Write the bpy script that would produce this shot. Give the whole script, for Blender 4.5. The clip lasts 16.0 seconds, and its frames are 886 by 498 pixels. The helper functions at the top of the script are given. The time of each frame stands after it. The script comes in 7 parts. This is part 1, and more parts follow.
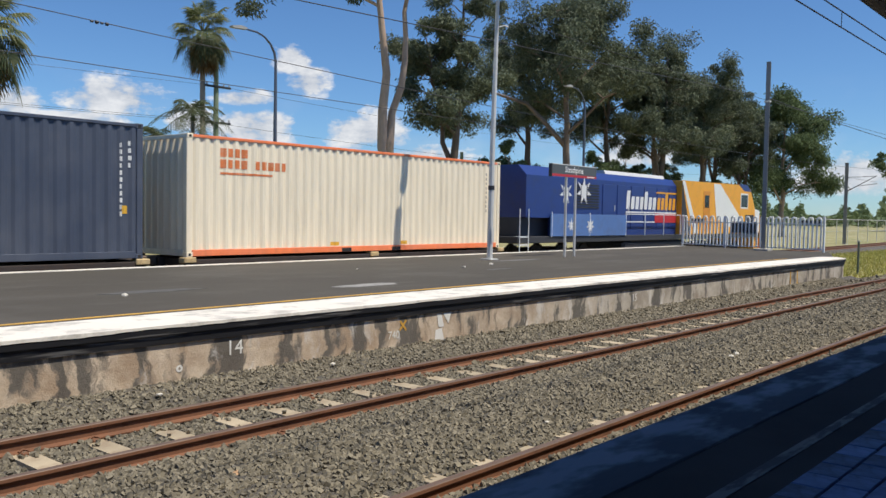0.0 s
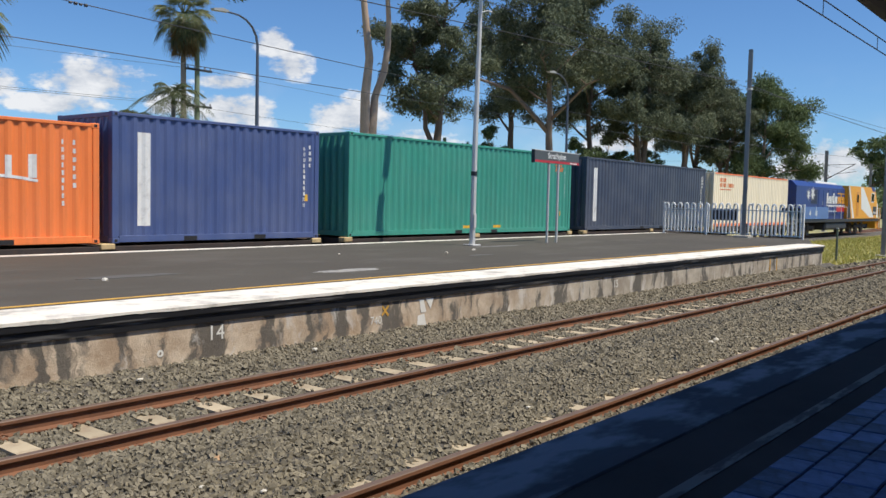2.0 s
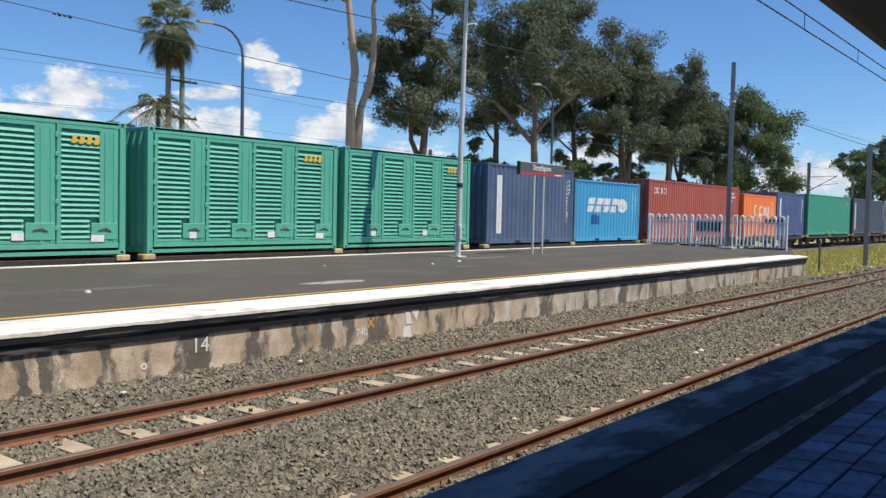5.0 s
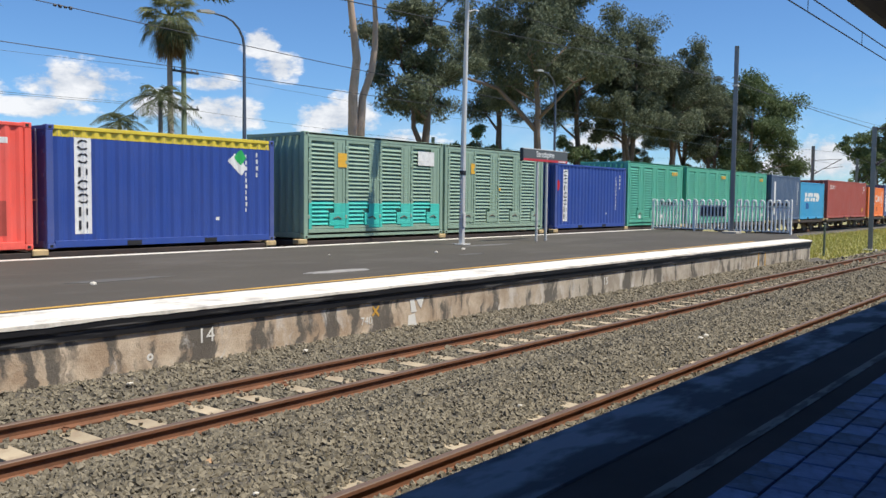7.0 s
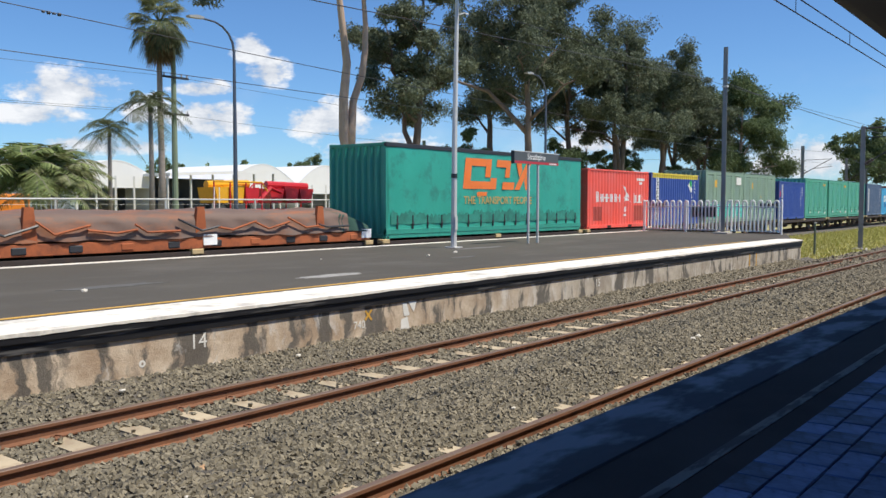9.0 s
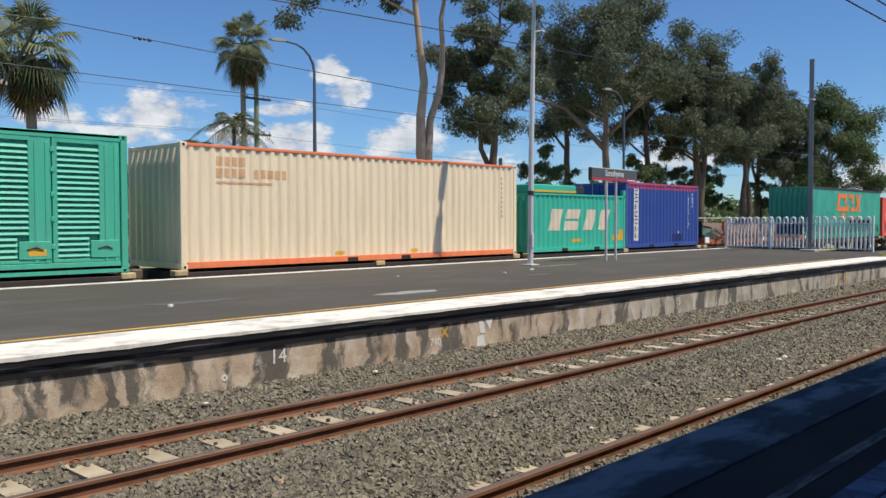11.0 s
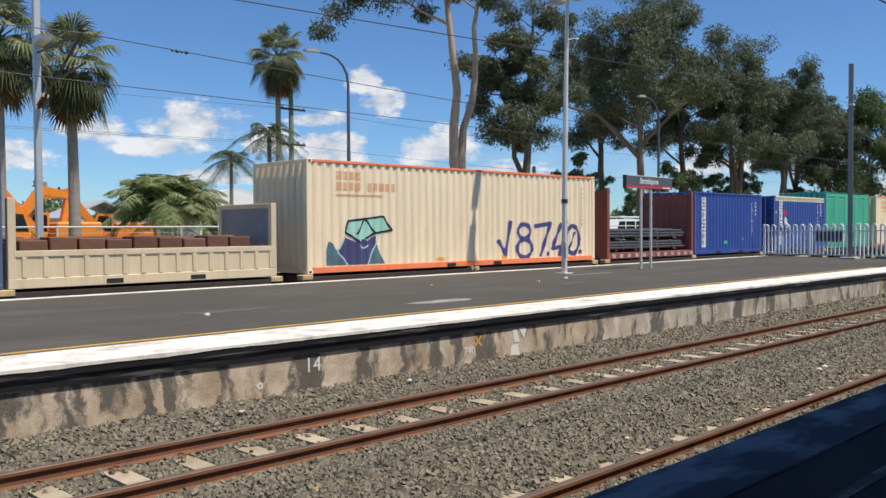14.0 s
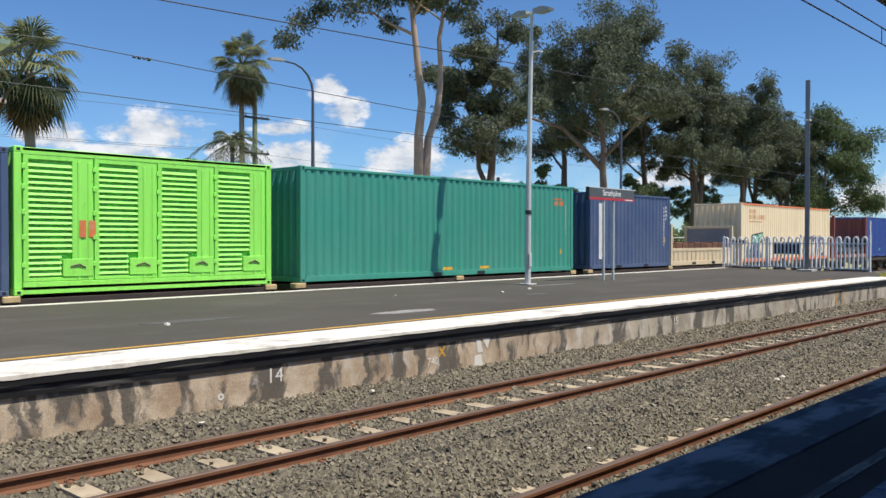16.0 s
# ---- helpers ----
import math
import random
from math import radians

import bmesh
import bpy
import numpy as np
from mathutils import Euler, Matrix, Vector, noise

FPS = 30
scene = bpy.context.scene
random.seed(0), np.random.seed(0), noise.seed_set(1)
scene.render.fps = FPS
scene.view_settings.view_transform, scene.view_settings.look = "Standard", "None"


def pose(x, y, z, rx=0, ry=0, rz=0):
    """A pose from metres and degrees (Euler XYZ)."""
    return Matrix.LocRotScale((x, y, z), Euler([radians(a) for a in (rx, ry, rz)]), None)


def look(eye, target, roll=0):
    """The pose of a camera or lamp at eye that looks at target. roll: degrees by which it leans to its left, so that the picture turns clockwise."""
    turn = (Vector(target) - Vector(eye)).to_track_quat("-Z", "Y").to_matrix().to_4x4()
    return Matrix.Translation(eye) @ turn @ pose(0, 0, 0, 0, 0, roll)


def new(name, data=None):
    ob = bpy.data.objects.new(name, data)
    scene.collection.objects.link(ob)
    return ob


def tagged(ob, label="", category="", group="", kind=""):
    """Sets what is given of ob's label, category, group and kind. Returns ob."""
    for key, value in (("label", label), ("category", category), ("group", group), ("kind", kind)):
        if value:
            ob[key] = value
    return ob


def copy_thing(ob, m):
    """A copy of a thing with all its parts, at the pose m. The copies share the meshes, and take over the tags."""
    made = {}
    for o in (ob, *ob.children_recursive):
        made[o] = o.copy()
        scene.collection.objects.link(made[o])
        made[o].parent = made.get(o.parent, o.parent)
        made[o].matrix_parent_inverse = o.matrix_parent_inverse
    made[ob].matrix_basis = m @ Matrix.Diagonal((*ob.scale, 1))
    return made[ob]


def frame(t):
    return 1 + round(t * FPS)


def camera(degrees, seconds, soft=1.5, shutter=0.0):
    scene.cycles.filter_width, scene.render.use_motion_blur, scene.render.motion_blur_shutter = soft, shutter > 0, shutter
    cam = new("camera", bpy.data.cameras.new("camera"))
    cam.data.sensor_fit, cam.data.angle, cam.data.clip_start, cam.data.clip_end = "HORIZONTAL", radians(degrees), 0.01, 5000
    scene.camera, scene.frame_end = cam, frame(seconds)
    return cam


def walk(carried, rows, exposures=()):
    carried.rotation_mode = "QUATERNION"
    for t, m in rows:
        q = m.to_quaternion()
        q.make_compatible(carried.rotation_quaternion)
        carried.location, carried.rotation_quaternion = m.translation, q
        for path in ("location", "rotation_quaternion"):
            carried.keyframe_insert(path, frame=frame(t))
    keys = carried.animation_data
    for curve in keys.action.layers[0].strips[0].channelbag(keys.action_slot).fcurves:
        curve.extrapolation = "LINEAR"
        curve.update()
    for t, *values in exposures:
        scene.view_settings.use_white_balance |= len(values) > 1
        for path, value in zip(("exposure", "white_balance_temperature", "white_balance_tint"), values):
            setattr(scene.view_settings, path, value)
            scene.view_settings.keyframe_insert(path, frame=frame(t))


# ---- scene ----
EYE = 1.98
cam = camera(54.8, 16.0)
# seconds, tilt, roll, heading of the hand-held camera
LOOKS = [
    (0.0, 87.64, -0.99, -49.64),
    (0.5, 87.83, -0.53, -50.19),
    (1.0, 87.50, -0.69, -50.41),
    (1.5, 87.46, -1.12, -50.99),
    (2.0, 86.70, -1.27, -50.80),
    (2.5, 85.53, -1.31, -50.49),
    (3.0, 85.53, -1.57, -51.07),
    (3.5, 86.12, -1.87, -51.27),
    (4.0, 87.17, -1.15, -51.62),
    (6.5, 87.73, -1.56, -51.91),
    (7.0, 86.68, -0.60, -51.53),
    (7.5, 86.85, 0.41, -51.22),
    (8.0, 86.92, 0.47, -51.74),
    (8.5, 86.88, 0.16, -52.42),
    (9.0, 86.90, -0.05, -52.09),
    (9.5, 86.71, 0.24, -49.11),
    (12.0, 88.31, 0.20, -46.76),
    (12.5, 88.29, 0.56, -46.40),
    (13.0, 87.28, 0.70, -44.56),
    (13.5, 87.16, 0.49, -43.45),
    (14.0, 88.65, 0.31, -44.74),
    (14.5, 89.38, 0.32, -46.45),
    (15.0, 89.19, 0.29, -47.30),
    (15.5, 89.13, -0.01, -47.71),
    (16.0, 89.34, -0.06, -47.14),
]
walk(cam, [(t, pose(0, 0, EYE, a, b, c)) for t, a, b, c in LOOKS],
     exposures=[(0, -0.03), (1.5, 0.0), (3.0, 0.12), (9.0, 0.18), (10.0, 0.12), (12.0, -0.12), (13.0, 0.0), (13.5, 0.1), (14.5, -0.04), (15.0, 0.03), (16.0, 0.12)])

# ---- light ----
SUN_TO = Vector((0.9, -2.75, 6.0)).normalized()
sun_el = math.asin(SUN_TO.z)
sun_az = math.atan2(SUN_TO.x, SUN_TO.y)
sun = new("sun", bpy.data.lights.new("sun", "SUN"))
sun.data.energy, sun.data.angle, sun.data.color = 5.0, radians(0.53), (1.0, 0.93, 0.81)
sun.matrix_world = look(SUN_TO * 100, (0, 0, 0))
scene.view_settings.exposure = 0.0


class Nodes:
    """Short hand for building node trees."""

    def __init__(self, tree):
        self.t = tree
        tree.nodes.clear()

    def n(self, kind, **props):
        node = self.t.nodes.new(kind)
        for k, v in props.items():
            if k == "operation":
                node.operation = v
            elif k == "blend_type":
                node.blend_type = v
            elif k == "data_type":
                node.data_type = v
            elif k == "clamp":
                node.use_clamp = v
        return node

    def link(self, a, b):
        self.t.links.new(a, b)

    def val(self, sock, v):
        if hasattr(v, "is_linked"):
            self.link(v, sock)
        else:
            sock.default_value = v

    def math(self, op, a, b=0.0, c=None, clamp=False):
        m = self.n("ShaderNodeMath", operation=op, clamp=clamp)
        self.val(m.inputs[0], a)
        self.val(m.inputs[1], b)
        if c is not None:
            self.val(m.inputs[2], c)
        return m.outputs[0]

    def mix(self, f, a, b, blend="MIX"):
        m = self.n("ShaderNodeMix", data_type="RGBA", blend_type=blend)
        self.val(m.inputs[0], f)
        self.val(m.inputs[6], a)
        self.val(m.inputs[7], b)
        return m.outputs[2]

    def noise(self, vec, scale, detail=4.0, rough=0.55):
        m = self.n("ShaderNodeTexNoise")
        self.link(vec, m.inputs["Vector"])
        m.inputs["Scale"].default_value = scale
        m.inputs["Detail"].default_value = detail
        m.inputs["Roughness"].default_value = rough
        return m.outputs[0]

    def ramp(self, f, lo, hi):
        m = self.n("ShaderNodeMapRange")
        self.link(f, m.inputs[0])
        m.inputs[1].default_value, m.inputs[2].default_value = lo, hi
        return m.outputs[0]

    def mapping(self, vec, scale=(1, 1, 1), loc=(0, 0, 0)):
        m = self.n("ShaderNodeMapping")
        self.link(vec, m.inputs[0])
        m.inputs["Scale"].default_value = scale
        m.inputs["Location"].default_value = loc
        return m.outputs[0]


def rgb(c):
    return (c[0], c[1], c[2], 1.0)


# sky with fair-weather cumulus: azimuth, elevation, half width, half height in degrees
CLOUDS = [(28.6, 6.8, 4.4, 1.8), (39.5, 9.7, 1.7, 1.6), (40.6, 8.4, 2.0, 1.5), (22.3, 6.2, 3.0, 1.6), (37.0, 5.3, 4.0, 1.9), (33.2, 5.6, 2.2, 1.4),
          (44.6, 5.2, 3.8, 2.0), (26.5, 5.2, 4.0, 1.0), (75.0, 2.6, 4.5, 1.9), (36.6, 7.2, 2.6, 0.9), (48.0, 3.4, 5.0, 1.6),
          (16.0, 4.6, 5.5, 1.8), (31.0, 3.6, 6.0, 1.0), (62.0, 4.0, 4.0, 1.6), (10.0, 8.5, 3.5, 2.0), (85.0, 5.0, 5.0, 2.0)]


def build_world():
    world = bpy.data.worlds.new("sky")
    scene.world = world
    world.use_nodes = True
    g = Nodes(world.node_tree)
    sky = g.n("ShaderNodeTexSky")
    sky.sky_type = "NISHITA"
    sky.sun_disc = False
    sky.sun_elevation, sky.sun_rotation = sun_el, sun_az
    sky.dust_density, sky.ozone_density, sky.air_density = 0.1, 3.0, 0.9
    co = g.n("ShaderNodeTexCoord").outputs["Generated"]
    sep = g.n("ShaderNodeSeparateXYZ")
    g.link(co, sep.inputs[0])
    az = g.math("MULTIPLY", g.math("ARCTAN2", sep.outputs[0], sep.outputs[1]), 180 / math.pi)
    el = g.math("MULTIPLY", g.math("ARCSINE", sep.outputs[2]), 180 / math.pi)
    flat = g.n("ShaderNodeCombineXYZ")
    g.link(g.math("MULTIPLY", az, 0.55), flat.inputs[0])
    g.link(el, flat.inputs[1])
    puff = g.noise(flat.outputs[0], 0.62, 7.0, 0.62)
    fine = g.noise(flat.outputs[0], 0.33, 3.0, 0.5)
    best = None
    for a, e, w, h in CLOUDS:
        dx = g.math("DIVIDE", g.math("SUBTRACT", az, a), w)
        dy = g.math("DIVIDE", g.math("SUBTRACT", el, e), h)
        # flatter below than above
        dy = g.math("MAXIMUM", dy, g.math("MULTIPLY", dy, -1.25))
        r = g.math("SUBTRACT", 1.0, g.math("ADD", g.math("MULTIPLY", dx, dx), g.math("MULTIPLY", dy, dy)))
        best = r if best is None else g.math("MAXIMUM", best, r)
    mass = g.math("ADD", g.math("MULTIPLY", best, 1.05), g.math("MULTIPLY", g.math("SUBTRACT", puff, 0.5), 2.9))
    cover = g.ramp(mass, 0.42, 0.85)
    veil = g.math("MULTIPLY", g.ramp(fine, 0.52, 0.8), g.math("MULTIPLY", g.ramp(el, 9.0, 2.0), 0.35))
    cover = g.math("MAXIMUM", cover, veil)
    shade = g.ramp(puff, 0.38, 0.62)
    cloud = g.mix(shade, (4.6, 5.0, 5.7, 1), (7.7, 7.8, 8.0, 1))
    blue = g.mix(1.0, sky.outputs[0], (0.60, 0.84, 1.09, 1), "MULTIPLY")
    col = g.mix(g.math("MULTIPLY", cover, 0.95), blue, cloud)
    bg = g.n("ShaderNodeBackground")
    g.link(col, bg.inputs[0])
    bg.inputs[1].default_value = 0.110
    out = g.n("ShaderNodeOutputWorld")
    g.link(bg.outputs[0], out.inputs[0])


build_world()

# ---- materials ----
MATS = {}


def surface(name, base, rough=0.6, metal=0.0, var=0.18, scale=1.5, fine=25.0, bump=0.15, dirt=None, dirt_amount=0.4,
            stretch=(1, 1, 1), spec=0.5, per_object=0.0, relief=0.004, world=False, island=0.0):
    """A weathered surface: broad and fine variation of the base colour, dirt in noise-shaped stains, fine relief."""
    if name in MATS:
        return MATS[name]
    m = bpy.data.materials.new(name)
    m.use_nodes = True
    g = Nodes(m.node_tree)
    tc = g.n("ShaderNodeTexCoord")
    vec = g.n("ShaderNodeNewGeometry").outputs["Position"] if world else tc.outputs["Object"]
    wide = g.noise(g.mapping(vec, stretch), scale, 5.0, 0.6)
    small = g.noise(vec, fine, 4.0, 0.65)
    f = g.math("ADD", g.math("MULTIPLY", g.math("SUBTRACT", wide, 0.5), 2.2), g.math("SUBTRACT", small, 0.5))
    f = g.math("ADD", 1.0, g.math("MULTIPLY", f, var))
    if per_object:
        rnd = g.n("ShaderNodeObjectInfo").outputs["Random"]
        f = g.math("ADD", f, g.math("MULTIPLY", g.math("SUBTRACT", rnd, 0.5), per_object))
    if island:
        rnd = g.n("ShaderNodeNewGeometry").outputs["Random Per Island"]
        f = g.math("ADD", f, g.math("MULTIPLY", g.math("SUBTRACT", rnd, 0.5), island))
    scaled = g.n("ShaderNodeVectorMath", operation="SCALE")
    scaled.inputs[0].default_value = base[:3]
    g.link(f, scaled.inputs[3])
    col = scaled.outputs[0]
    if dirt:
        spots = g.noise(g.mapping(vec, stretch, (3.1, 1.7, 5.3)), scale * 1.9, 7.0, 0.68)
        amount = g.math("MULTIPLY", g.ramp(spots, 0.50, 0.72), dirt_amount)
        col = g.mix(amount, col, rgb(dirt))
    b = g.n("ShaderNodeBsdfPrincipled")
    g.link(col, b.inputs["Base Color"])
    b.inputs["Metallic"].default_value = metal
    b.inputs["Specular IOR Level"].default_value = spec
    g.link(g.math("ADD", rough - 0.08, g.math("MULTIPLY", small, 0.16)), b.inputs["Roughness"])
    if bump:
        bp = g.n("ShaderNodeBump")
        bp.inputs["Strength"].default_value = bump
        bp.inputs["Distance"].default_value = relief
        g.link(small, bp.inputs["Height"])
        g.link(bp.outputs[0], b.inputs["Normal"])
    out = g.n("ShaderNodeOutputMaterial")
    g.link(b.outputs[0], out.inputs[0])
    MATS[name] = m
    return m


def leafy(name, base, tip, dark=0.35):
    """Foliage: colour varies from leaf to leaf, thin leaves let some light through."""
    if name in MATS:
        return MATS[name]
    m = bpy.data.materials.new(name)
    m.use_nodes = True
    g = Nodes(m.node_tree)
    rnd = g.n("ShaderNodeNewGeometry").outputs["Random Per Island"]
    pos = g.n("ShaderNodeTexCoord").outputs["Object"]
    wide = g.noise(pos, 0.35, 3.0)
    col = g.mix(rnd, rgb(base), rgb(tip))
    col = g.mix(g.math("MULTIPLY", g.ramp(wide, 0.4, 0.7), dark), col, rgb([c * 0.45 for c in base]))
    d = g.n("ShaderNodeBsdfPrincipled")
    g.link(col, d.inputs["Base Color"])
    d.inputs["Roughness"].default_value = 0.72
    d.inputs["Specular IOR Level"].default_value = 0.25
    tr = g.n("ShaderNodeBsdfTranslucent")
    g.link(col, tr.inputs[0])
    ms = g.n("ShaderNodeMixShader")
    ms.inputs[0].default_value = 0.25
    g.link(d.outputs[0], ms.inputs[1])
    g.link(tr.outputs[0], ms.inputs[2])
    out = g.n("ShaderNodeOutputMaterial")
    g.link(ms.outputs[0], out.inputs[0])
    MATS[name] = m
    return m


def container_paint(name, base, rust=0.25, fade=0.25, rough=0.5):
    """Painted corrugated steel: sun-faded, streaked by rain, with rust freckles."""
    if name in MATS:
        return MATS[name]
    m = bpy.data.materials.new(name)
    m.use_nodes = True
    g = Nodes(m.node_tree)
    vec = g.n("ShaderNodeTexCoord").outputs["Object"]
    streak = g.noise(g.mapping(vec, (4.0, 4.0, 0.35)), 1.6, 6.0, 0.6)
    wide = g.noise(vec, 0.8, 4.0)
    fine = g.noise(vec, 34.0, 4.0, 0.7)
    lum = g.math("ADD", 1.0, g.math("MULTIPLY", g.math("SUBTRACT", streak, 0.5), 0.34))
    lum = g.math("ADD", lum, g.math("MULTIPLY", g.math("SUBTRACT", fine, 0.5), 0.12))
    sc = g.n("ShaderNodeVectorMath", operation="SCALE")
    sc.inputs[0].default_value = [k * min(1.5, 0.90 / max(base[:3])) for k in base[:3]]
    g.link(lum, sc.inputs[3])
    pale = [c * 0.6 + 0.22 for c in base]
    col = g.mix(g.math("MULTIPLY", g.ramp(wide, 0.4, 0.75), fade), sc.outputs[0], rgb(pale))
    spot = g.noise(g.mapping(vec, (1.0, 1.0, 0.55), (7.0, 2.0, 1.0)), 7.0, 9.0, 0.72)
    col = g.mix(g.math("MULTIPLY", g.ramp(spot, 0.60, 0.72), rust), col, (0.13, 0.055, 0.028, 1))
    grime = g.noise(g.mapping(vec, (2.2, 2.2, 0.22), (1.0, 9.0, 4.0)), 1.1, 6.0, 0.7)
    col = g.mix(g.math("MULTIPLY", g.ramp(grime, 0.52, 0.78), 0.24), col, (0.06, 0.055, 0.05, 1))
    b = g.n("ShaderNodeBsdfPrincipled")
    g.link(col, b.inputs["Base Color"])
    g.link(g.math("ADD", rough - 0.06, g.math("MULTIPLY", streak, 0.2)), b.inputs["Roughness"])
    bp = g.n("ShaderNodeBump")
    bp.inputs["Strength"].default_value, bp.inputs["Distance"].default_value = 0.12, 0.004
    g.link(wide, bp.inputs["Height"])
    g.link(bp.outputs[0], b.inputs["Normal"])
    out = g.n("ShaderNodeOutputMaterial")
    g.link(b.outputs[0], out.inputs[0])
    MATS[name] = m
    return m


def stained_wall():
    """Old rendered concrete: warm tan near the station, greyer further out, black water runs and pale salts."""
    m = bpy.data.materials.new("stained_render")
    m.use_nodes = True
    g = Nodes(m.node_tree)
    vec = g.n("ShaderNodeNewGeometry").outputs["Position"]
    sep = g.n("ShaderNodeSeparateXYZ")
    g.link(vec, sep.inputs[0])
    blot = g.noise(vec, 2.3, 7.0, 0.66)
    fine = g.noise(vec, 38.0, 4.0, 0.7)
    # wander of the runs
    sway = g.n("ShaderNodeCombineXYZ")
    g.link(g.math("ADD", sep.outputs[0], g.math("MULTIPLY", g.math("SUBTRACT", blot, 0.5), 0.5)), sway.inputs[0])
    g.link(sep.outputs[1], sway.inputs[1])
    g.link(sep.outputs[2], sway.inputs[2])
    run = g.noise(g.mapping(sway.outputs[0], (1.0, 1.0, 0.30)), 1.9, 4.0, 0.55)
    thin = g.noise(g.mapping(sway.outputs[0], (1.0, 1.0, 0.16), (4.0, 0.0, 2.0)), 4.6, 5.0, 0.6)
    salt = g.noise(g.mapping(sway.outputs[0], (1.0, 1.0, 0.25), (9.0, 0.0, 5.0)), 3.4, 6.0, 0.66)
    tan = g.mix(g.ramp(blot, 0.36, 0.64), (0.44, 0.305, 0.19, 1), (0.76, 0.62, 0.455, 1))
    grey = g.mix(g.ramp(blot, 0.36, 0.64), (0.30, 0.27, 0.22, 1), (0.52, 0.485, 0.41, 1))
    along = g.math("ADD", sep.outputs[0], g.math("MULTIPLY", g.math("SUBTRACT", run, 0.5), 9.0))
    base = g.mix(g.math("MULTIPLY", g.ramp(along, 10.0, 15.0), 0.75), tan, grey)
    rust = g.math("MULTIPLY", g.ramp(thin, 0.56, 0.68), 0.35)
    base = g.mix(rust, base, (0.24, 0.135, 0.07, 1))
    dark = g.math("ADD", g.math("MULTIPLY", run, 0.62), g.math("MULTIPLY", thin, 0.38))
    dark = g.math("ADD", dark, g.math("MULTIPLY", g.math("SUBTRACT", blot, 0.5), 0.18))
    col = g.mix(g.math("MULTIPLY", g.ramp(dark, 0.505, 0.548), 0.90), base, (0.048, 0.043, 0.036, 1))
    col = g.mix(g.math("MULTIPLY", g.ramp(salt, 0.57, 0.66), 0.75), col, (0.72, 0.68, 0.62, 1))
    col = g.mix(0.18, col, g.mix(fine, (0.06, 0.055, 0.05, 1), (0.62, 0.57, 0.5, 1)))
    b = g.n("ShaderNodeBsdfPrincipled")
    g.link(col, b.inputs["Base Color"])
    b.inputs["Roughness"].default_value = 0.9
    bp = g.n("ShaderNodeBump")
    bp.inputs["Strength"].default_value, bp.inputs["Distance"].default_value = 0.6, 0.012
    g.link(g.math("ADD", fine, g.math("MULTIPLY", blot, 2.0)), bp.inputs["Height"])
    g.link(bp.outputs[0], b.inputs["Normal"])
    out = g.n("ShaderNodeOutputMaterial")
    g.link(b.outputs[0], out.inputs[0])
    return m


def mottled(name, base, stain, scale, lo, hi, stretch=(1, 1, 1), rough=0.6, spec=0.4):
    """Worn surface almost half covered by irregular stains."""
    m = bpy.data.materials.new(name)
    m.use_nodes = True
    g = Nodes(m.node_tree)
    vec = g.n("ShaderNodeNewGeometry").outputs["Position"]
    broad = g.noise(g.mapping(vec, stretch), scale, 3.0, 0.5)
    ragged = g.noise(g.mapping(vec, stretch), scale * 4.0, 6.0, 0.65)
    fine = g.noise(vec, 45.0, 4.0, 0.7)
    f = g.math("ADD", g.math("MULTIPLY", broad, 0.72), g.math("MULTIPLY", ragged, 0.28))
    col = g.mix(g.ramp(f, lo, hi), rgb(base), rgb(stain))
    col = g.mix(0.25, col, g.mix(ragged, rgb([k * 0.5 for k in base]), rgb([k * 1.5 for k in base])))
    b = g.n("ShaderNodeBsdfPrincipled")
    g.link(col, b.inputs["Base Color"])
    b.inputs["Specular IOR Level"].default_value = spec
    g.link(g.math("ADD", rough - 0.1, g.math("MULTIPLY", ragged, 0.2)), b.inputs["Roughness"])
    bp = g.n("ShaderNodeBump")
    bp.inputs["Strength"].default_value, bp.inputs["Distance"].default_value = 0.25, 0.004
    g.link(fine, bp.inputs["Height"])
    g.link(bp.outputs[0], b.inputs["Normal"])
    out = g.n("ShaderNodeOutputMaterial")
    g.link(b.outputs[0], out.inputs[0])
    return m


def plain(name, base, rough=0.5, metal=0.0, spec=0.5):
    if name in MATS:
        return MATS[name]
    return surface(name, base, rough, metal, var=0.08, scale=2.0, fine=30.0, bump=0.05, spec=spec)


ASPHALT = surface("asphalt", (0.080, 0.072, 0.059), 0.88, var=0.28, scale=0.35, fine=90.0, bump=0.4, dirt=(0.135, 0.125, 0.110), dirt_amount=0.6, stretch=(0.5, 1, 1), spec=0.3, world=True)
WHITE_LINE = surface("white_edge_paint", (0.78, 0.735, 0.645), 0.75, var=0.14, scale=1.2, fine=30.0, dirt=(0.24, 0.22, 0.20), dirt_amount=0.85, world=True)
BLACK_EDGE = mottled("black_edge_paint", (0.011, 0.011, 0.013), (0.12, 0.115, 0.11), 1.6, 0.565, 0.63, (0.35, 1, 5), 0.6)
YELLOW_LINE = surface("yellow_line_paint", (0.62, 0.36, 0.07), 0.7, var=0.2, scale=2.0, dirt=(0.2, 0.15, 0.1), dirt_amount=0.5, world=True)
WALL = stained_wall()
CONCRETE = surface("concrete", (0.40, 0.38, 0.34), 0.85, var=0.25, scale=1.2, fine=40.0, bump=0.3, dirt=(0.14, 0.13, 0.12), dirt_amount=0.5)
SLEEPER = surface("sleeper_concrete", (0.42, 0.345, 0.235), 0.9, var=0.22, scale=3.0, fine=50.0, bump=0.35, dirt=(0.22, 0.13, 0.08), dirt_amount=0.6, per_object=0.25)
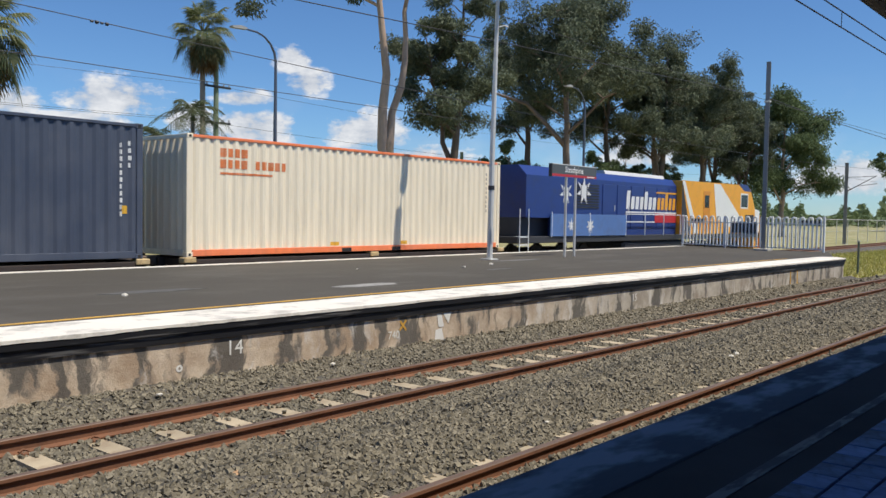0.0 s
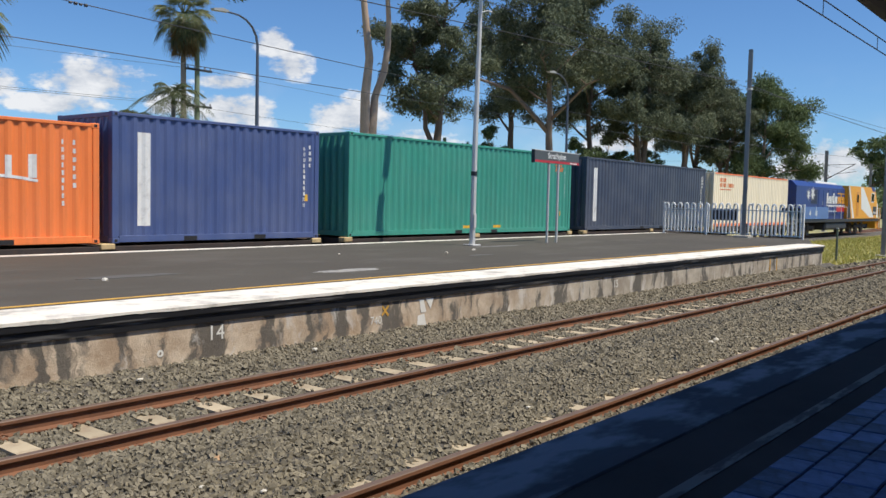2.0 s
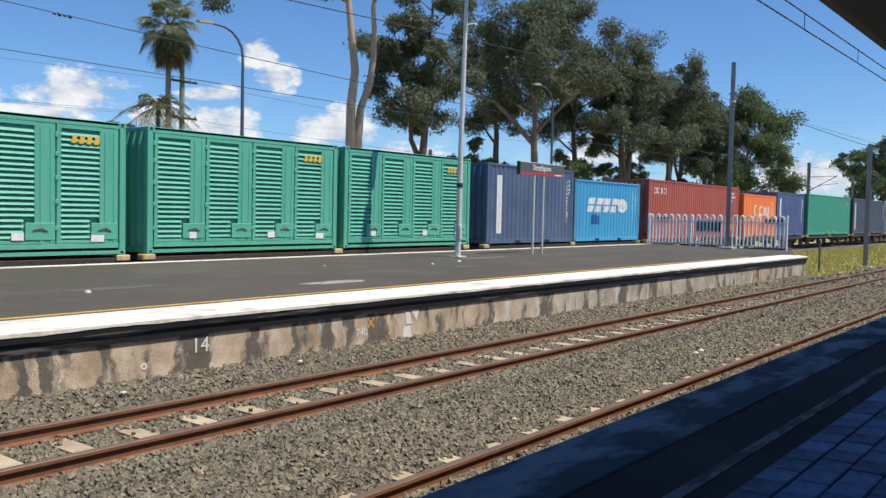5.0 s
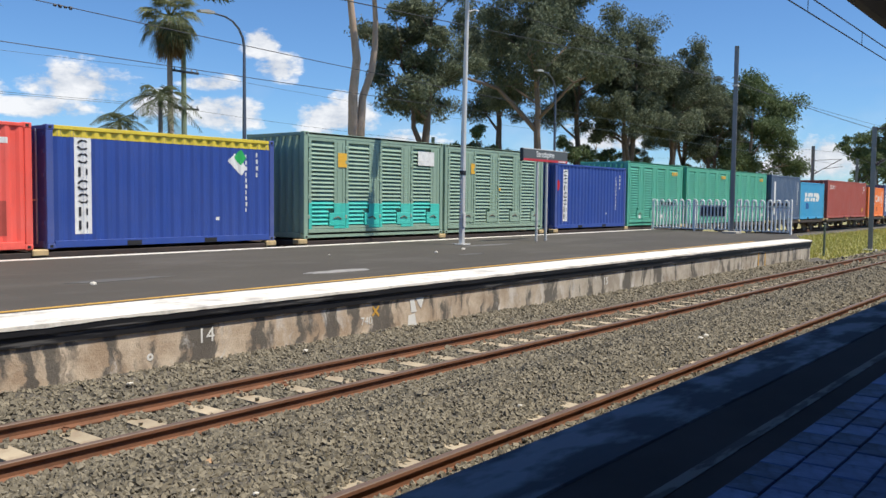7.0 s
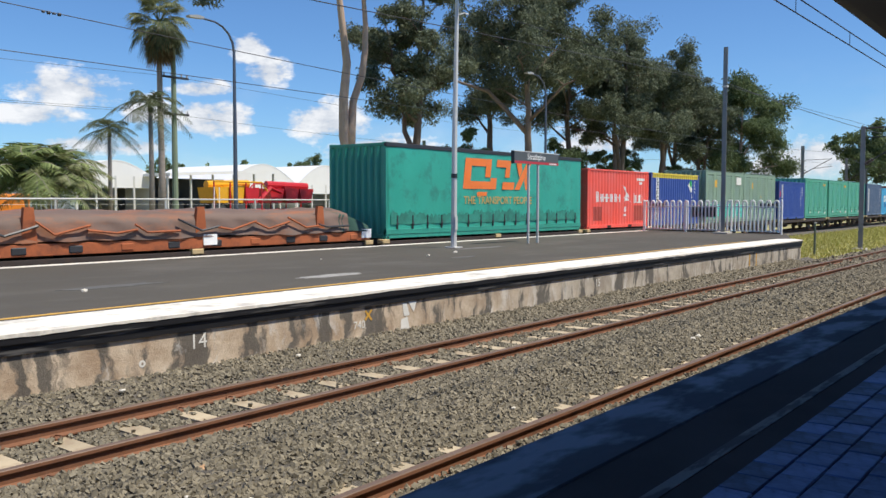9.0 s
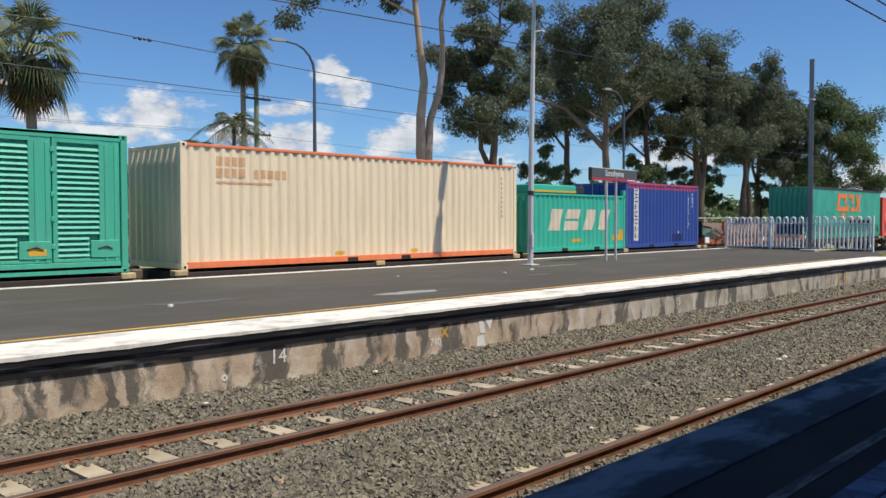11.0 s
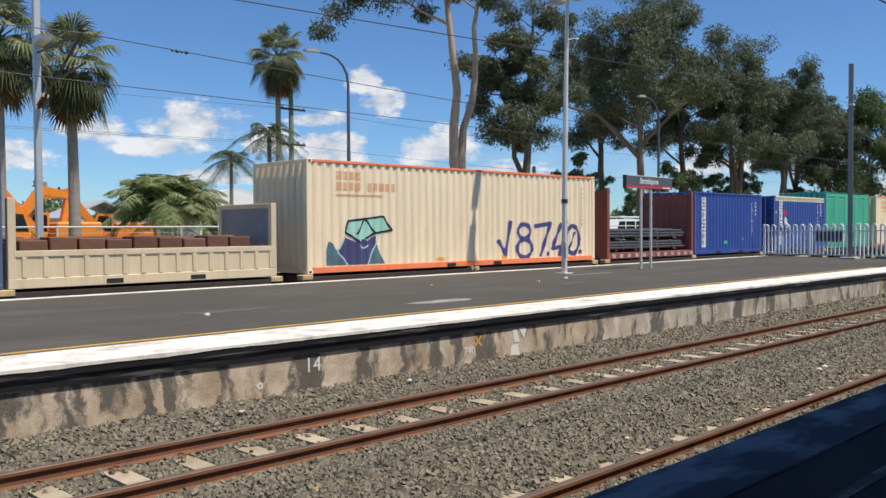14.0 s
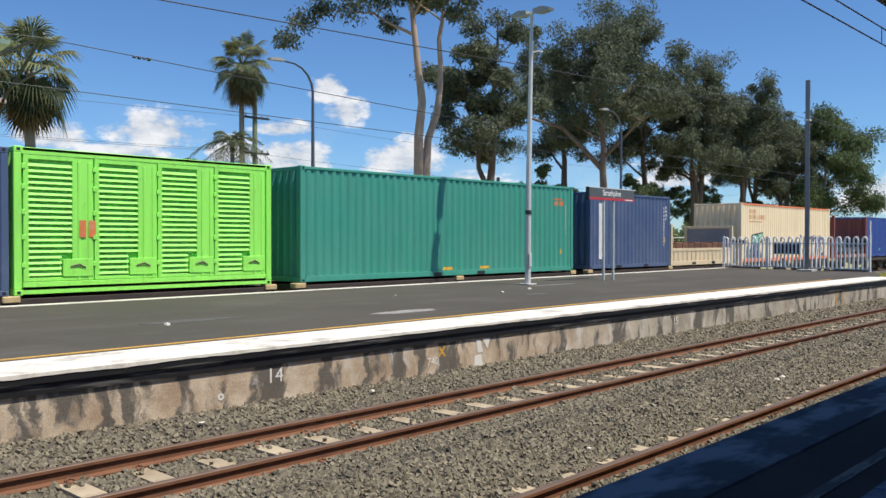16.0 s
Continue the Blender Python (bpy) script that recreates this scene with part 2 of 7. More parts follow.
RUST = surface("rail_rust", (0.205, 0.092, 0.048), 0.85, 0.1, var=0.3, scale=1.5, fine=40.0, bump=0.4, dirt=(0.07, 0.035, 0.022), dirt_amount=0.6)
RAIL_TOP = surface("rail_top", (0.17, 0.115, 0.085), 0.6, 0.25, var=0.2, scale=2.0, fine=50.0, bump=0.1, dirt=(0.08, 0.05, 0.035), dirt_amount=0.5)
STONE = surface("ballast_stone", (0.195, 0.170, 0.122), 0.92, var=0.25, scale=6.0, fine=60.0, bump=0.4, island=0.62, world=True)
BALLAST = surface("ballast_bed", (0.12, 0.107, 0.088), 0.95, var=0.9, scale=11.0, fine=26.0, bump=1.0, relief=0.06, world=True)
GROUND = surface("dry_ground", (0.30, 0.27, 0.13), 0.95, var=0.35, scale=0.15, fine=6.0, bump=0.5, dirt=(0.17, 0.21, 0.06), dirt_amount=0.9, world=True)
GALV = surface("galvanised_steel", (0.58, 0.575, 0.55), 0.6, 0.0, var=0.15, scale=2.0, fine=18.0, bump=0.05)
DARK_STEEL = surface("dark_steel", (0.045, 0.046, 0.05), 0.5, 0.3, var=0.2, scale=2.0, bump=0.05)
BLACK = plain("black_rubber_and_holes", (0.015, 0.015, 0.016), 0.7)
WHITE = surface("white_paint", (0.88, 0.88, 0.85), 0.6, var=0.06, scale=2.0)


# ---- mesh helpers ----
def mesh_of(name, verts, faces, material, smooth=False):
    me = bpy.data.meshes.new(name)
    me.from_pydata([tuple(v) for v in verts], [], [tuple(f) for f in faces])
    me.materials.append(material)
    if smooth:
        me.polygons.foreach_set("use_smooth", [True] * len(me.polygons))
    me.update()
    return me


def array_mesh(name, verts, faces, material):
    """A mesh from numpy arrays: verts (n, 3) and faces (m, k), all with k corners."""
    me = bpy.data.meshes.new(name)
    m, k = faces.shape
    me.vertices.add(len(verts))
    me.vertices.foreach_set("co", np.asarray(verts, dtype=np.float32).ravel())
    me.loops.add(m * k)
    me.loops.foreach_set("vertex_index", np.asarray(faces, dtype=np.int32).ravel())
    me.polygons.add(m)
    me.polygons.foreach_set("loop_start", np.arange(0, m * k, k, dtype=np.int32))
    me.polygons.foreach_set("loop_total", np.full(m, k, dtype=np.int32))
    me.materials.append(material)
    me.polygons.foreach_set("use_smooth", np.zeros(m, dtype=bool))
    me.update(calc_edges=True)
    return me


class Shape:
    """Collects boxes, tubes and sweeps for one mesh."""

    def __init__(self):
        self.v, self.f = [], []

    def add(self, verts, faces):
        k = len(self.v)
        self.v += [tuple(p) for p in verts]
        self.f += [tuple(i + k for i in f) for f in faces]
        return self

    def box(self, x0, x1, y0, y1, z0, z1, c=0.0):
        if c <= 0:
            v = [(x, y, z) for z in (z0, z1) for y in (y0, y1) for x in (x0, x1)]
            return self.add(v, [(0, 2, 3, 1), (4, 5, 7, 6), (0, 1, 5, 4), (2, 6, 7, 3), (0, 4, 6, 2), (1, 3, 7, 5)])
        # chamfered box: each corner cut into three points
        v = []
        for sx, sy, sz in [(a, b, d) for d in (0, 1) for b in (0, 1) for a in (0, 1)]:
            x, y, z = (x0, x1)[sx], (y0, y1)[sy], (z0, z1)[sz]
            dx, dy, dz = (c, -c)[sx], (c, -c)[sy], (c, -c)[sz]
            v += [(x, y + dy, z + dz), (x + dx, y, z + dz), (x + dx, y + dy, z)]
        f = []
        idx = lambda a, b, d, k: (a + 2 * b + 4 * d) * 3 + k
        for s in (0, 1):
            q = [idx(s, 0, 0, 0), idx(s, 1, 0, 0), idx(s, 1, 1, 0), idx(s, 0, 1, 0)]
            f.append(q if s else q[::-1])
            q = [idx(0, s, 0, 1), idx(0, s, 1, 1), idx(1, s, 1, 1), idx(1, s, 0, 1)]
            f.append(q if s else q[::-1])
            q = [idx(0, 0, s, 2), idx(1, 0, s, 2), idx(1, 1, s, 2), idx(0, 1, s, 2)]
            f.append(q if s else q[::-1])
        for a in (0, 1):
            for b in (0, 1):
                f.append([idx(a, b, 0, 0), idx(a, b, 1, 0), idx(a, b, 1, 1), idx(a, b, 0, 1)])
                f.append([idx(a, 0, b, 0), idx(a, 1, b, 0), idx(a, 1, b, 2), idx(a, 0, b, 2)])
                f.append([idx(0, a, b, 1), idx(1, a, b, 1), idx(1, a, b, 2), idx(0, a, b, 2)])
        for a in (0, 1):
            for b in (0, 1):
                for d in (0, 1):
                    f.append([idx(a, b, d, 0), idx(a, b, d, 1), idx(a, b, d, 2)])
        return self.add(v, f)

    def tube(self, points, radii, n=8, cap=True):
        """A round sweep through points with a radius at each."""
        pts = [Vector(p) for p in points]
        if not hasattr(radii, "__len__"):
            radii = [radii] * len(pts)
        rings = []
        side = None
        for i, p in enumerate(pts):
            d = (pts[min(i + 1, len(pts) - 1)] - pts[max(i - 1, 0)]).normalized()
            if side is None:
                ref = Vector((0, 0, 1)) if abs(d.z) < 0.9 else Vector((1, 0, 0))
                side = d.cross(ref).normalized()
            else:
                side = (side - d * side.dot(d)).normalized()
            up = d.cross(side)
            rings.append([p + (side * math.cos(2 * math.pi * k / n) + up * math.sin(2 * math.pi * k / n)) * radii[i] for k in range(n)])
        f = []
        for i in range(len(rings) - 1):
            for k in range(n):
                f.append((i * n + k, i * n + (k + 1) % n, (i + 1) * n + (k + 1) % n, (i + 1) * n + k))
        if cap:
            f.append(tuple(range(n))[::-1])
            f.append(tuple((len(rings) - 1) * n + k for k in range(n)))
        return self.add([p for r in rings for p in r], f)

    def prism(self, outline, axis, a, b):
        """An outline of (u, w) pairs drawn out along an axis from a to b: x -> (y, z), y -> (x, z), z -> (x, y)."""
        n = len(outline)
        put = {"x": lambda u, w, t: (t, u, w), "y": lambda u, w, t: (u, t, w), "z": lambda u, w, t: (u, w, t)}[axis]
        v = [put(u, w, t) for t in (a, b) for u, w in outline]
        f = [(k, (k + 1) % n, n + (k + 1) % n, n + k) for k in range(n)] + [tuple(range(n))[::-1], tuple(range(n, 2 * n))]
        return self.add(v, f)

    def mesh(self, name, material, smooth=False):
        me = mesh_of(name, self.v, self.f, material, smooth)
        bm = bmesh.new()
        bm.from_mesh(me)
        bmesh.ops.recalc_face_normals(bm, faces=bm.faces)
        bm.to_mesh(me)
        bm.free()
        return me


def part(name, shape, material, parent, label="", smooth=False):
    ob = new(name, shape.mesh(name, material, smooth) if isinstance(shape, Shape) else shape)
    ob.parent = parent
    if label:
        tagged(ob, label)
    return ob


def thing(name, label, category, at=(0, 0, 0), group="", kind=""):
    ob = new(name)
    ob.empty_display_size = 0.3
    ob.location = at
    return tagged(ob, label, category, group, kind)


def structure(name, shape, material, label, category="", smooth=False):
    ob = new(name, shape.mesh(name, material, smooth) if isinstance(shape, Shape) else shape)
    return tagged(ob, label, category or name.replace("_", " "), kind="structure")


# ---- the large structure ----
RAIL_A, RAIL_B, RAIL_C = 7.47, 6.40, 4.04
Y_TRAIN = 18.65
FACE = 17.43
PLAT = 0.70
OURS = 0.74


def build_ground():
    # one sheet out to the horizon, with rail cutting level in the middle and rougher edges
    n = 60
    xs = np.concatenate([np.linspace(-2500, -60, 8), np.linspace(-40, 220, 90), np.linspace(260, 3500, 10)])
    ys = np.concatenate([np.linspace(-400, -6, 6), np.linspace(0, 70, 50), np.linspace(80, 3500, 12)])
    v = []
    for y in ys:
        for x in xs:
            z = -0.32
            if y > 22:
                z += 0.12 * noise.noise((x * 0.15, y * 0.15, 0)) + min(0.5, (y - 22) * 0.05)
            v.append((x, y, z))
    nx = len(xs)
    f = [(j * nx + i, j * nx + i + 1, (j + 1) * nx + i + 1, (j + 1) * nx + i) for j in range(len(ys) - 1) for i in range(nx - 1)]
    structure("ground", mesh_of("ground", v, f, GROUND, True), None, "dry grassy ground beside the railway", "ground")


def build_ballast():
    sh = Shape()
    # bed of the two near tracks, heaped at the platform walls and sunk between the rails
    prof = [(2.3, -0.16), (2.75, -0.17), (3.2, -0.17), (3.7, -0.125), (3.95, -0.105), (4.06, -0.16), (4.3, -0.165), (4.5, -0.145), (4.75, -0.130), (5.3, -0.10), (6.0, -0.105), (6.30, -0.125),
            (6.42, -0.172), (7.1, -0.170), (7.45, -0.155), (7.57, -0.125), (7.75, -0.09), (8.2, 0.0), (8.45, 0.06)]
    xs = [-6 + 0.5 * i for i in range(60)] + [24 + 2 * i for i in range(25)] + [80, 110, 160, 260]
    v, f = [], []
    for x in xs:
        for y, z in prof:
            w = (0.008 if 6.4 < y < 7.5 or 4.05 < y < 4.7 else 0.03) * noise.noise((x * 1.3, y * 1.5, 2.0)) if x < 40 else 0.0
            if x > 32.0 and y > 7.7:
                z = -0.15 - (y - 7.7) * 0.12
            v.append((x, y, z + w))
    k = len(prof)
    f = [(i * k + j, (i + 1) * k + j, (i + 1) * k + j + 1, i * k + j + 1) for i in range(len(xs) - 1) for j in range(k - 1)]
    structure("ballast_bed", mesh_of("ballast_bed", v, f, BALLAST, True), None, "grey crushed-stone ballast under the tracks", "ballast")
    # bed of the far track
    sh = Shape()
    sh.prism([(16.9, -0.34), (17.4, -0.14), (19.9, -0.14), (20.8, -0.34)], "x", -30, 260)
    structure("ballast_bed_far", sh, BALLAST, "grey ballast bed of the far track", "ballast")
    # loose stones, each a broken angular lump
    rng = np.random.default_rng(4)
    base = np.array([(a, b, c) for a in (-0.8, 0.8) for b in (-0.8, 0.8) for c in (-0.8, 0.8)], dtype=float)
    tris = np.array([(0, 1, 3), (0, 3, 2), (4, 6, 7), (4, 7, 5), (0, 4, 5), (0, 5, 1), (2, 3, 7), (2, 7, 6), (0, 2, 6), (0, 6, 4), (1, 5, 7), (1, 7, 3)])
    py, pz = np.array([p[0] for p in prof]), np.array([p[1] for p in prof])
    zones = [(1.8, 9.0, 33000, 0.86), (9.0, 17.0, 30000, 1.0), (17.0, 30.0, 24000, 1.35), (30.0, 60.0, 12000, 2.1)]
    vs, fs, count = [], [], 0
    for x0, x1, n, big in zones:
        x = rng.uniform(x0, x1, n)
        y = rng.uniform(2.7, 8.42, n)
        z = np.interp(y, py, pz)
        keep = np.ones(n, bool)
        for r in (RAIL_A, RAIL_B, RAIL_C, RAIL_C - 1.067):
            keep &= np.abs(y - r) > 0.06
        over = np.abs((x + 0.32) % 0.64 - 0.32) < 0.135
        stray = rng.random(n) < 0.02
        # sleepers of the far track lie bare beside the nearer rail, those of the near track outside its rail
        bare = (y > RAIL_B + 0.07) & (y < RAIL_B + 0.90 + rng.normal(0, 0.05, n))
        pads = (y > RAIL_C + 0.05) & (y < RAIL_C + 0.40 + rng.normal(0, 0.03, n))
        keep &= ~(over & (bare | pads) & ~stray)
        z = np.where(over & (np.abs(y - RAIL_A + 0.533) < 1.03), np.maximum(z, -0.140), z)
        if x0 >= 30:
            keep &= y < 8.0
        x, y, z = x[keep], y[keep], z[keep]
        n = len(x)
        size = rng.uniform(0.016, 0.031, n) * big
        scl = size[:, None] * rng.uniform(0.62, 1.35, (n, 3))
        p = base[None] * (1 + rng.uniform(-0.50, 0.32, (n, len(base), 3)))
        p = p * scl[:, None, :]
        for i, j, spread in ((1, 2, 0.9), (0, 2, 0.9), (0, 1, np.pi)):
            t = rng.uniform(-spread, spread, n)[:, None]
            c, d = np.cos(t), np.sin(t)
            u, w = p[..., i].copy(), p[..., j].copy()
            p[..., i], p[..., j] = u * c - w * d, u * d + w * c
        p += np.stack([x, y, z + size * rng.uniform(0.1, 0.7, n)], -1)[:, None, :]
        vs.append(p.reshape(-1, 3))
        fs.append((tris[None] + (count + np.arange(n) * len(base))[:, None, None]).reshape(-1, 3))
        count += n * len(base)
    ob = new("ballast_stones", array_mesh("ballast_stones", np.concatenate(vs), np.concatenate(fs), STONE))
    tagged(ob, "loose grey crushed-stone ballast between the rails", "ballast", kind="stuff")


RAIL_PROFILE = [(-0.062, -0.14), (0.062, -0.14), (0.062, -0.128), (0.012, -0.112), (0.009, -0.04), (0.034, -0.032), (0.034, -0.006), (0.028, 0.0),
                (-0.028, 0.0), (-0.034, -0.006), (-0.034, -0.032), (-0.009, -0.04), (-0.012, -0.112), (-0.062, -0.128)]


def bend(x):
    """The lines swing away to the north beyond the platform."""
    return 0.0006 * max(0.0, x - 40) ** 2


def build_track(name, centre, x0, x1, label, sleepers):
    tr = thing(name, label, "railway track", kind="structure")
    xs = [x0, 40] + [40 + 5 * i for i in range(1, 40) if 40 + 5 * i < x1]
    for side in (-0.5335, 0.5335):
        v, f = [], []
        n = len(RAIL_PROFILE)
        for x in xs:
            v += [(x, centre + side + u + bend(x), w) for u, w in RAIL_PROFILE]
        for i in range(len(xs) - 1):
            f += [(i * n + k, i * n + (k + 1) % n, (i + 1) * n + (k + 1) % n, (i + 1) * n + k) for k in range(n)]
        sh = Shape()
        sh.add(v, f)
        rail = part("rail", sh, RUST, tr, "rusty steel rail")
        rail.data.materials.append(RAIL_TOP)
        for p in rail.data.polygons:
            if p.center.z > -0.0075:
                p.material_index = 1
    sl = Shape()
    sl.prism([(-0.115, -0.30), (0.115, -0.30), (0.105, -0.142), (-0.105, -0.142)], "y", -1.03, 1.03)
    me = sl.mesh("sleeper", SLEEPER)
    clip = Shape()
    for s in (-0.5335, 0.5335):
        for d in (-1, 1):
            y = s + d * 0.105
            clip.box(-0.032, 0.032, y - 0.035, y + 0.035, -0.15, -0.115, 0.01)
            clip.tube([(-0.045, y + 0.01, -0.112), (0.0, y - d * 0.03, -0.098), (0.045, y + 0.01, -0.112)], 0.011, 5)
    cme = clip.mesh("rail_clip", RUST)
    first = math.ceil(x0 / 0.64)
    last = int(min(x1, sleepers) / 0.64)
    for i in range(first, last):
        x = i * 0.64
        ob = part("sleeper", me, None, tr)
        ob.location = (x, centre + bend(x) + 0.015 * math.sin(i * 2.3), 0.008 * math.sin(i * 1.7))
        if x < 26:
            c = part("rail_clip", cme, None, ob)


build_ground()
build_ballast()
build_track("railway_track", RAIL_A - 0.5335, -4, 230, "rusty narrow-gauge track on concrete sleepers beside the platform", 90)
build_track("railway_track", RAIL_C - 0.5335, -4, 230, "rusty narrow-gauge track in grey ballast at the shaded platform", 60)
build_track("railway_track", Y_TRAIN, -30, 230, "narrow-gauge track that carries the freight train", 34)


def build_far_platform():
    x0, x1 = -8.0, 28.6
    sh = Shape()
    # slab ends in a slanted nose: wider at the train side
    sh = Shape().prism([(x0, 8.42), (31.0, 8.42), (31.7, 8.92), (36.1, 10.34), (37.5, 17.1), (x0, 17.1)], "z", -0.3, PLAT - 0.004)
    structure("platform_island", sh, ASPHALT, "island platform paved with dark grey asphalt", "platform")
    wall = Shape()
    wall.prism([(x0, 8.40), (31.0, 8.40), (31.72, 8.90), (31.70, 8.93), (30.98, 8.43), (x0, 8.43)], "z", -0.3, 0.5)
    structure("platform_wall", wall, WALL, "stained rendered concrete platform wall", "wall")
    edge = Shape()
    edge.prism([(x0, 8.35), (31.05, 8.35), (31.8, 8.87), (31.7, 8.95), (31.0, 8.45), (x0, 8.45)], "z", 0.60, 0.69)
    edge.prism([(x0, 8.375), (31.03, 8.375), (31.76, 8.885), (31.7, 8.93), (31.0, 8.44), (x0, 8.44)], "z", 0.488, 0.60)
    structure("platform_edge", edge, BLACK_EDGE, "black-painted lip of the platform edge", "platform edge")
    cope = Shape()
    cope.prism([(x0, 8.345), (31.05, 8.345), (31.82, 8.87), (31.75, 8.95), (31.3, 9.3), (x0, 9.36)], "z", 0.69, PLAT + 0.004)
    drip = Shape()
    rag = lambda x: 0.686 - 0.030 * (0.5 + 0.5 * noise.noise((x * 1.1, 3.0, 0.0))) - 0.014 * abs(noise.noise((x * 7.0, 0.0, 1.0)))
    for k in range(390):
        xa, xb = x0 + 0.1 * k, x0 + 0.1 * k + 0.1
        drip.add([(xa, 8.3425, 0.7035), (xb, 8.3425, 0.7035), (xb, 8.3425, rag(xb)), (xa, 8.3425, rag(xa)), (xa, 8.352, 0.7035), (xb, 8.352, 0.7035), (xb, 8.352, rag(xb)), (xa, 8.352, rag(xa))],
                 [(0, 1, 2, 3), (3, 2, 6, 7)])
    structure("white_paint_runs", drip, WHITE_LINE, "ragged lower edge of the white platform paint", "platform edge")
    structure("platform_coping", cope, WHITE_LINE, "worn white-painted platform edge", "platform edge")
    back = Shape().prism([(x0, 16.86), (37.2, 16.86), (37.3, 17.16), (x0, 17.16)], "z", 0.62, PLAT + 0.004)
    structure("platform_coping_far", back, WHITE_LINE, "white-painted edge on the train side of the platform", "platform edge")
    yl = Shape().box(x0, 28.6, 9.50, 9.58, PLAT - 0.02, PLAT + 0.003)
    structure("yellow_line", yl, YELLOW_LINE, "worn yellow safety line on the asphalt", "line")
    # patches of newer asphalt and pale repairs
    rng = random.Random(5)
    for cx, cy, rx, ry, c in ((10.6, 10.75, 0.75, 0.22, 0.30), (19.9, 14.1, 1.2, 0.16, 0.16), (16.2, 12.0, 0.5, 0.12, 0.12), (7.2, 12.0, 0.9, 0.2, 0.10)):
        m = surface("repair_%d" % int(c * 100), (c, c * 0.97, c * 0.9), 0.9, var=0.35, scale=4.0, bump=0.3, dirt=(0.07, 0.068, 0.065), dirt_amount=0.9, world=True)
        pts = []
        for k in range(22):
            a = 2 * math.pi * k / 22
            r = 1 + rng.uniform(-0.22, 0.12)
            pts.append((cx + rx * r * math.cos(a), cy + ry * r * math.sin(a)))
        structure("asphalt_patch", Shape().prism(pts, "z", PLAT - 0.01, PLAT + 0.002), m, "pale worn patch in the platform asphalt", "patch")


def build_near_platform():
    """The shaded platform on which the camera stands, with its canopy."""
    body = Shape().box(-14, 40, -9, 2.30, -0.3, OURS - 0.01)
    structure("platform_near", body, surface("near_asphalt", (0.068, 0.054, 0.050), 0.9, var=0.4, scale=0.8, fine=70, bump=0.3, spec=0.12, world=True), "dark asphalt of the shaded platform", "platform")
    cop = mottled("near_coping", (0.25, 0.26, 0.285), (0.022, 0.023, 0.027), 1.5, 0.44, 0.54, (0.55, 1.3, 1), 0.85, 0.12)
    structure("platform_coping_near", Shape().box(-14, 40, 1.86, 2.33, 0.45, OURS, 0.008), cop, "smooth worn concrete coping in the shade", "platform edge")
    ln = mottled("faded_line", (0.17, 0.15, 0.14), (0.035, 0.03, 0.03), 3.0, 0.46, 0.54, (0.7, 2.5, 1), 0.7, 0.2)
    structure("faded_line", Shape().box(-14, 40, 1.465, 1.53, OURS - 0.03, OURS - 0.006), ln, "faded white line on the dark asphalt", "line")
    # blue-grey pavers in rows
    tile = surface("blue_paver", (0.10, 0.145, 0.29), 0.6, var=0.8, scale=4.0, fine=40, bump=0.25, dirt=(0.02, 0.022, 0.035), dirt_amount=0.9, per_object=1.1, spec=0.3)
    joint = Shape().box(-14, 40, -6, 1.32, OURS - 0.02, OURS - 0.004)
    floor = structure("paved_floor", joint, surface("paver_joint", (0.04, 0.04, 0.045), 0.9), "blue-grey paved platform floor", "floor")
    me = Shape().box(-0.113, 0.113, -0.078, 0.078, -0.02, 0.006, 0.006).mesh("paver", tile)
    for j in range(7):
        for i in range(40):
            p = part("paver", me, None, floor)
            p.location = (2.6 + i * 0.232 + (j % 2) * 0.116, 1.236 - j * 0.162, OURS - 0.002 + 0.002 * math.sin(i * 3.1 + j * 5.7))
    # canopy over it
    roof = Shape().prism([(1.70, 3.58), (1.70, 3.77), (-6, 4.06), (-6, 3.91)], "x", -16, 42)
    structure("canopy_roof", roof, surface("canopy_paint", (0.05, 0.055, 0.065), 0.6, var=0.15), "dark underside of the platform canopy", "canopy")
    gut = Shape().prism([(1.62, 3.60), (1.80, 3.60), (1.82, 3.71), (1.80, 3.77), (1.64, 3.75)], "x", -16, 42)
    structure("canopy_gutter", gut, DARK_STEEL, "dark metal gutter along the canopy", "gutter")
    for x in (-10, -2.5, 16.0, 24.0):
        c = thing("canopy_column", "slim dark steel canopy column", "column", (x, -3.2, OURS), "canopy columns")
        part("post", Shape().box(-0.06, 0.06, -0.06, 0.06, 0, 3.28, 0.008), DARK_STEEL, c)
        part("base_plate", Shape().box(-0.14, 0.14, -0.14, 0.14, 0, 0.02), DARK_STEEL, c)
    wall = Shape().box(-16, 42, -9.2, -9.0, -0.3, 3.9)
    structure("wall_station", wall, surface("station_brick", (0.24, 0.12, 0.08), 0.85, var=0.3), "brick wall of the station building", "wall")


build_far_platform()
build_near_platform()


# ---- the freight train ----
def corrugation(x):
    """Depth of the pressed steel side below its outer face."""
    u = (x / 0.278) % 1.0
    if u < 0.26:
        return 0.0
    if u < 0.5:
        return 0.036 * (u - 0.26) / 0.24
    if u < 0.76:
        return 0.036
    return 0.036 * (1.0 - u) / 0.24


def flat_side(x):
    return 0.0


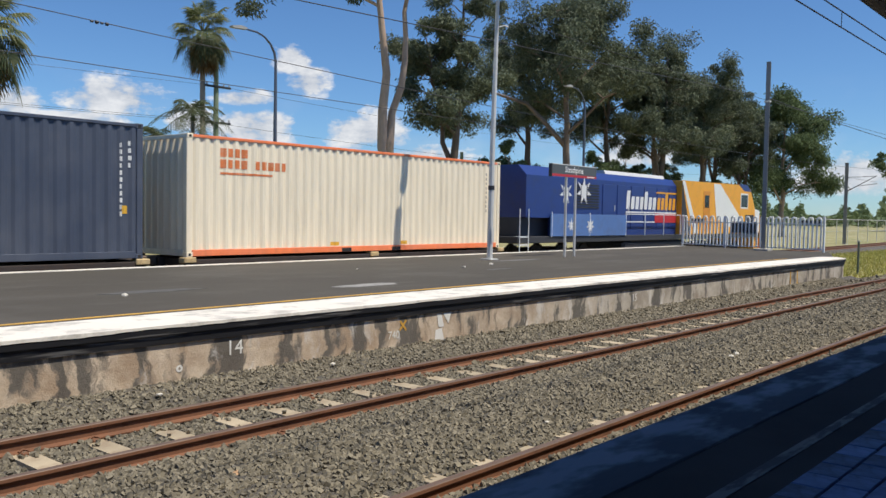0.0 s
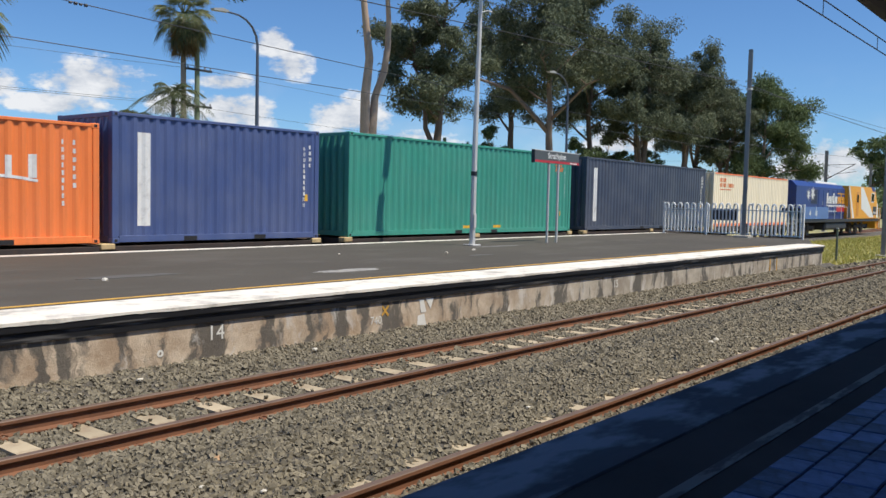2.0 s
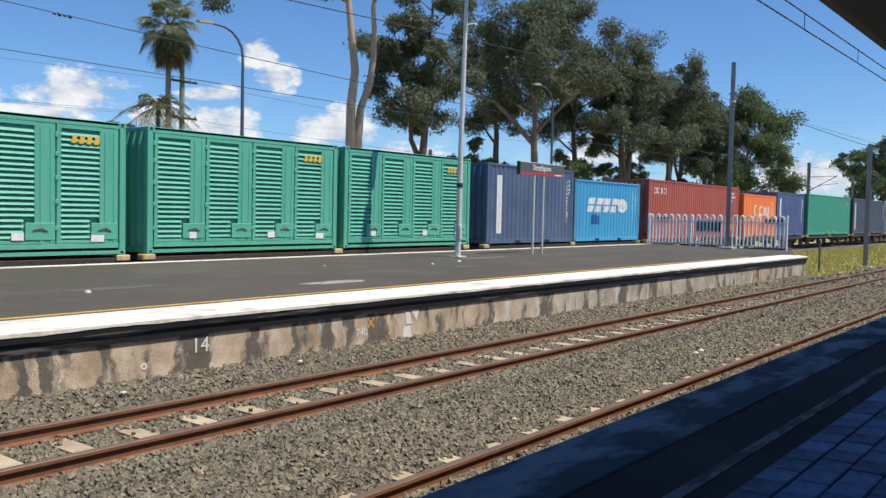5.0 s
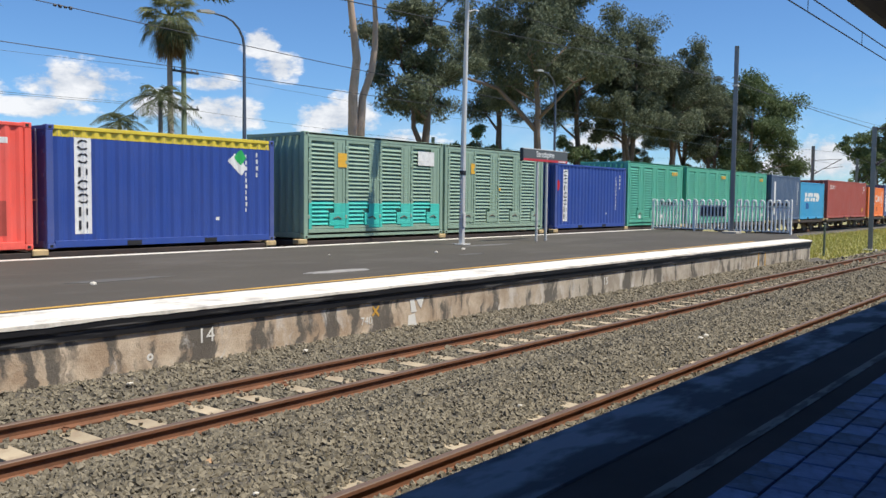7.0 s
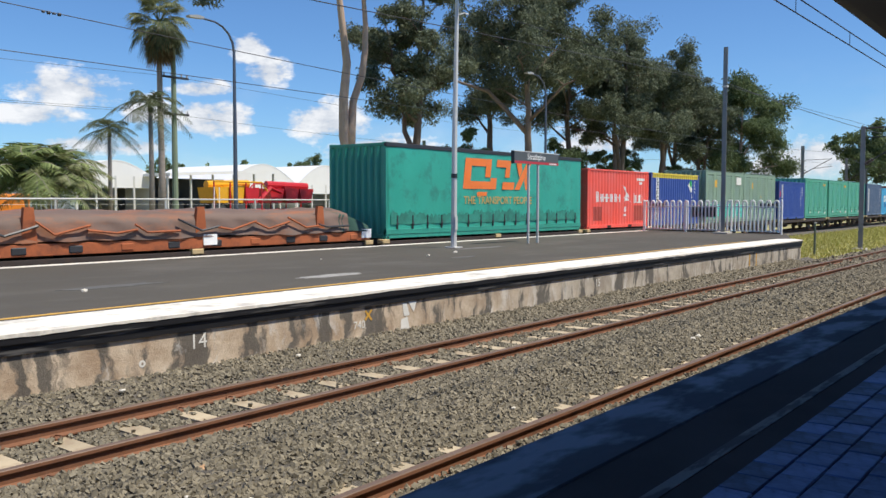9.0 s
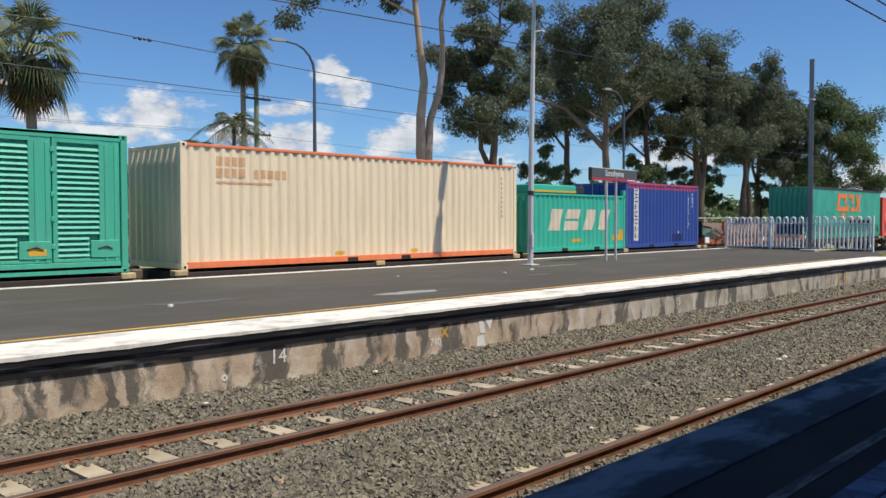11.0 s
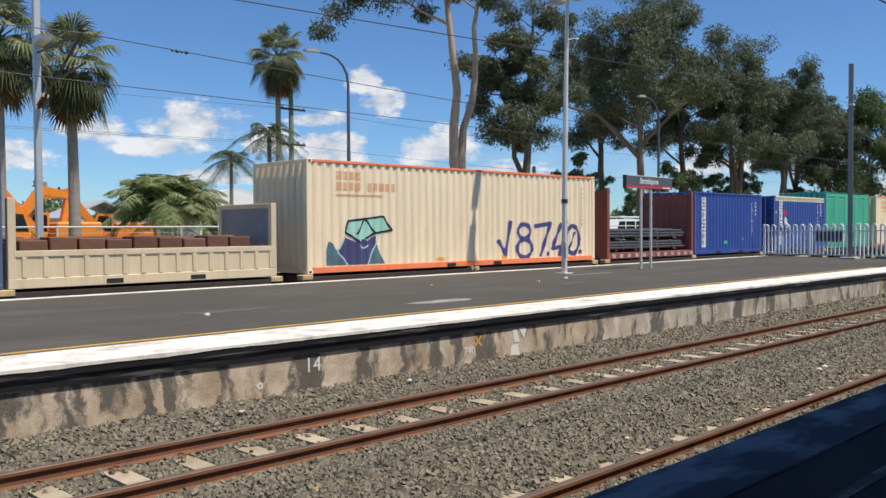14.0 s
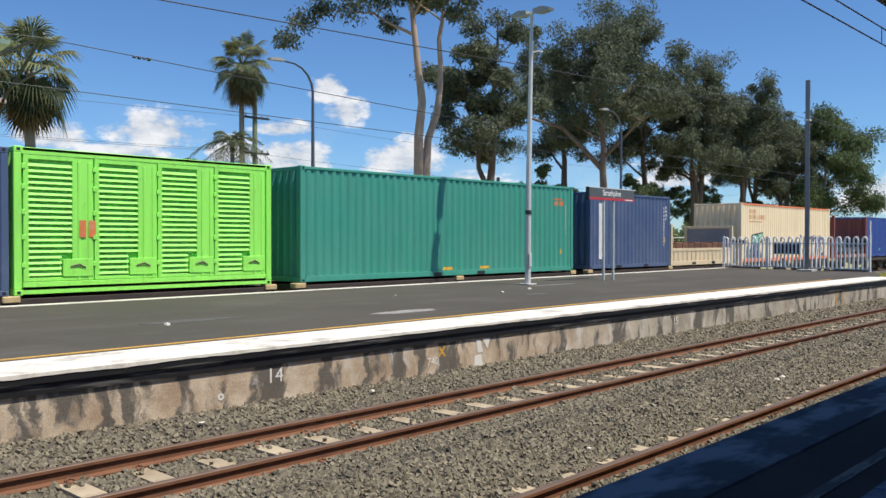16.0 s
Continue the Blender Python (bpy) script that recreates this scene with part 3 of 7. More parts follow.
def corrugated_sheet(x0, x1, z0, z1, put):
    """A pressed sheet; put(u, depth, w) gives the point."""
    cuts = {x0, x1}
    k0 = math.floor(x0 / 0.278)
    for k in range(k0, math.ceil(x1 / 0.278) + 1):
        for u in (0.0, 0.26, 0.5, 0.76):
            x = (k + u) * 0.278
            if x0 < x < x1:
                cuts.add(x)
    xs = sorted(cuts)
    v = [put(x, corrugation(x), z) for x in xs for z in (z0, z1)]
    f = [(2 * i, 2 * i + 2, 2 * i + 3, 2 * i + 1) for i in range(len(xs) - 1)]
    sh = Shape()
    sh.add(v, f)
    return sh


def paint_on(polys, depth, y0, step=0.035, lift=0.004):
    """Painted marks that follow the pressed side: polygons of (x, z), laid on the sheet."""
    sh = Shape()
    for index, poly in enumerate(polys):
        rise = lift + 0.0007 * (index % 9)
        lo, hi = min(p[0] for p in poly), max(p[0] for p in poly)
        n = max(1, int((hi - lo) / step))
        prev = None
        for i in range(n + 1):
            x = lo + (hi - lo) * i / n
            xx = min(max(x, lo + 1e-4), hi - 1e-4)
            zs = []
            for (ax, az), (bx, bz) in zip(poly, poly[1:] + poly[:1]):
                if (ax <= xx) != (bx <= xx):
                    zs.append(az + (bz - az) * (xx - ax) / (bx - ax))
            zs.sort()
            row = [(xx, y0 + depth(xx) - rise, z) for z in zs]
            if prev is not None and len(prev) == len(row):
                for k in range(0, len(row) - 1, 2):
                    sh.add([prev[k], row[k], row[k + 1], prev[k + 1]], [(0, 1, 2, 3)])
            prev = row
    return sh


def rect(x0, x1, z0, z1, slant=0.0):
    return [(x0, z0), (x1, z0), (x1 + slant, z1), (x0 + slant, z1)]


def strokes(path, w):
    """A brush line as short rectangles."""
    out = []
    for (ax, az), (bx, bz) in zip(path, path[1:]):
        d = Vector((bx - ax, bz - az))
        if d.length < 1e-4:
            continue
        d.normalize()
        p = Vector((-d.y, d.x)) * w / 2
        e = d * w * 0.35
        out.append([(ax - e.x - p.x, az - e.y - p.y), (bx + e.x - p.x, bz + e.y - p.y), (bx + e.x + p.x, bz + e.y + p.y), (ax - e.x + p.x, az - e.y + p.y)])
    return out


def arc(cx, cz, rx, rz, a0, a1, n=14):
    return [(cx + rx * math.cos(radians(a0 + (a1 - a0) * i / n)), cz + rz * math.sin(radians(a0 + (a1 - a0) * i / n))) for i in range(n + 1)]


def code_bars(x, z, rows, w=0.09, h=0.13, gap=0.05):
    """An unreadable column of small painted marks."""
    return [rect(x, x + w * (0.7 + 0.3 * ((i * 7) % 3) / 2), z - i * (h + gap), z - i * (h + gap) + h) for i in range(rows)]


MOVING = []
S_WHITE = surface("mark_white", (0.78, 0.77, 0.73), 0.6, var=0.12, scale=3.0, dirt=(0.35, 0.33, 0.3), dirt_amount=0.5)
S_BLACK = surface("mark_black", (0.02, 0.02, 0.025), 0.6, var=0.2)
S_ORANGE = surface("mark_orange", (0.70, 0.20, 0.06), 0.6, var=0.2, dirt=(0.7, 0.5, 0.35), dirt_amount=0.5)
S_YELLOW = surface("mark_yellow", (0.75, 0.42, 0.04), 0.6, var=0.2)
CASTING = surface("casting_steel", (0.16, 0.12, 0.09), 0.75, 0.2, var=0.35, scale=5.0)


def shipping_box(name, left, length, height, paint, label, trims=None, rails=None, doors=False, side=True, open_top=False, group=""):
    """A freight container standing on its wagon; left is its rear end on the line at the start."""
    c = thing(name, label, "shipping container", (left + length / 2, Y_TRAIN, 0.86), group)
    h2, hl, hw = height, length / 2, 1.219
    trims = trims or paint
    rails = rails or paint
    for s in (-1, 1):
        for e in (-1, 1):
            post = Shape().box(e * hl - (0.15 if e > 0 else 0.0), e * hl + (0.15 if e < 0 else 0.0), s * hw - (0.11 if s > 0 else 0), s * hw + (0.11 if s < 0 else 0), 0.115, h2 - 0.115, 0.012)
            part("corner_post", post, trims, c)
            for z in (0.0, h2 - 0.118):
                k = Shape().box(e * hl - (0.178 if e > 0 else -0.003), e * hl + (0.178 if e < 0 else 0.003), s * (hw + 0.003) - (0.162 if s > 0 else 0), s * (hw + 0.003) + (0.162 if s < 0 else 0), z, z + 0.118, 0.014)
                # lifting hole: a small black block on the outer face paints its dark inside
                kc = part("corner_casting", k, trims, c)
                if s < 0:
                    part("lifting_hole", Shape().box(e * (hl - 0.09) - 0.035, e * (hl - 0.09) + 0.035, -hw - 0.006, -hw, z + 0.03, z + 0.09, 0.002), BLACK, kc)
        part("bottom_rail", Shape().box(-hl + 0.17, hl - 0.17, s * hw - (0.06 if s > 0 else 0), s * hw + (0.06 if s < 0 else 0), 0.02, 0.17, 0.006), rails, c)
        top = Shape().box(-hl + 0.17, hl - 0.17, s * hw - (0.06 if s > 0 else 0), s * hw + (0.06 if s < 0 else 0), h2 - 0.085, h2 - 0.015, 0.008)
        part("top_rail", top, rails, c)
        if side:
            sheet = corrugated_sheet(-hl + 0.14, hl - 0.14, 0.16, h2 - 0.08, lambda u, d, w: (u, s * (hw - 0.012 - d), w))
            part("side_panel", sheet, paint, c)
    if side:
        for px in ((-1.03, 1.03) if length < 8 else (-1.0, 1.0)):
            # pocket openings: black blocks in place of the shade inside
            part("fork_pocket", Shape().box(px - 0.18, px + 0.18, -hw - 0.004, -hw + 0.03, 0.025, 0.13), BLACK, c)
    for e in (-1, 1):
        part("end_sill", Shape().box(e * hl - 0.06 if e > 0 else -hl, e * hl if e > 0 else -hl + 0.06, -hw + 0.15, hw - 0.15, 0.02, 0.16, 0.006), trims, c)
        part("end_header", Shape().box(e * hl - 0.06 if e > 0 else -hl, e * hl if e > 0 else -hl + 0.06, -hw + 0.15, hw - 0.15, h2 - 0.11, h2 - 0.015, 0.006), trims, c)
        if doors and e < 0:
            for d in (-1, 1):
                y0, y1 = (-hw + 0.12, -0.01) if d < 0 else (0.01, hw - 0.12)
                leaf = Shape().box(-hl + 0.02, -hl + 0.06, y0, y1, 0.16, h2 - 0.11, 0.006)
                dr = part("door", leaf, paint, c)
                for by in (y0 + 0.3, y1 - 0.25):
                    rod = Shape().tube([(-hl - 0.005, by, 0.1), (-hl - 0.005, by, h2 - 0.08)], 0.018, 6)
                    rod.box(-hl - 0.03, -hl, by - 0.04, by + 0.24, 1.0, 1.04)
                    part("lock_rod", rod, GALV, dr)
                for hz in (0.5, 1.0, 1.5, 2.0, 2.35):
                    part("hinge", Shape().box(-hl - 0.012, -hl + 0.02, (y0 - 0.02) if d < 0 else (y1 - 0.08), (y0 + 0.08) if d < 0 else (y1 + 0.02), hz, hz + 0.08), trims, dr)
        else:
            sheet = corrugated_sheet(-hw + 0.10, hw - 0.10, 0.16, h2 - 0.1, lambda u, d, w: (e * (hl - 0.012 - d * 2.4), u, w))
            part("end_wall", sheet, paint, c)
    if not open_top:
        roof = corrugated_sheet(-hl + 0.1, hl - 0.1, -hw + 0.04, hw - 0.04, lambda u, d, w: (u, w, h2 - 0.022 - d * 0.5))
        part("roof", roof, paint, c)
    part("floor", Shape().box(-hl + 0.05, hl - 0.05, -hw + 0.05, hw - 0.05, 0.12, 0.16), DARK_STEEL, c)
    MOVING.append((c, left + length / 2))
    return c


FRONT = -1.219 + 0.012


def marks(c, name, polys, material, label="", depth=corrugation, lift=0.004):
    if name == "lifting_label":
        for q in polys:
            part(name, paint_on([q], depth, FRONT, lift=lift), material, c, label)
        return None
    ob = part(name, paint_on(polys, depth, FRONT, lift=lift), material, c, label)
    return tagged(ob, kind="stuff") if name == "code_marks" else ob


def scallops(c, length, height, material, label):
    """A painted band under the top rail."""
    hl = length / 2
    marks(c, "top_band", [rect(-hl + 0.16, hl - 0.16, height - 0.24, height - 0.085)], material, label)
    part("rail_cap", Shape().box(-hl + 0.17, hl - 0.17, -1.224, -1.15, height - 0.088, height - 0.008, 0.006), material, c)


W20, W40, STD, HIGH = 6.058, 12.192, 2.591, 2.896

# cream forty-foot box behind the engine
CREAM = container_paint("cream_paint", (0.70, 0.615, 0.46), rust=0.08, fade=0.0)
ORANGE_RAIL = container_paint("orange_rail_paint", (0.60, 0.15, 0.05), rust=0.2)
BEIGE = container_paint("beige_paint", (0.70, 0.57, 0.385), rust=0.10, fade=0.0)


def cream_box(left, paint, label, graffiti=False):
    c = shipping_box("freight_container", left, W40, HIGH, paint, label, rails=ORANGE_RAIL)
    words = []
    for row, z, n, w in ((0, 2.40, 4, 0.16), (1, 2.13, 10, 0.15)):
        for i in range(n):
            if (i + row) % 7 != 5:
                words.append(rect(-5.15 + i * 0.205, -5.15 + i * 0.205 + w, z, z + 0.21))
    words.append(rect(-5.15, -3.6, 1.98, 2.03))
    marks(c, "faded_lettering", words, S_ORANGE if paint is CREAM else surface("ghost_orange", (0.72, 0.40, 0.20), 0.6, var=0.2, dirt=(0.78, 0.57, 0.35), dirt_amount=0.9, scale=3.0), "faded orange painted lettering")
    marks(c, "code_marks", code_bars(5.3, 2.4, 9, 0.07, 0.09, 0.06), surface("mark_grey", (0.42, 0.36, 0.28), 0.7))
    marks(c, "lifting_label", [rect(-1.6, -1.25, 0.2, 0.3), rect(1.2, 1.5, 0.2, 0.3)], S_YELLOW)
    if graffiti:
        ink = surface("blue_spray_paint", (0.07, 0.07, 0.22), 0.6, var=0.3, scale=6.0)
        w = 0.155
        b = 1.58
        tags = [strokes([(b - 0.50, 1.02), (b - 0.18, 0.55), (b + 0.05, 1.70)], w), strokes(arc(b + 0.72, 1.36, 0.30, 0.27, 60, 420), w) + strokes(arc(b + 0.74, 0.74, 0.36, 0.34, 90, 450), w),
                strokes([(b + 1.25, 1.55), (b + 2.05, 1.66), (b + 1.55, 0.46)], w), [rect(b + 1.85, b + 2.0, 0.42, 0.58)],
                strokes([(b + 2.62, 1.62), (b + 2.15, 0.70), (b + 2.75, 0.78)], w), strokes([(b + 2.95, 1.72), (b + 2.55, 0.46)], w),
                strokes(arc(b + 3.27, 1.02, 0.35, 0.55, 80, 440), w), strokes([(b + 3.1, 0.72), (b + 3.38, 1.30)], 0.09), [rect(b + 3.62, b + 3.76, 0.46, 0.62)]]
        tags = [[[(u, 0.25 + (v - 0.46) * 0.86) for u, v in q] for q in ps] for ps in tags]
        for ps in tags:
            marks(c, "graffiti_stroke", ps, ink, "blue spray-painted stroke", lift=0.006)

        def sprayed(ob, name, polys, material, label="", lift=0.004):
            return marks(ob, name, [[(-4.4 + (px + 3.9) * 0.85, 0.19 + (pz - 0.19) * 0.80) for px, pz in q] for q in polys], material, label, lift=lift)

        teal = surface("teal_spray_paint", (0.09, 0.17, 0.19), 0.6, var=0.35, scale=3.0, dirt=(0.05, 0.09, 0.12), dirt_amount=0.6)
        blob = [(-5.2, 0.2)] + [(-5.2 + 0.12 * i, 0.72 + 0.22 * math.sin(i * 1.3) + 0.25 * math.sin(i * 0.18)) for i in range(19)] + [(-2.9, 0.2)]
        sprayed(c, "graffiti_ground", [blob], teal, lift=0.005)
        mint = surface("mint_spray_paint", (0.36, 0.66, 0.52), 0.6, var=0.15)
        sprayed(c, "graffiti_cap", [[(-4.45, 1.25), (-4.35, 1.62), (-2.95, 1.78), (-2.6, 1.32), (-3.3, 1.22), (-3.9, 0.95)]], mint, "mint green painted patch", lift=0.007)
        line = strokes([(-4.45, 1.25), (-4.35, 1.62), (-2.95, 1.78), (-2.6, 1.32), (-3.3, 1.22), (-3.9, 0.95), (-4.45, 1.25)], 0.07)
        line += strokes([(-3.7, 1.70), (-4.0, 1.2)], 0.06) + strokes([(-3.7, 1.70), (-3.3, 1.24)], 0.06)
        sprayed(c, "graffiti_outline", line, S_BLACK, lift=0.010)
        blue = surface("indigo_spray_paint", (0.06, 0.06, 0.16), 0.6, var=0.3)
        body = [(-4.75, 0.62), (-4.4, 0.2), (-3.6, 0.2), (-3.35, 0.75), (-3.25, 1.15), (-3.6, 1.0), (-4.1, 0.95), (-4.5, 1.1)]
        sprayed(c, "graffiti_body", [body], blue, lift=0.008)
        pale = surface("pale_spray_paint", (0.45, 0.62, 0.62), 0.6)
        for ps in (strokes([(-4.75, 0.62), (-4.35, 0.2)], 0.05), strokes([(-3.6, 0.2), (-3.3, 0.8), (-3.1, 1.2)], 0.05), strokes(arc(-3.75, 0.9, 0.16, 0.16, 0, 360), 0.05), strokes([(-4.75, 0.62), (-4.5, 1.1)], 0.05)):
            sprayed(c, "graffiti_line", ps, pale, lift=0.011)
    return c


cream_box(11.3, CREAM, "cream forty-foot container with orange rails and faded orange lettering")
cream_box(-159.7, BEIGE, "beige forty-foot container with orange rails, little faded lettering")
cream_box(-199.6, BEIGE, "beige forty-foot container sprayed with blue and mint graffiti", graffiti=True)


def stripe_box(left, length, height, colour, label, sx=-0.35, key="navy"):
    """A dark box with a tall white stripe and columns of marks."""
    c = shipping_box("freight_container", left, length, height, container_paint(key, colour, rust=0.12, fade=0.22), label)
    hl = length / 2
    x = -hl + 0.62
    marks(c, "white_stripe", [rect(x, x + 0.34, 0.38, height - 0.42)], S_WHITE, "tall white painted stripe")
    marks(c, "code_marks", code_bars(hl - 0.55, height - 0.55, 11, 0.06, 0.10, 0.05) + code_bars(hl - 0.34, height - 0.5, 4, 0.07, 0.10, 0.06), S_WHITE)
    marks(c, "warning_label", [rect(hl - 0.5, hl - 0.36, 1.0, 1.18)], S_YELLOW)
    return c


stripe_box(-2.0, W40, HIGH + 0.1, (0.036, 0.046, 0.070), "dark slate-blue forty-foot container with a tall white stripe", key="slate")
stripe_box(-22.6, W20, HIGH, (0.043, 0.066, 0.16), "navy blue twenty-foot container with a broad white stripe", key="navy")
stripe_box(-55.31, W20, HIGH, (0.050, 0.078, 0.135), "scuffed slate-blue twenty-foot container with a white stripe", key="grey_navy")
stripe_box(-212.7, W20, HIGH, (0.043, 0.068, 0.135), "slate-blue twenty-foot container with a weathered white stripe", key="ink")
stripe_box(-239.1, W20, HIGH, (0.043, 0.068, 0.135), "slate-blue twenty-foot container with a weathered white stripe", key="ink")


def green_box(left):
    paint = container_paint("sea_green_paint", (0.030, 0.20, 0.145), rust=0.22, fade=0.12)
    c = shipping_box("freight_container", left, W40, HIGH + 0.1, paint, "sea-green forty-foot container with rust streaks and small orange mark")
    ps = [rect(4.95 + i * 0.15, 5.05 + i * 0.15, 2.30, 2.46, 0.04) for i in range(4)] + [rect(4.95, 5.45, 2.50, 2.55)]
    marks(c, "small_logo", ps, S_ORANGE, "small orange painted mark")
    marks(c, "code_marks", code_bars(5.62, 2.2, 7, 0.05, 0.10, 0.05), S_WHITE)
    marks(c, "lifting_label", [rect(-0.75, -0.3, 0.19, 0.28), rect(1.0, 1.4, 0.19, 0.28), rect(5.3, 5.42, 0.6, 0.78)], S_YELLOW)
    return c


green_box(-15.4)
green_box(-226.0)

# orange box with broken white lettering over a swash
c = shipping_box("freight_container", -28.95, W20, STD, container_paint("orange_paint", (0.80, 0.20, 0.045), rust=0.15, fade=0.1), "orange twenty-foot container with partly lost white emblem")
ps = strokes(arc(-0.85, 1.62, 0.26, 0.27, 70, 290), 0.13) + strokes(arc(0.12, 1.60, 0.24, 0.26, 60, 300), 0.12) + [rect(0.74, 0.88, 1.36, 1.86), rect(1.06, 1.18, 1.36, 1.82), rect(1.52, 1.68, 1.38, 1.86)]
sw = [(-1.3 + 0.1 * i, 1.20 - 0.09 * math.sin(i * 0.22) + 0.004 * i) for i in range(31)]
ps += [[(a, b), (a2, b2), (a2, b2 + 0.06), (a, b + 0.06)] for (a, b), (a2, b2) in zip(sw, sw[1:]) if not -0.4 < a < 0.0]
marks(c, "emblem", ps, S_WHITE, "broken white emblem above a swash")
marks(c, "code_marks", code_bars(2.2, 2.1, 9, 0.05, 0.1, 0.06) + code_bars(2.45, 2.1, 6, 0.06, 0.1, 0.08), S_WHITE)
marks(c, "dark_patch", [rect(0.1, 0.55, 0.5, 0.85)], surface("patch_orange", (0.50, 0.10, 0.03), 0.6))

# maroon forty-foot box
c = shipping_box("freight_container", -42.1, W40, HIGH, container_paint("maroon_paint", (0.262, 0.054, 0.040), rust=0.14, fade=0.15), "maroon forty-foot container with small white marks")
ps = []
for i in range(4):
    x = -5.45 + i * 0.37
    ps += strokes([(x, 2.25), (x + 0.2, 2.25), (x + 0.2, 2.47), (x, 2.47), (x, 2.25)], 0.05)
marks(c, "emblem", ps, S_WHITE, "row of small white block shapes")
marks(c, "code_marks", [rect(4.85 + i * 0.13, 4.93 + i * 0.13, z, z + 0.12) for z, n in ((2.45, 4), (2.24, 6), (2.03, 3)) for i in range(n)], S_WHITE)
marks(c, "warning_label", [rect(4.75, 5.1, 0.42, 0.75)], S_YELLOW, "yellow warning label")

# pale blue box with a broad slanted white emblem
c = shipping_box("freight_container", -49.13, W20, STD, container_paint("sky_blue_paint", (0.035, 0.23, 0.40), rust=0.18, fade=0.12), "light blue twenty-foot container with bold slanted white emblem", trims=container_paint("post_blue", (0.05, 0.17, 0.25), rust=0.5))
ps = []
for i, x in enumerate((-1.95, -1.25, -0.55, 0.15)):
    ps += [rect(x, x + 0.50, 1.25, 1.52, 0.09), rect(x + 0.11, x + 0.68, 1.58, 1.85, 0.09)]
ps += [arc(1.28, 1.55, 0.46, 0.31, 0, 360, 28)]
marks(c, "emblem", ps, S_WHITE, "bold slanted white emblem with a round end")
wave = [(0.72 + 0.06 * i, 1.55 + 0.03 * math.sin(i * 0.9)) for i in range(15)]
marks(c, "wave", strokes(wave, 0.035) + strokes([(a, b - 0.1) for a, b in wave], 0.03), surface("wave_blue", (0.04, 0.25, 0.42), 0.5), lift=0.008)
marks(c, "overpaint", [rect(-1.55, -0.85, 0.72, 1.08), rect(-1.5, -1.1, 1.05, 1.15)], surface("dark_blue_patch", (0.02, 0.09, 0.28), 0.6, var=0.4))
marks(c, "code_marks", code_bars(2.35, 2.1, 10, 0.05, 0.11, 0.05) + code_bars(2.62, 2.0, 4, 0.07, 0.12, 0.08), S_WHITE)


def louvre_box(left, base, label, lower=None, plain_ends=False):
    """A side-door box with ventilated leaves."""
    paint = container_paint("louvre_%d_%d" % (int(1000 * base[0]), int(1000 * base[1])), base, rust=0.5, fade=0.12)
    height = HIGH + 0.04
    c = shipping_box("ventilated_container", left, W20, height, paint, label, side=False)
    low = container_paint("louvre_low", lower, rust=0.1) if lower else paint
    hl = W20 / 2
    back = Shape().box(-hl + 0.13, hl - 0.13, -1.135, -1.115, 0.17, height - 0.08)
    part("inner_panel", back, paint, c)
    part("far_panel", Shape().box(-hl + 0.13, hl - 0.13, 1.15, 1.2, 0.17, height - 0.08), paint, c)
    n = 4
    w = (2 * hl - 0.34) / n
    for i in range(n):
        x0 = -hl + 0.17 + i * w
        flip = i % 2 == 1
        fr = Shape()
        z0, z1 = 0.27, height - 0.14
        a, b = x0 + 0.012, x0 + w - 0.012
        v0, v1 = (a + 0.10, b - 0.44) if not flip else (a + 0.10, b - 0.44)
        fr.box(a, v0, -1.215, -1.10, z0, z1, 0.006).box(v1, b, -1.208, -1.10, z0, z1, 0.006)
        fr.box(v0 - 0.03, v1 + 0.03, -1.212, -1.165, z1 - 0.10, z1, 0.006).box(v0 - 0.03, v1 + 0.03, -1.212, -1.165, z0, z0 + 0.07, 0.006)
        fr.box(b - 0.33, b - 0.27, -1.222, -1.2, z0, z1 - 0.1, 0.006).box(b - 0.12, b - 0.06, -1.222, -1.2, z0, z1 - 0.1, 0.006)
        leaf = part("door", fr, paint, c)
        top = z1 - 0.14
        count = 20
        step = (top - z0 - 0.10) / count
        for piece, mat in (("louvre_lower", low), ("louvre", paint)):
            lv = Shape()
            for k in range(count):
                z = z0 + 0.10 + k * step
                is_low = z < 0.98
                if is_low != (piece == "louvre_lower"):
                    continue
                e0, e1 = v0, v1
                if z < 0.72:
                    e1 = v1 - 0.22
                za, zb = z + step * 1.02, z + step * 0.14
                lv.add([(e0, -1.145, za), (e1, -1.145, za), (e1, -1.212, zb), (e0, -1.212, zb), (e1, -1.205, zb - 0.012), (e0, -1.205, zb - 0.012), (e1, -1.145, za - 0.012), (e0, -1.145, za - 0.012)],
                       [(0, 1, 2, 3), (3, 2, 4, 5), (5, 4, 6, 7)])
            if lv.v:
                part(piece, lv, mat, leaf)
        if lower:
            part("lower_band", Shape().box(v1 - 0.01, b, -1.2235, -1.2, z0, 0.98), low, leaf)
            part("lower_band", Shape().box(a, v0 + 0.01, -1.2165, -1.2, z0, 0.98), low, leaf)
        box = Shape().box(v1 - 0.20, b - 0.02, -1.230, -1.17, z0 + 0.08, z0 + 0.44, 0.008)
        part("latch_box", box, low if lower else paint, leaf)
        hd = Shape().tube([(v1 - 0.05, -1.235, z0 + 0.28), (v1 + 0.12, -1.25, z0 + 0.33), (v1 + 0.26, -1.235, z0 + 0.26)], 0.017, 5)
        part("handle", hd, CASTING, leaf)
        hg = Shape()
        for z in (0.55, 1.1, 1.6, 2.1, 2.5):
            hg.box(x0 - 0.03, x0 + 0.05, -1.232, -1.2, z, z + 0.10, 0.008)
        part("hinge", hg, paint, leaf)
    part("upper_beam", Shape().box(-hl + 0.15, hl - 0.15, -1.219, -1.15, height - 0.15, height - 0.02, 0.006), paint, c)
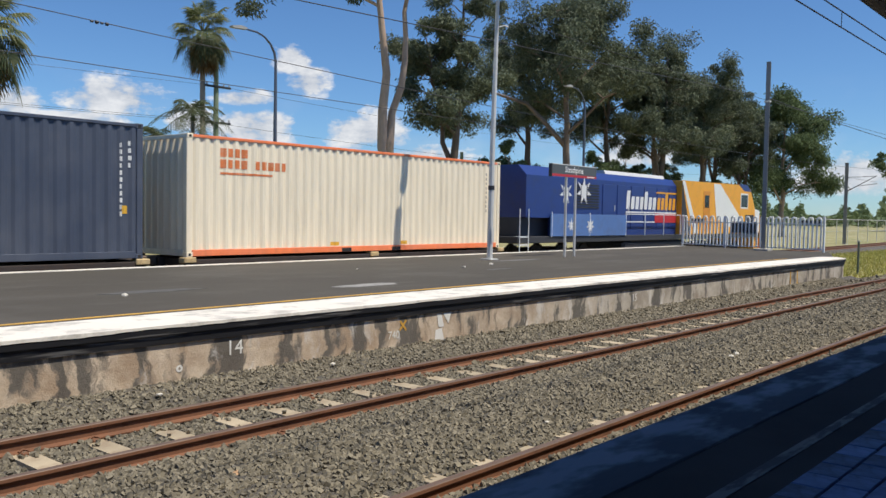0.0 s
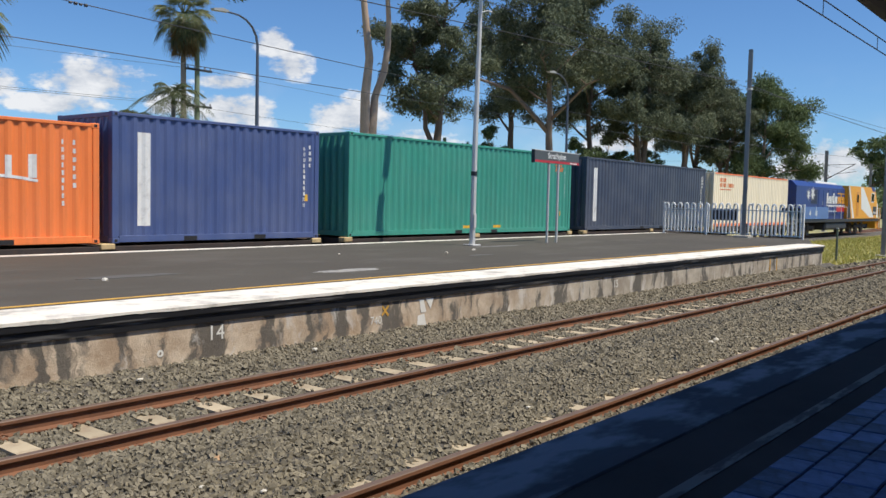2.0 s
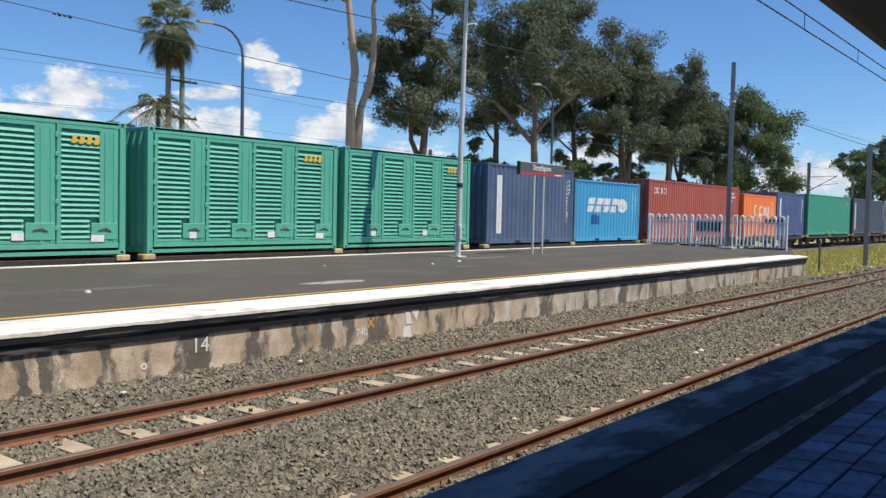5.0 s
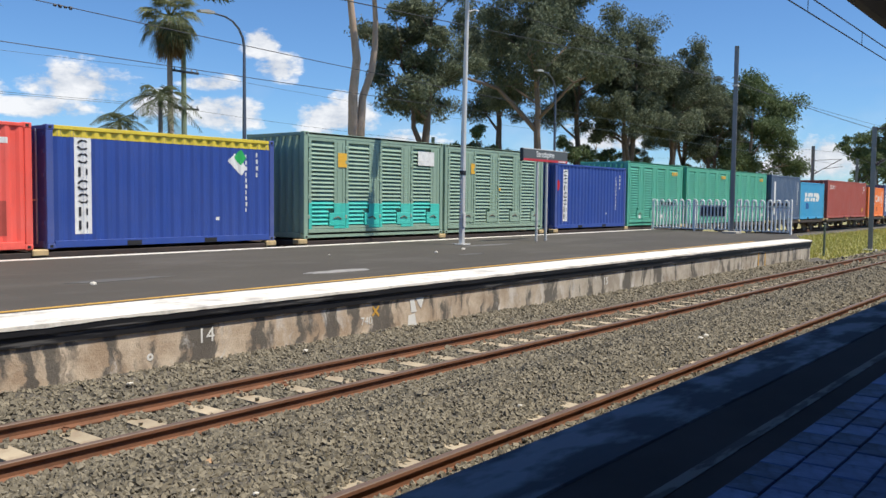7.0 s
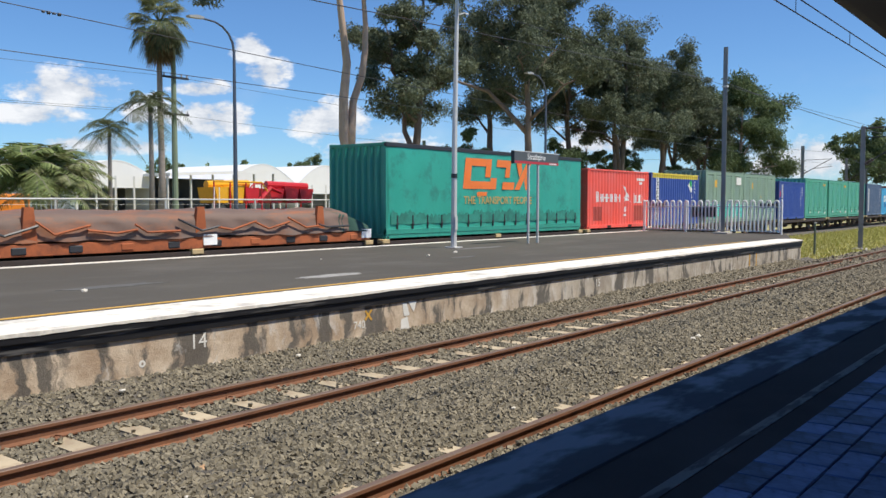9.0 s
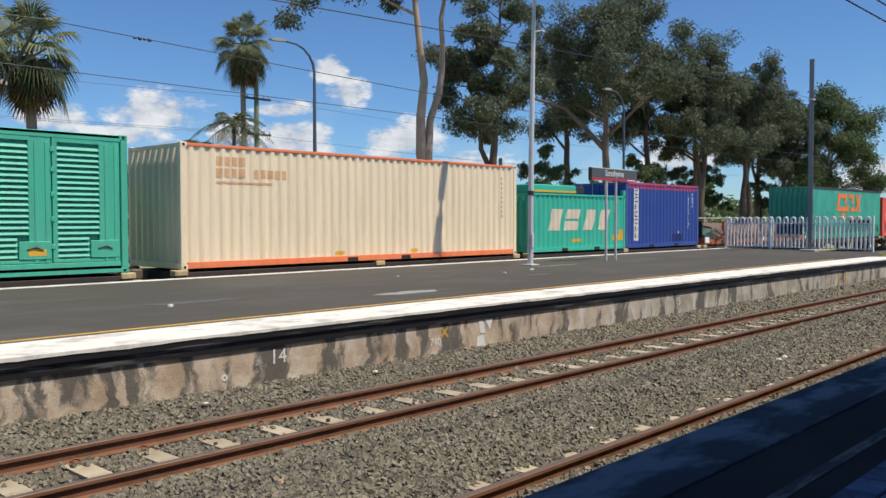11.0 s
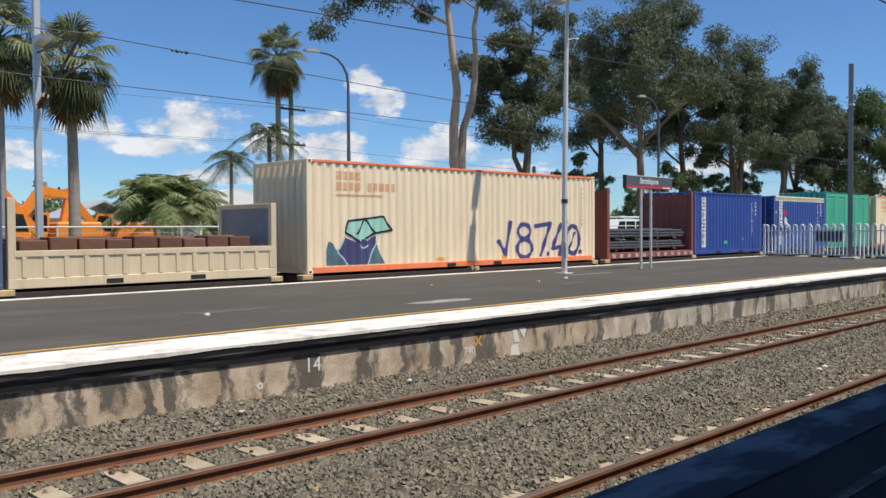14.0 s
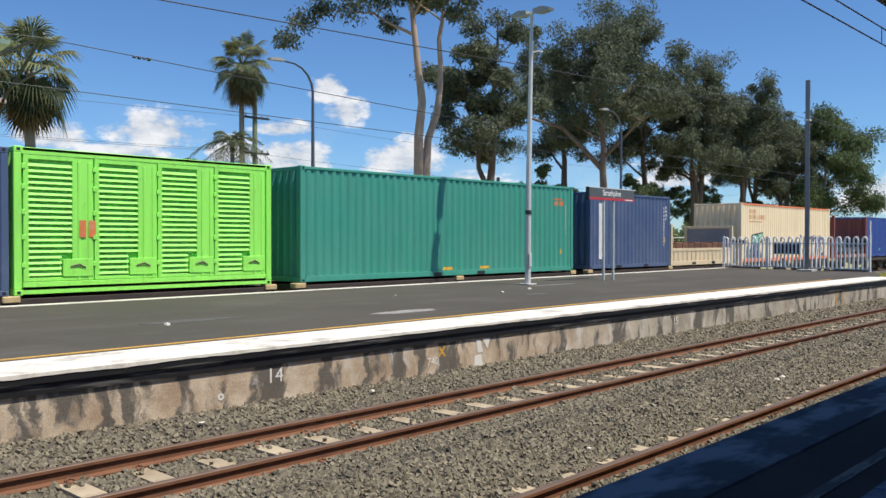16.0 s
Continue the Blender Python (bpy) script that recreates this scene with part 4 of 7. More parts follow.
    part("sill", Shape().box(-hl + 0.17, hl - 0.17, -1.219, -1.10, 0.10, 0.26, 0.006), paint, c)
    return c


TEAL = (0.065, 0.28, 0.195)
for x in (-62.4, -68.75, -75.35):
    c = louvre_box(x, TEAL, "sea-green ventilated container with louvred side doors")
    ps = [rect(1.75 + i * 0.17, 1.86 + i * 0.17, 2.40, 2.58, 0.04) for i in range(4)]
    part("small_logo", paint_on(ps, flat_side, -1.216), S_YELLOW, c, "small yellow painted mark")
    part("white_label", paint_on([rect(-1.9, -1.7, 0.35, 0.5), rect(0.5, 0.75, 0.35, 0.5), rect(2.2, 2.5, 0.3, 0.45)], flat_side, -1.228), S_WHITE, c)
GREYGREEN = (0.175, 0.25, 0.185)
c = louvre_box(-88.58, GREYGREEN, "faded grey-green ventilated container with louvred side doors")
part("orange_label", paint_on([rect(-1.62, -1.4, 2.0, 2.35), rect(-1.85, -1.6, 0.5, 0.65), rect(0.05, 0.17, 1.45, 1.55)], flat_side, -1.224), S_YELLOW, c)
c = louvre_box(-94.75, GREYGREEN, "faded grey-green ventilated container with repainted turquoise lower half", lower=(0.03, 0.36, 0.29))
part("white_label", paint_on([rect(1.75, 2.55, 2.18, 2.62)], flat_side, -1.226), S_WHITE, c, "blank white notice panel")
part("orange_label", paint_on([rect(-1.75, -1.4, 2.0, 2.4)], flat_side, -1.224), S_YELLOW, c)
c = louvre_box(-167.0, (0.045, 0.31, 0.20), "green ventilated container with four louvred doors, yellow tags")
part("yellow_label", paint_on([rect(-0.55, -0.1, 0.45, 0.58), rect(0.95, 1.3, 0.42, 0.55)], flat_side, -1.228), S_YELLOW, c)
c = louvre_box(-232.95, (0.22, 0.60, 0.08), "bright lime-green ventilated container with louvred doors")
part("faded_emblem", paint_on([rect(-1.75 + i * 0.2, -1.6 + i * 0.2, 1.15, 1.5) for i in range(2)], flat_side, -1.226), S_ORANGE, c)


def blue_box(left, label, top=None, top_label="", labels="", doors=True):
    paint = container_paint("ultramarine_paint", (0.017, 0.045, 0.200), rust=0.16, fade=0.06)
    trim = container_paint("worn_post_paint", (0.040, 0.062, 0.20), rust=0.75)
    c = shipping_box("freight_container", left, W20, STD, paint, label, trims=trim, doors=doors)
    marks(c, "white_stripe", [rect(-2.42, -2.02, 0.30, 2.36)], S_WHITE, "tall white panel with dark block shapes")
    ps = []
    for i in range(7):
        z = 2.10 - i * 0.285
        if i in (0, 1, 3, 4):
            ps += strokes(arc(-2.22, z + 0.10, 0.105, 0.095, 40 if i in (0, 3) else 0, 320 if i in (0, 3) else 360, 12), 0.042)
        else:
            ps += [rect(-2.32, -2.27, z, z + 0.20), rect(-2.17, -2.12, z + 0.03, z + 0.17)]
    marks(c, "stripe_shapes", ps, S_BLACK, lift=0.008)
    marks(c, "code_marks", code_bars(2.12, 2.1, 10, 0.05, 0.10, 0.05) + code_bars(2.45, 2.15, 4, 0.05, 0.11, 0.06), S_WHITE)
    marks(c, "sticker", [rect(1.2, 1.32, 0.55, 0.63)], S_WHITE)
    if top:
        scallops(c, W20, STD, top, top_label)
    if labels == "diamond":
        d = lambda x, z, r: [(x - r, z), (x, z - r), (x + r, z), (x, z + r)]
        marks(c, "green_placard", [d(1.95, 2.12, 0.2)], surface("placard_green", (0.03, 0.42, 0.10), 0.5), "green diamond placard", lift=0.012)
        marks(c, "white_placard", [d(1.78, 2.02, 0.21), d(1.97, 1.86, 0.2)], S_WHITE, lift=0.008)
    if labels == "red":
        d = lambda x, z, r: [(x - r, z), (x, z - r), (x + r, z), (x, z + r)]
        marks(c, "red_placard", [d(-1.78, 1.80, 0.2)], surface("placard_red", (0.6, 0.02, 0.03), 0.5), "red diamond placard", lift=0.012)
        marks(c, "white_placard", [[(-1.9, 1.42), (-1.72, 1.62), (-1.35, 1.18), (-1.52, 1.0)]], S_WHITE, lift=0.008)
        marks(c, "green_placard", [rect(-2.85, -2.65, 1.75, 1.88)], surface("placard_lime", (0.1, 0.65, 0.15), 0.5))
    if labels == "hatch":
        marks(c, "dark_patch", [rect(0.75, 1.6, 0.22, 0.52)], surface("dark_blue_overpaint", (0.015, 0.022, 0.13), 0.6))
    if labels == "green":
        marks(c, "green_placard", [rect(-0.5, -0.25, 0.42, 0.55)], surface("placard_lime", (0.1, 0.65, 0.15), 0.5))
    if labels == "dent":
        marks(c, "red_placard", [[(-2.95, 1.75), (-2.8, 1.5), (-2.65, 1.75), (-2.8, 1.95)]], surface("placard_red", (0.6, 0.02, 0.03), 0.5), lift=0.012)
    return c


YEL = surface("yellow_top_paint", (0.72, 0.55, 0.05), 0.5, var=0.15, dirt=(0.35, 0.25, 0.08), dirt_amount=0.4)
MAG = surface("magenta_top_paint", (0.45, 0.07, 0.17), 0.5, var=0.15, dirt=(0.2, 0.06, 0.08), dirt_amount=0.4)
CRM = surface("cream_top_paint", (0.72, 0.66, 0.5), 0.5, var=0.15, dirt=(0.35, 0.25, 0.15), dirt_amount=0.4)
blue_box(-81.6, "ultramarine twenty-foot container with red placard and white panel", labels="dent", doors=False)
blue_box(-101.85, "ultramarine twenty-foot container with yellow top band", YEL, "bright yellow band under the roof", "diamond")
blue_box(-140.65, "ultramarine twenty-foot container with magenta top band", MAG, "magenta band under the roof", "hatch")
blue_box(-173.15, "ultramarine twenty-foot container with cream top band, red placard", CRM, "cream band under the roof", "red")
blue_box(-180.5, "ultramarine twenty-foot container with white panel, small green sticker", labels="green")

# red box with white bird emblem
c = shipping_box("freight_container", -108.2, W20, STD, container_paint("signal_red_paint", (0.62, 0.075, 0.050), rust=0.14, fade=0.28), "faded red twenty-foot container with white bird emblem", doors=True)
ps = []
for i in range(7):
    x = -2.25 + i * 0.34
    hgt = 0.46 if i == 0 else 0.36
    ps += [rect(x, x + 0.08, 1.16, 1.16 + hgt), rect(x + 0.18, x + 0.26, 1.16, 1.16 + hgt - 0.02), rect(x + 0.04, x + 0.22, 1.32, 1.38)]
for i in range(3):
    x = 1.42 + i * 0.34
    ps += [rect(x, x + 0.09, 1.12, 1.12 + (0.46 if i == 0 else 0.38)), rect(x + 0.17, x + 0.25, 1.12, 1.48), rect(x + 0.02, x + 0.22, 1.12, 1.18)]
ps += [[(0.25, 1.95), (0.55, 1.85), (0.85, 1.50), (1.05, 1.35), (0.75, 1.38), (0.45, 1.30), (0.60, 1.52), (0.5, 1.75)], [(0.75, 1.38), (1.35, 1.02), (1.05, 1.22), (0.5, 1.22), (0.35, 1.0), (0.55, 1.32)],
       rect(0.5, 0.62, 0.72, 0.95), rect(0.47, 0.63, 0.52, 0.62)]
marks(c, "emblem", ps, S_WHITE, "white serif shapes round a flying bird")
marks(c, "code_marks", [rect(1.75, 2.55, 2.15, 2.27), rect(2.1, 2.3, 1.98, 2.1)], S_WHITE)
marks(c, "overpaint", [rect(-2.5, -1.7, 0.35, 0.95), rect(1.45, 2.5, 0.3, 1.0)], surface("overpaint_red", (0.42, 0.07, 0.05), 0.6, var=0.4))


# curtain-sided unit
def curtain_unit():
    left, h = -121.0, HIGH + 0.08
    paint = container_paint("curtain_green", (0.018, 0.19, 0.14), rust=0.10, fade=0.05, rough=0.4)
    c = shipping_box("curtain_sided_container", left, W40, h, paint, "green curtain-sided forty-foot unit with orange emblem, scuffed below", side=False)
    hl = W40 / 2
    n, m = 120, 10
    v, f = [], []
    for i in range(n + 1):
        for j in range(m + 1):
            x = -hl + 0.1 + (2 * hl - 0.2) * i / n
            z = 0.30 + (h - 0.42) * j / m
            y = -1.222 + 0.012 * math.sin(x * 5.3 + 2 * math.sin(x)) * (1 - 0.6 * j / m) - 0.015 * math.sin(math.pi * j / m)
            v.append((x, y, z))
    f = [(i * (m + 1) + j, (i + 1) * (m + 1) + j, (i + 1) * (m + 1) + j + 1, i * (m + 1) + j + 1) for i in range(n) for j in range(m)]
    scuff = surface("scuffed_curtain", (0.034, 0.36, 0.265), 0.45, var=0.2, scale=0.9, dirt=(0.03, 0.05, 0.045), dirt_amount=0.5)
    part("curtain", mesh_of("curtain", v, f, scuff, True), None, c, "green tarpaulin side curtain")
    part("far_panel", Shape().box(-hl + 0.1, hl - 0.1, 1.15, 1.2, 0.2, h - 0.1), paint, c)
    part("top_track", Shape().box(-hl, hl, -1.245, -1.13, h - 0.14, h - 0.01, 0.01), DARK_STEEL, c)
    grime = [(-hl + 0.2, 0.45)] + [(-hl + 0.2 + 0.1 * i, 0.78 + 0.16 * noise.noise((i * 0.37, 0, 0)) + 0.22 * noise.noise((i * 0.07, 3, 0)) + 0.06 * math.sin(i * 2.9)) for i in range(116)] + [(hl - 0.3, 0.45)]
    dirty = surface("curtain_grime", (0.028, 0.20, 0.15), 0.7, var=0.7, scale=2.5, dirt=(0.03, 0.33, 0.24), dirt_amount=0.95)
    part("grime_band", paint_on([grime], flat_side, -1.242), dirty, c, "dark scuffed band along the curtain's foot")
    st = Shape()
    for i in range(16):
        x = -hl + 0.5 + i * 0.745
        s = Shape().box(x - 0.025, x + 0.025, -1.262, -1.235, 0.30, 0.72)
        s.box(x - 0.045, x + 0.045, -1.272, -1.245, 0.40, 0.50, 0.008)
        part("strap", s, DARK_STEEL, c)
    part("side_rave", Shape().box(-hl, hl, -1.235, -1.12, 0.14, 0.30, 0.01), paint, c)
    og = surface("curtain_orange", (0.85, 0.20, 0.035), 0.5, var=0.12)
    gd = surface("curtain_gold", (0.62, 0.40, 0.12), 0.5, var=0.12)
    y = -1.245
    bars = [(-2.2, -1.8, 0.0, 1.06), (-1.8, -0.95, 0.80, 1.06), (-1.8, -0.6, 0.0, 0.27), (-0.95, -0.62, 0.42, 1.06), (-0.6, -0.22, 0.0, 0.40), (-0.3, 0.6, 0.80, 1.06), (0.3, 0.6, 0.44, 0.80), (0.18, 0.95, 0.0, 0.27), (-1.35, -0.75, -0.24, -0.10)]
    tilt = lambda u, w: (u + 0.16 * w, 1.60 + w)
    ps = [[tilt(a, e), tilt(b, e), tilt(b, d), tilt(a, d)] for a, b, e, d in bars]
    for q in ([(1.0, 0), (1.35, 0), (2.05, 1.06), (1.7, 1.06)], [(0.95, 1.06), (1.3, 1.06), (1.43, 0.72), (1.26, 0.45)], [(1.76, 0.60), (1.61, 0.36), (1.75, 0), (2.1, 0)]):
        ps.append([tilt(*p) for p in q])
    part("emblem", paint_on(ps, flat_side, y, step=0.02), og, c, "large angular orange emblem")
    cu = bpy.data.curves.new("slogan", "FONT")
    cu.body, cu.size, cu.extrude = "THE TRANSPORT PEOPLE", 0.385, 0.003
    tmp = new("slogan_text", cu)
    bpy.context.view_layer.update()
    me = bpy.data.meshes.new_from_object(tmp.evaluated_get(bpy.context.evaluated_depsgraph_get()))
    bpy.data.objects.remove(tmp)
    me.materials.append(gd)
    o = part("slogan", me, None, c, "gold painted slogan")
    o.matrix_basis = pose(-2.15, y - 0.006, 1.08, 90, 0, 0)
    return c


curtain_unit()


def lettered(text, size, material, name, parent, m, extrude=0.003):
    """Raised or painted words in the built-in font."""
    cu = bpy.data.curves.new(name, "FONT")
    cu.body, cu.size, cu.extrude = text, size, extrude
    tmp = new(name + "_text", cu)
    bpy.context.view_layer.update()
    me = bpy.data.meshes.new_from_object(tmp.evaluated_get(bpy.context.evaluated_depsgraph_get()))
    bpy.data.objects.remove(tmp)
    me.materials.clear()
    me.materials.append(material)
    o = new(name, me)
    o.parent = parent
    o.matrix_basis = m
    return o


# half-height open-top with a broad slanted emblem
def half_height():
    paint = container_paint("jade_paint", (0.028, 0.32, 0.22), rust=0.08, fade=0.1)
    left, h = -146.75, 2.05
    c = shipping_box("open_top_container", left, W20, h, paint, "jade-green half-height open-top container with slanted white emblem", open_top=True)
    hl = W20 / 2
    for e in (-1, 1):
        part("corner_stub", Shape().box(e * hl - (0.16 if e > 0 else 0), e * hl + (0.16 if e < 0 else 0), -1.219, -1.08, h, h + 0.2, 0.01), paint, c)
    ps = [rect(-2.0, -1.35, 0.75, 1.5, 0.25), rect(-1.1, -0.25, 0.75, 1.08, 0.1), rect(-0.95, -0.1, 1.16, 1.5, 0.1), rect(0.15, 0.75, 0.75, 1.5, 0.25), rect(1.1, 1.7, 0.75, 1.5, 0.25)]
    marks(c, "emblem", ps, surface("cream_emblem", (0.75, 0.62, 0.47), 0.6, var=0.15), "broad slanted cream emblem")
    marks(c, "warning_label", [rect(2.15, 2.85, 0.35, 0.55), rect(2.62, 2.85, 0.55, 0.75), rect(-0.6, 0.0, 0.33, 0.44)], S_YELLOW, "yellow warning labels")
    b = thing("folded_tarpaulin_box", "low green tarpaulin cassette with yellow stripe on the open container", "tarpaulin box", (left + 2.0, Y_TRAIN, 0.86 + h + 0.004))
    part("cassette", Shape().box(-1.6, 1.0, -1.0, 1.0, 0, 0.30, 0.03), paint, b)
    part("stripe", Shape().box(-1.6, 1.0, -1.012, -1.0, 0.03, 0.10), S_YELLOW, b)
    part("cover", Shape().box(1.0, 1.7, -0.9, 0.9, 0, 0.28, 0.03), DARK_STEEL, b)
    MOVING.append((b, left + 2.0))


half_height()


WAGON_WOOD = surface("dark_timber", (0.07, 0.05, 0.035), 0.9, var=0.3, scale=3.0)


# flat rack with pipe bundles
def pipe_rack():
    left = -186.65
    maroon = container_paint("oxide_paint", (0.17, 0.045, 0.035), rust=0.4, fade=0.1)
    c = thing("flat_rack", "oxide-red flat rack with bulkheads at both ends", "flat rack", (left + W20 / 2, Y_TRAIN, 0.86))
    hl = W20 / 2
    part("base", Shape().box(-hl, hl, -1.219, 1.219, 0.0, 0.22, 0.012), maroon, c)
    for i in range(12):
        x = -hl + 0.3 + i * 0.5
        part("side_pocket", Shape().box(x, x + 0.2, -1.235, -1.2, 0.03, 0.17, 0.01), surface("lashing_white", (0.45, 0.40, 0.36), 0.7, dirt=(0.2, 0.06, 0.04), dirt_amount=0.9, scale=4), c)
    for e in (-1, 1):
        bk = corrugated_sheet(-1.15, 1.15, 0.22, 2.45, lambda u, d, w: (e * (hl - 0.06 - d), u, w))
        part("bulkhead", bk, maroon, c)
        part("bulkhead_core", Shape().box(e * hl - (0.055 if e > 0 else 0.0), e * hl + (0.055 if e < 0 else 0), -1.1, 1.1, 0.22, 2.45), maroon, c)
        for s in (-1, 1):
            part("bulkhead_post", Shape().box(e * hl - (0.16 if e > 0 else 0), e * hl + (0.16 if e < 0 else 0), s * 1.219 - (0.14 if s > 0 else 0), s * 1.219 + (0.14 if s < 0 else 0), 0.22, 2.55, 0.012), maroon, c)
    MOVING.append((c, left + hl))
    steel = surface("pipe_steel", (0.10, 0.105, 0.11), 0.5, 0.4, var=0.3, scale=2.0, island=0.4)
    band = surface("strap_steel", (0.32, 0.30, 0.28), 0.5, 0.4)
    for k in range(3):
        for j in range(2):
            b = thing("pipe_bundle", "strapped bundle of dark steel pipes lying lengthwise", "pipe bundle", (left + hl - 0.3, Y_TRAIN - 0.72 + k * 0.72, 0.86 + 0.26 + j * 0.43), "pipe bundles on the rack")
            for a in range(6):
                for d in range(3):
                    t = Shape().tube([(-2.5 + 0.09 * ((a * 3 + d * 2 + k) % 4), -0.27 + a * 0.105, 0.125 + d * 0.1), (2.95 - 0.13 * ((a + d * 3 + j) % 4), -0.27 + a * 0.105, 0.125 + d * 0.1)], 0.048, 7)
                    part("pipe", t, steel, b)
            for x in (-1.9, -0.6, 0.9, 2.2):
                part("bearer", Shape().box(x - 0.08, x + 0.08, -0.33, 0.33, 0.0, 0.075, 0.008), WAGON_WOOD, b)
            for x in (-1.6, -0.35, 0.75, 1.9):
                part("strap", Shape().tube([(x + 0.14, -0.345, 0.02), (x - 0.02, -0.345, 0.385), (x - 0.02, 0.33, 0.385)], 0.018, 5), band, b)
            MOVING.append((b, left + hl - 0.3))


pipe_rack()


# low-sided rack with stacked timber-brown blocks
def low_rack():
    left = -206.55
    paint = container_paint("sand_paint", (0.46, 0.37, 0.24), rust=0.35, fade=0.2)
    c = thing("low_sided_rack", "sand-coloured low-sided rack with one tall end frame", "flat rack", (left + W20 / 2, Y_TRAIN, 0.86))
    hl = W20 / 2
    part("base", Shape().box(-hl, hl, -1.219, 1.219, 0.0, 0.2, 0.012), paint, c)
    sd = Shape().box(-hl + 0.1, hl - 0.1, -1.2, -1.15, 0.2, 0.68).box(-hl + 0.1, hl - 0.1, -1.225, -1.14, 0.62, 0.74, 0.008)
    part("side_wall", sd, paint, c)
    part("side_wall", Shape().box(-hl + 0.1, hl - 0.1, 1.15, 1.2, 0.2, 0.72), paint, c)
    for i in range(15):
        x = -hl + 0.3 + i * 0.4
        part("stiffener", Shape().box(x - 0.05, x + 0.05, -1.226, -1.2, 0.21, 0.62, 0.01), paint, c)
    for px in (-0.95, 0.95):
        # black block paints the dark inside of the pocket
        part("fork_pocket", Shape().box(px - 0.18, px + 0.18, -1.223, -1.19, 0.03, 0.13), BLACK, c)
    for e in (-1, 1):
        for s in (-1, 1):
            part("corner_post", Shape().box(e * hl - (0.15 if e > 0 else 0), e * hl + (0.15 if e < 0 else 0), s * 1.219 - (0.14 if s > 0 else 0), s * 1.219 + (0.14 if s < 0 else 0), 0.2, 1.76, 0.01), paint, c)
    grey = surface("weathered_panel", (0.25, 0.26, 0.27), 0.7, var=0.3, scale=1.5)
    part("end_panel", Shape().box(hl - 0.10, hl - 0.05, -1.1, 1.1, 0.2, 1.7), grey, c, "grey weathered end panel")
    part("end_header", Shape().box(hl - 0.14, hl, -1.1, 1.1, 1.64, 1.76, 0.01), paint, c)
    part("end_panel", Shape().box(-hl + 0.02, -hl + 0.08, -1.1, 1.1, 0.2, 0.9), paint, c)
    MOVING.append((c, left + hl))
    wood = surface("rusty_block", (0.16, 0.075, 0.045), 0.85, var=0.4, scale=4.0, per_object=0.5)
    for i in range(9):
        for k in range(3):
            b = tagged(new("steel_block", Shape().box(-0.27, 0.27, -0.3, 0.3, 0, 0.74 + 0.03 * ((i * 5 + k) % 3), 0.02).mesh("steel_block", wood)), "rust-brown stacked block in the low-sided rack", "block", "blocks in the rack")
            x = left + 0.55 + i * 0.58
            b.location = (x, Y_TRAIN - 0.7 + k * 0.68, 0.86 + 0.2)
            MOVING.append((b, x))


low_rack()


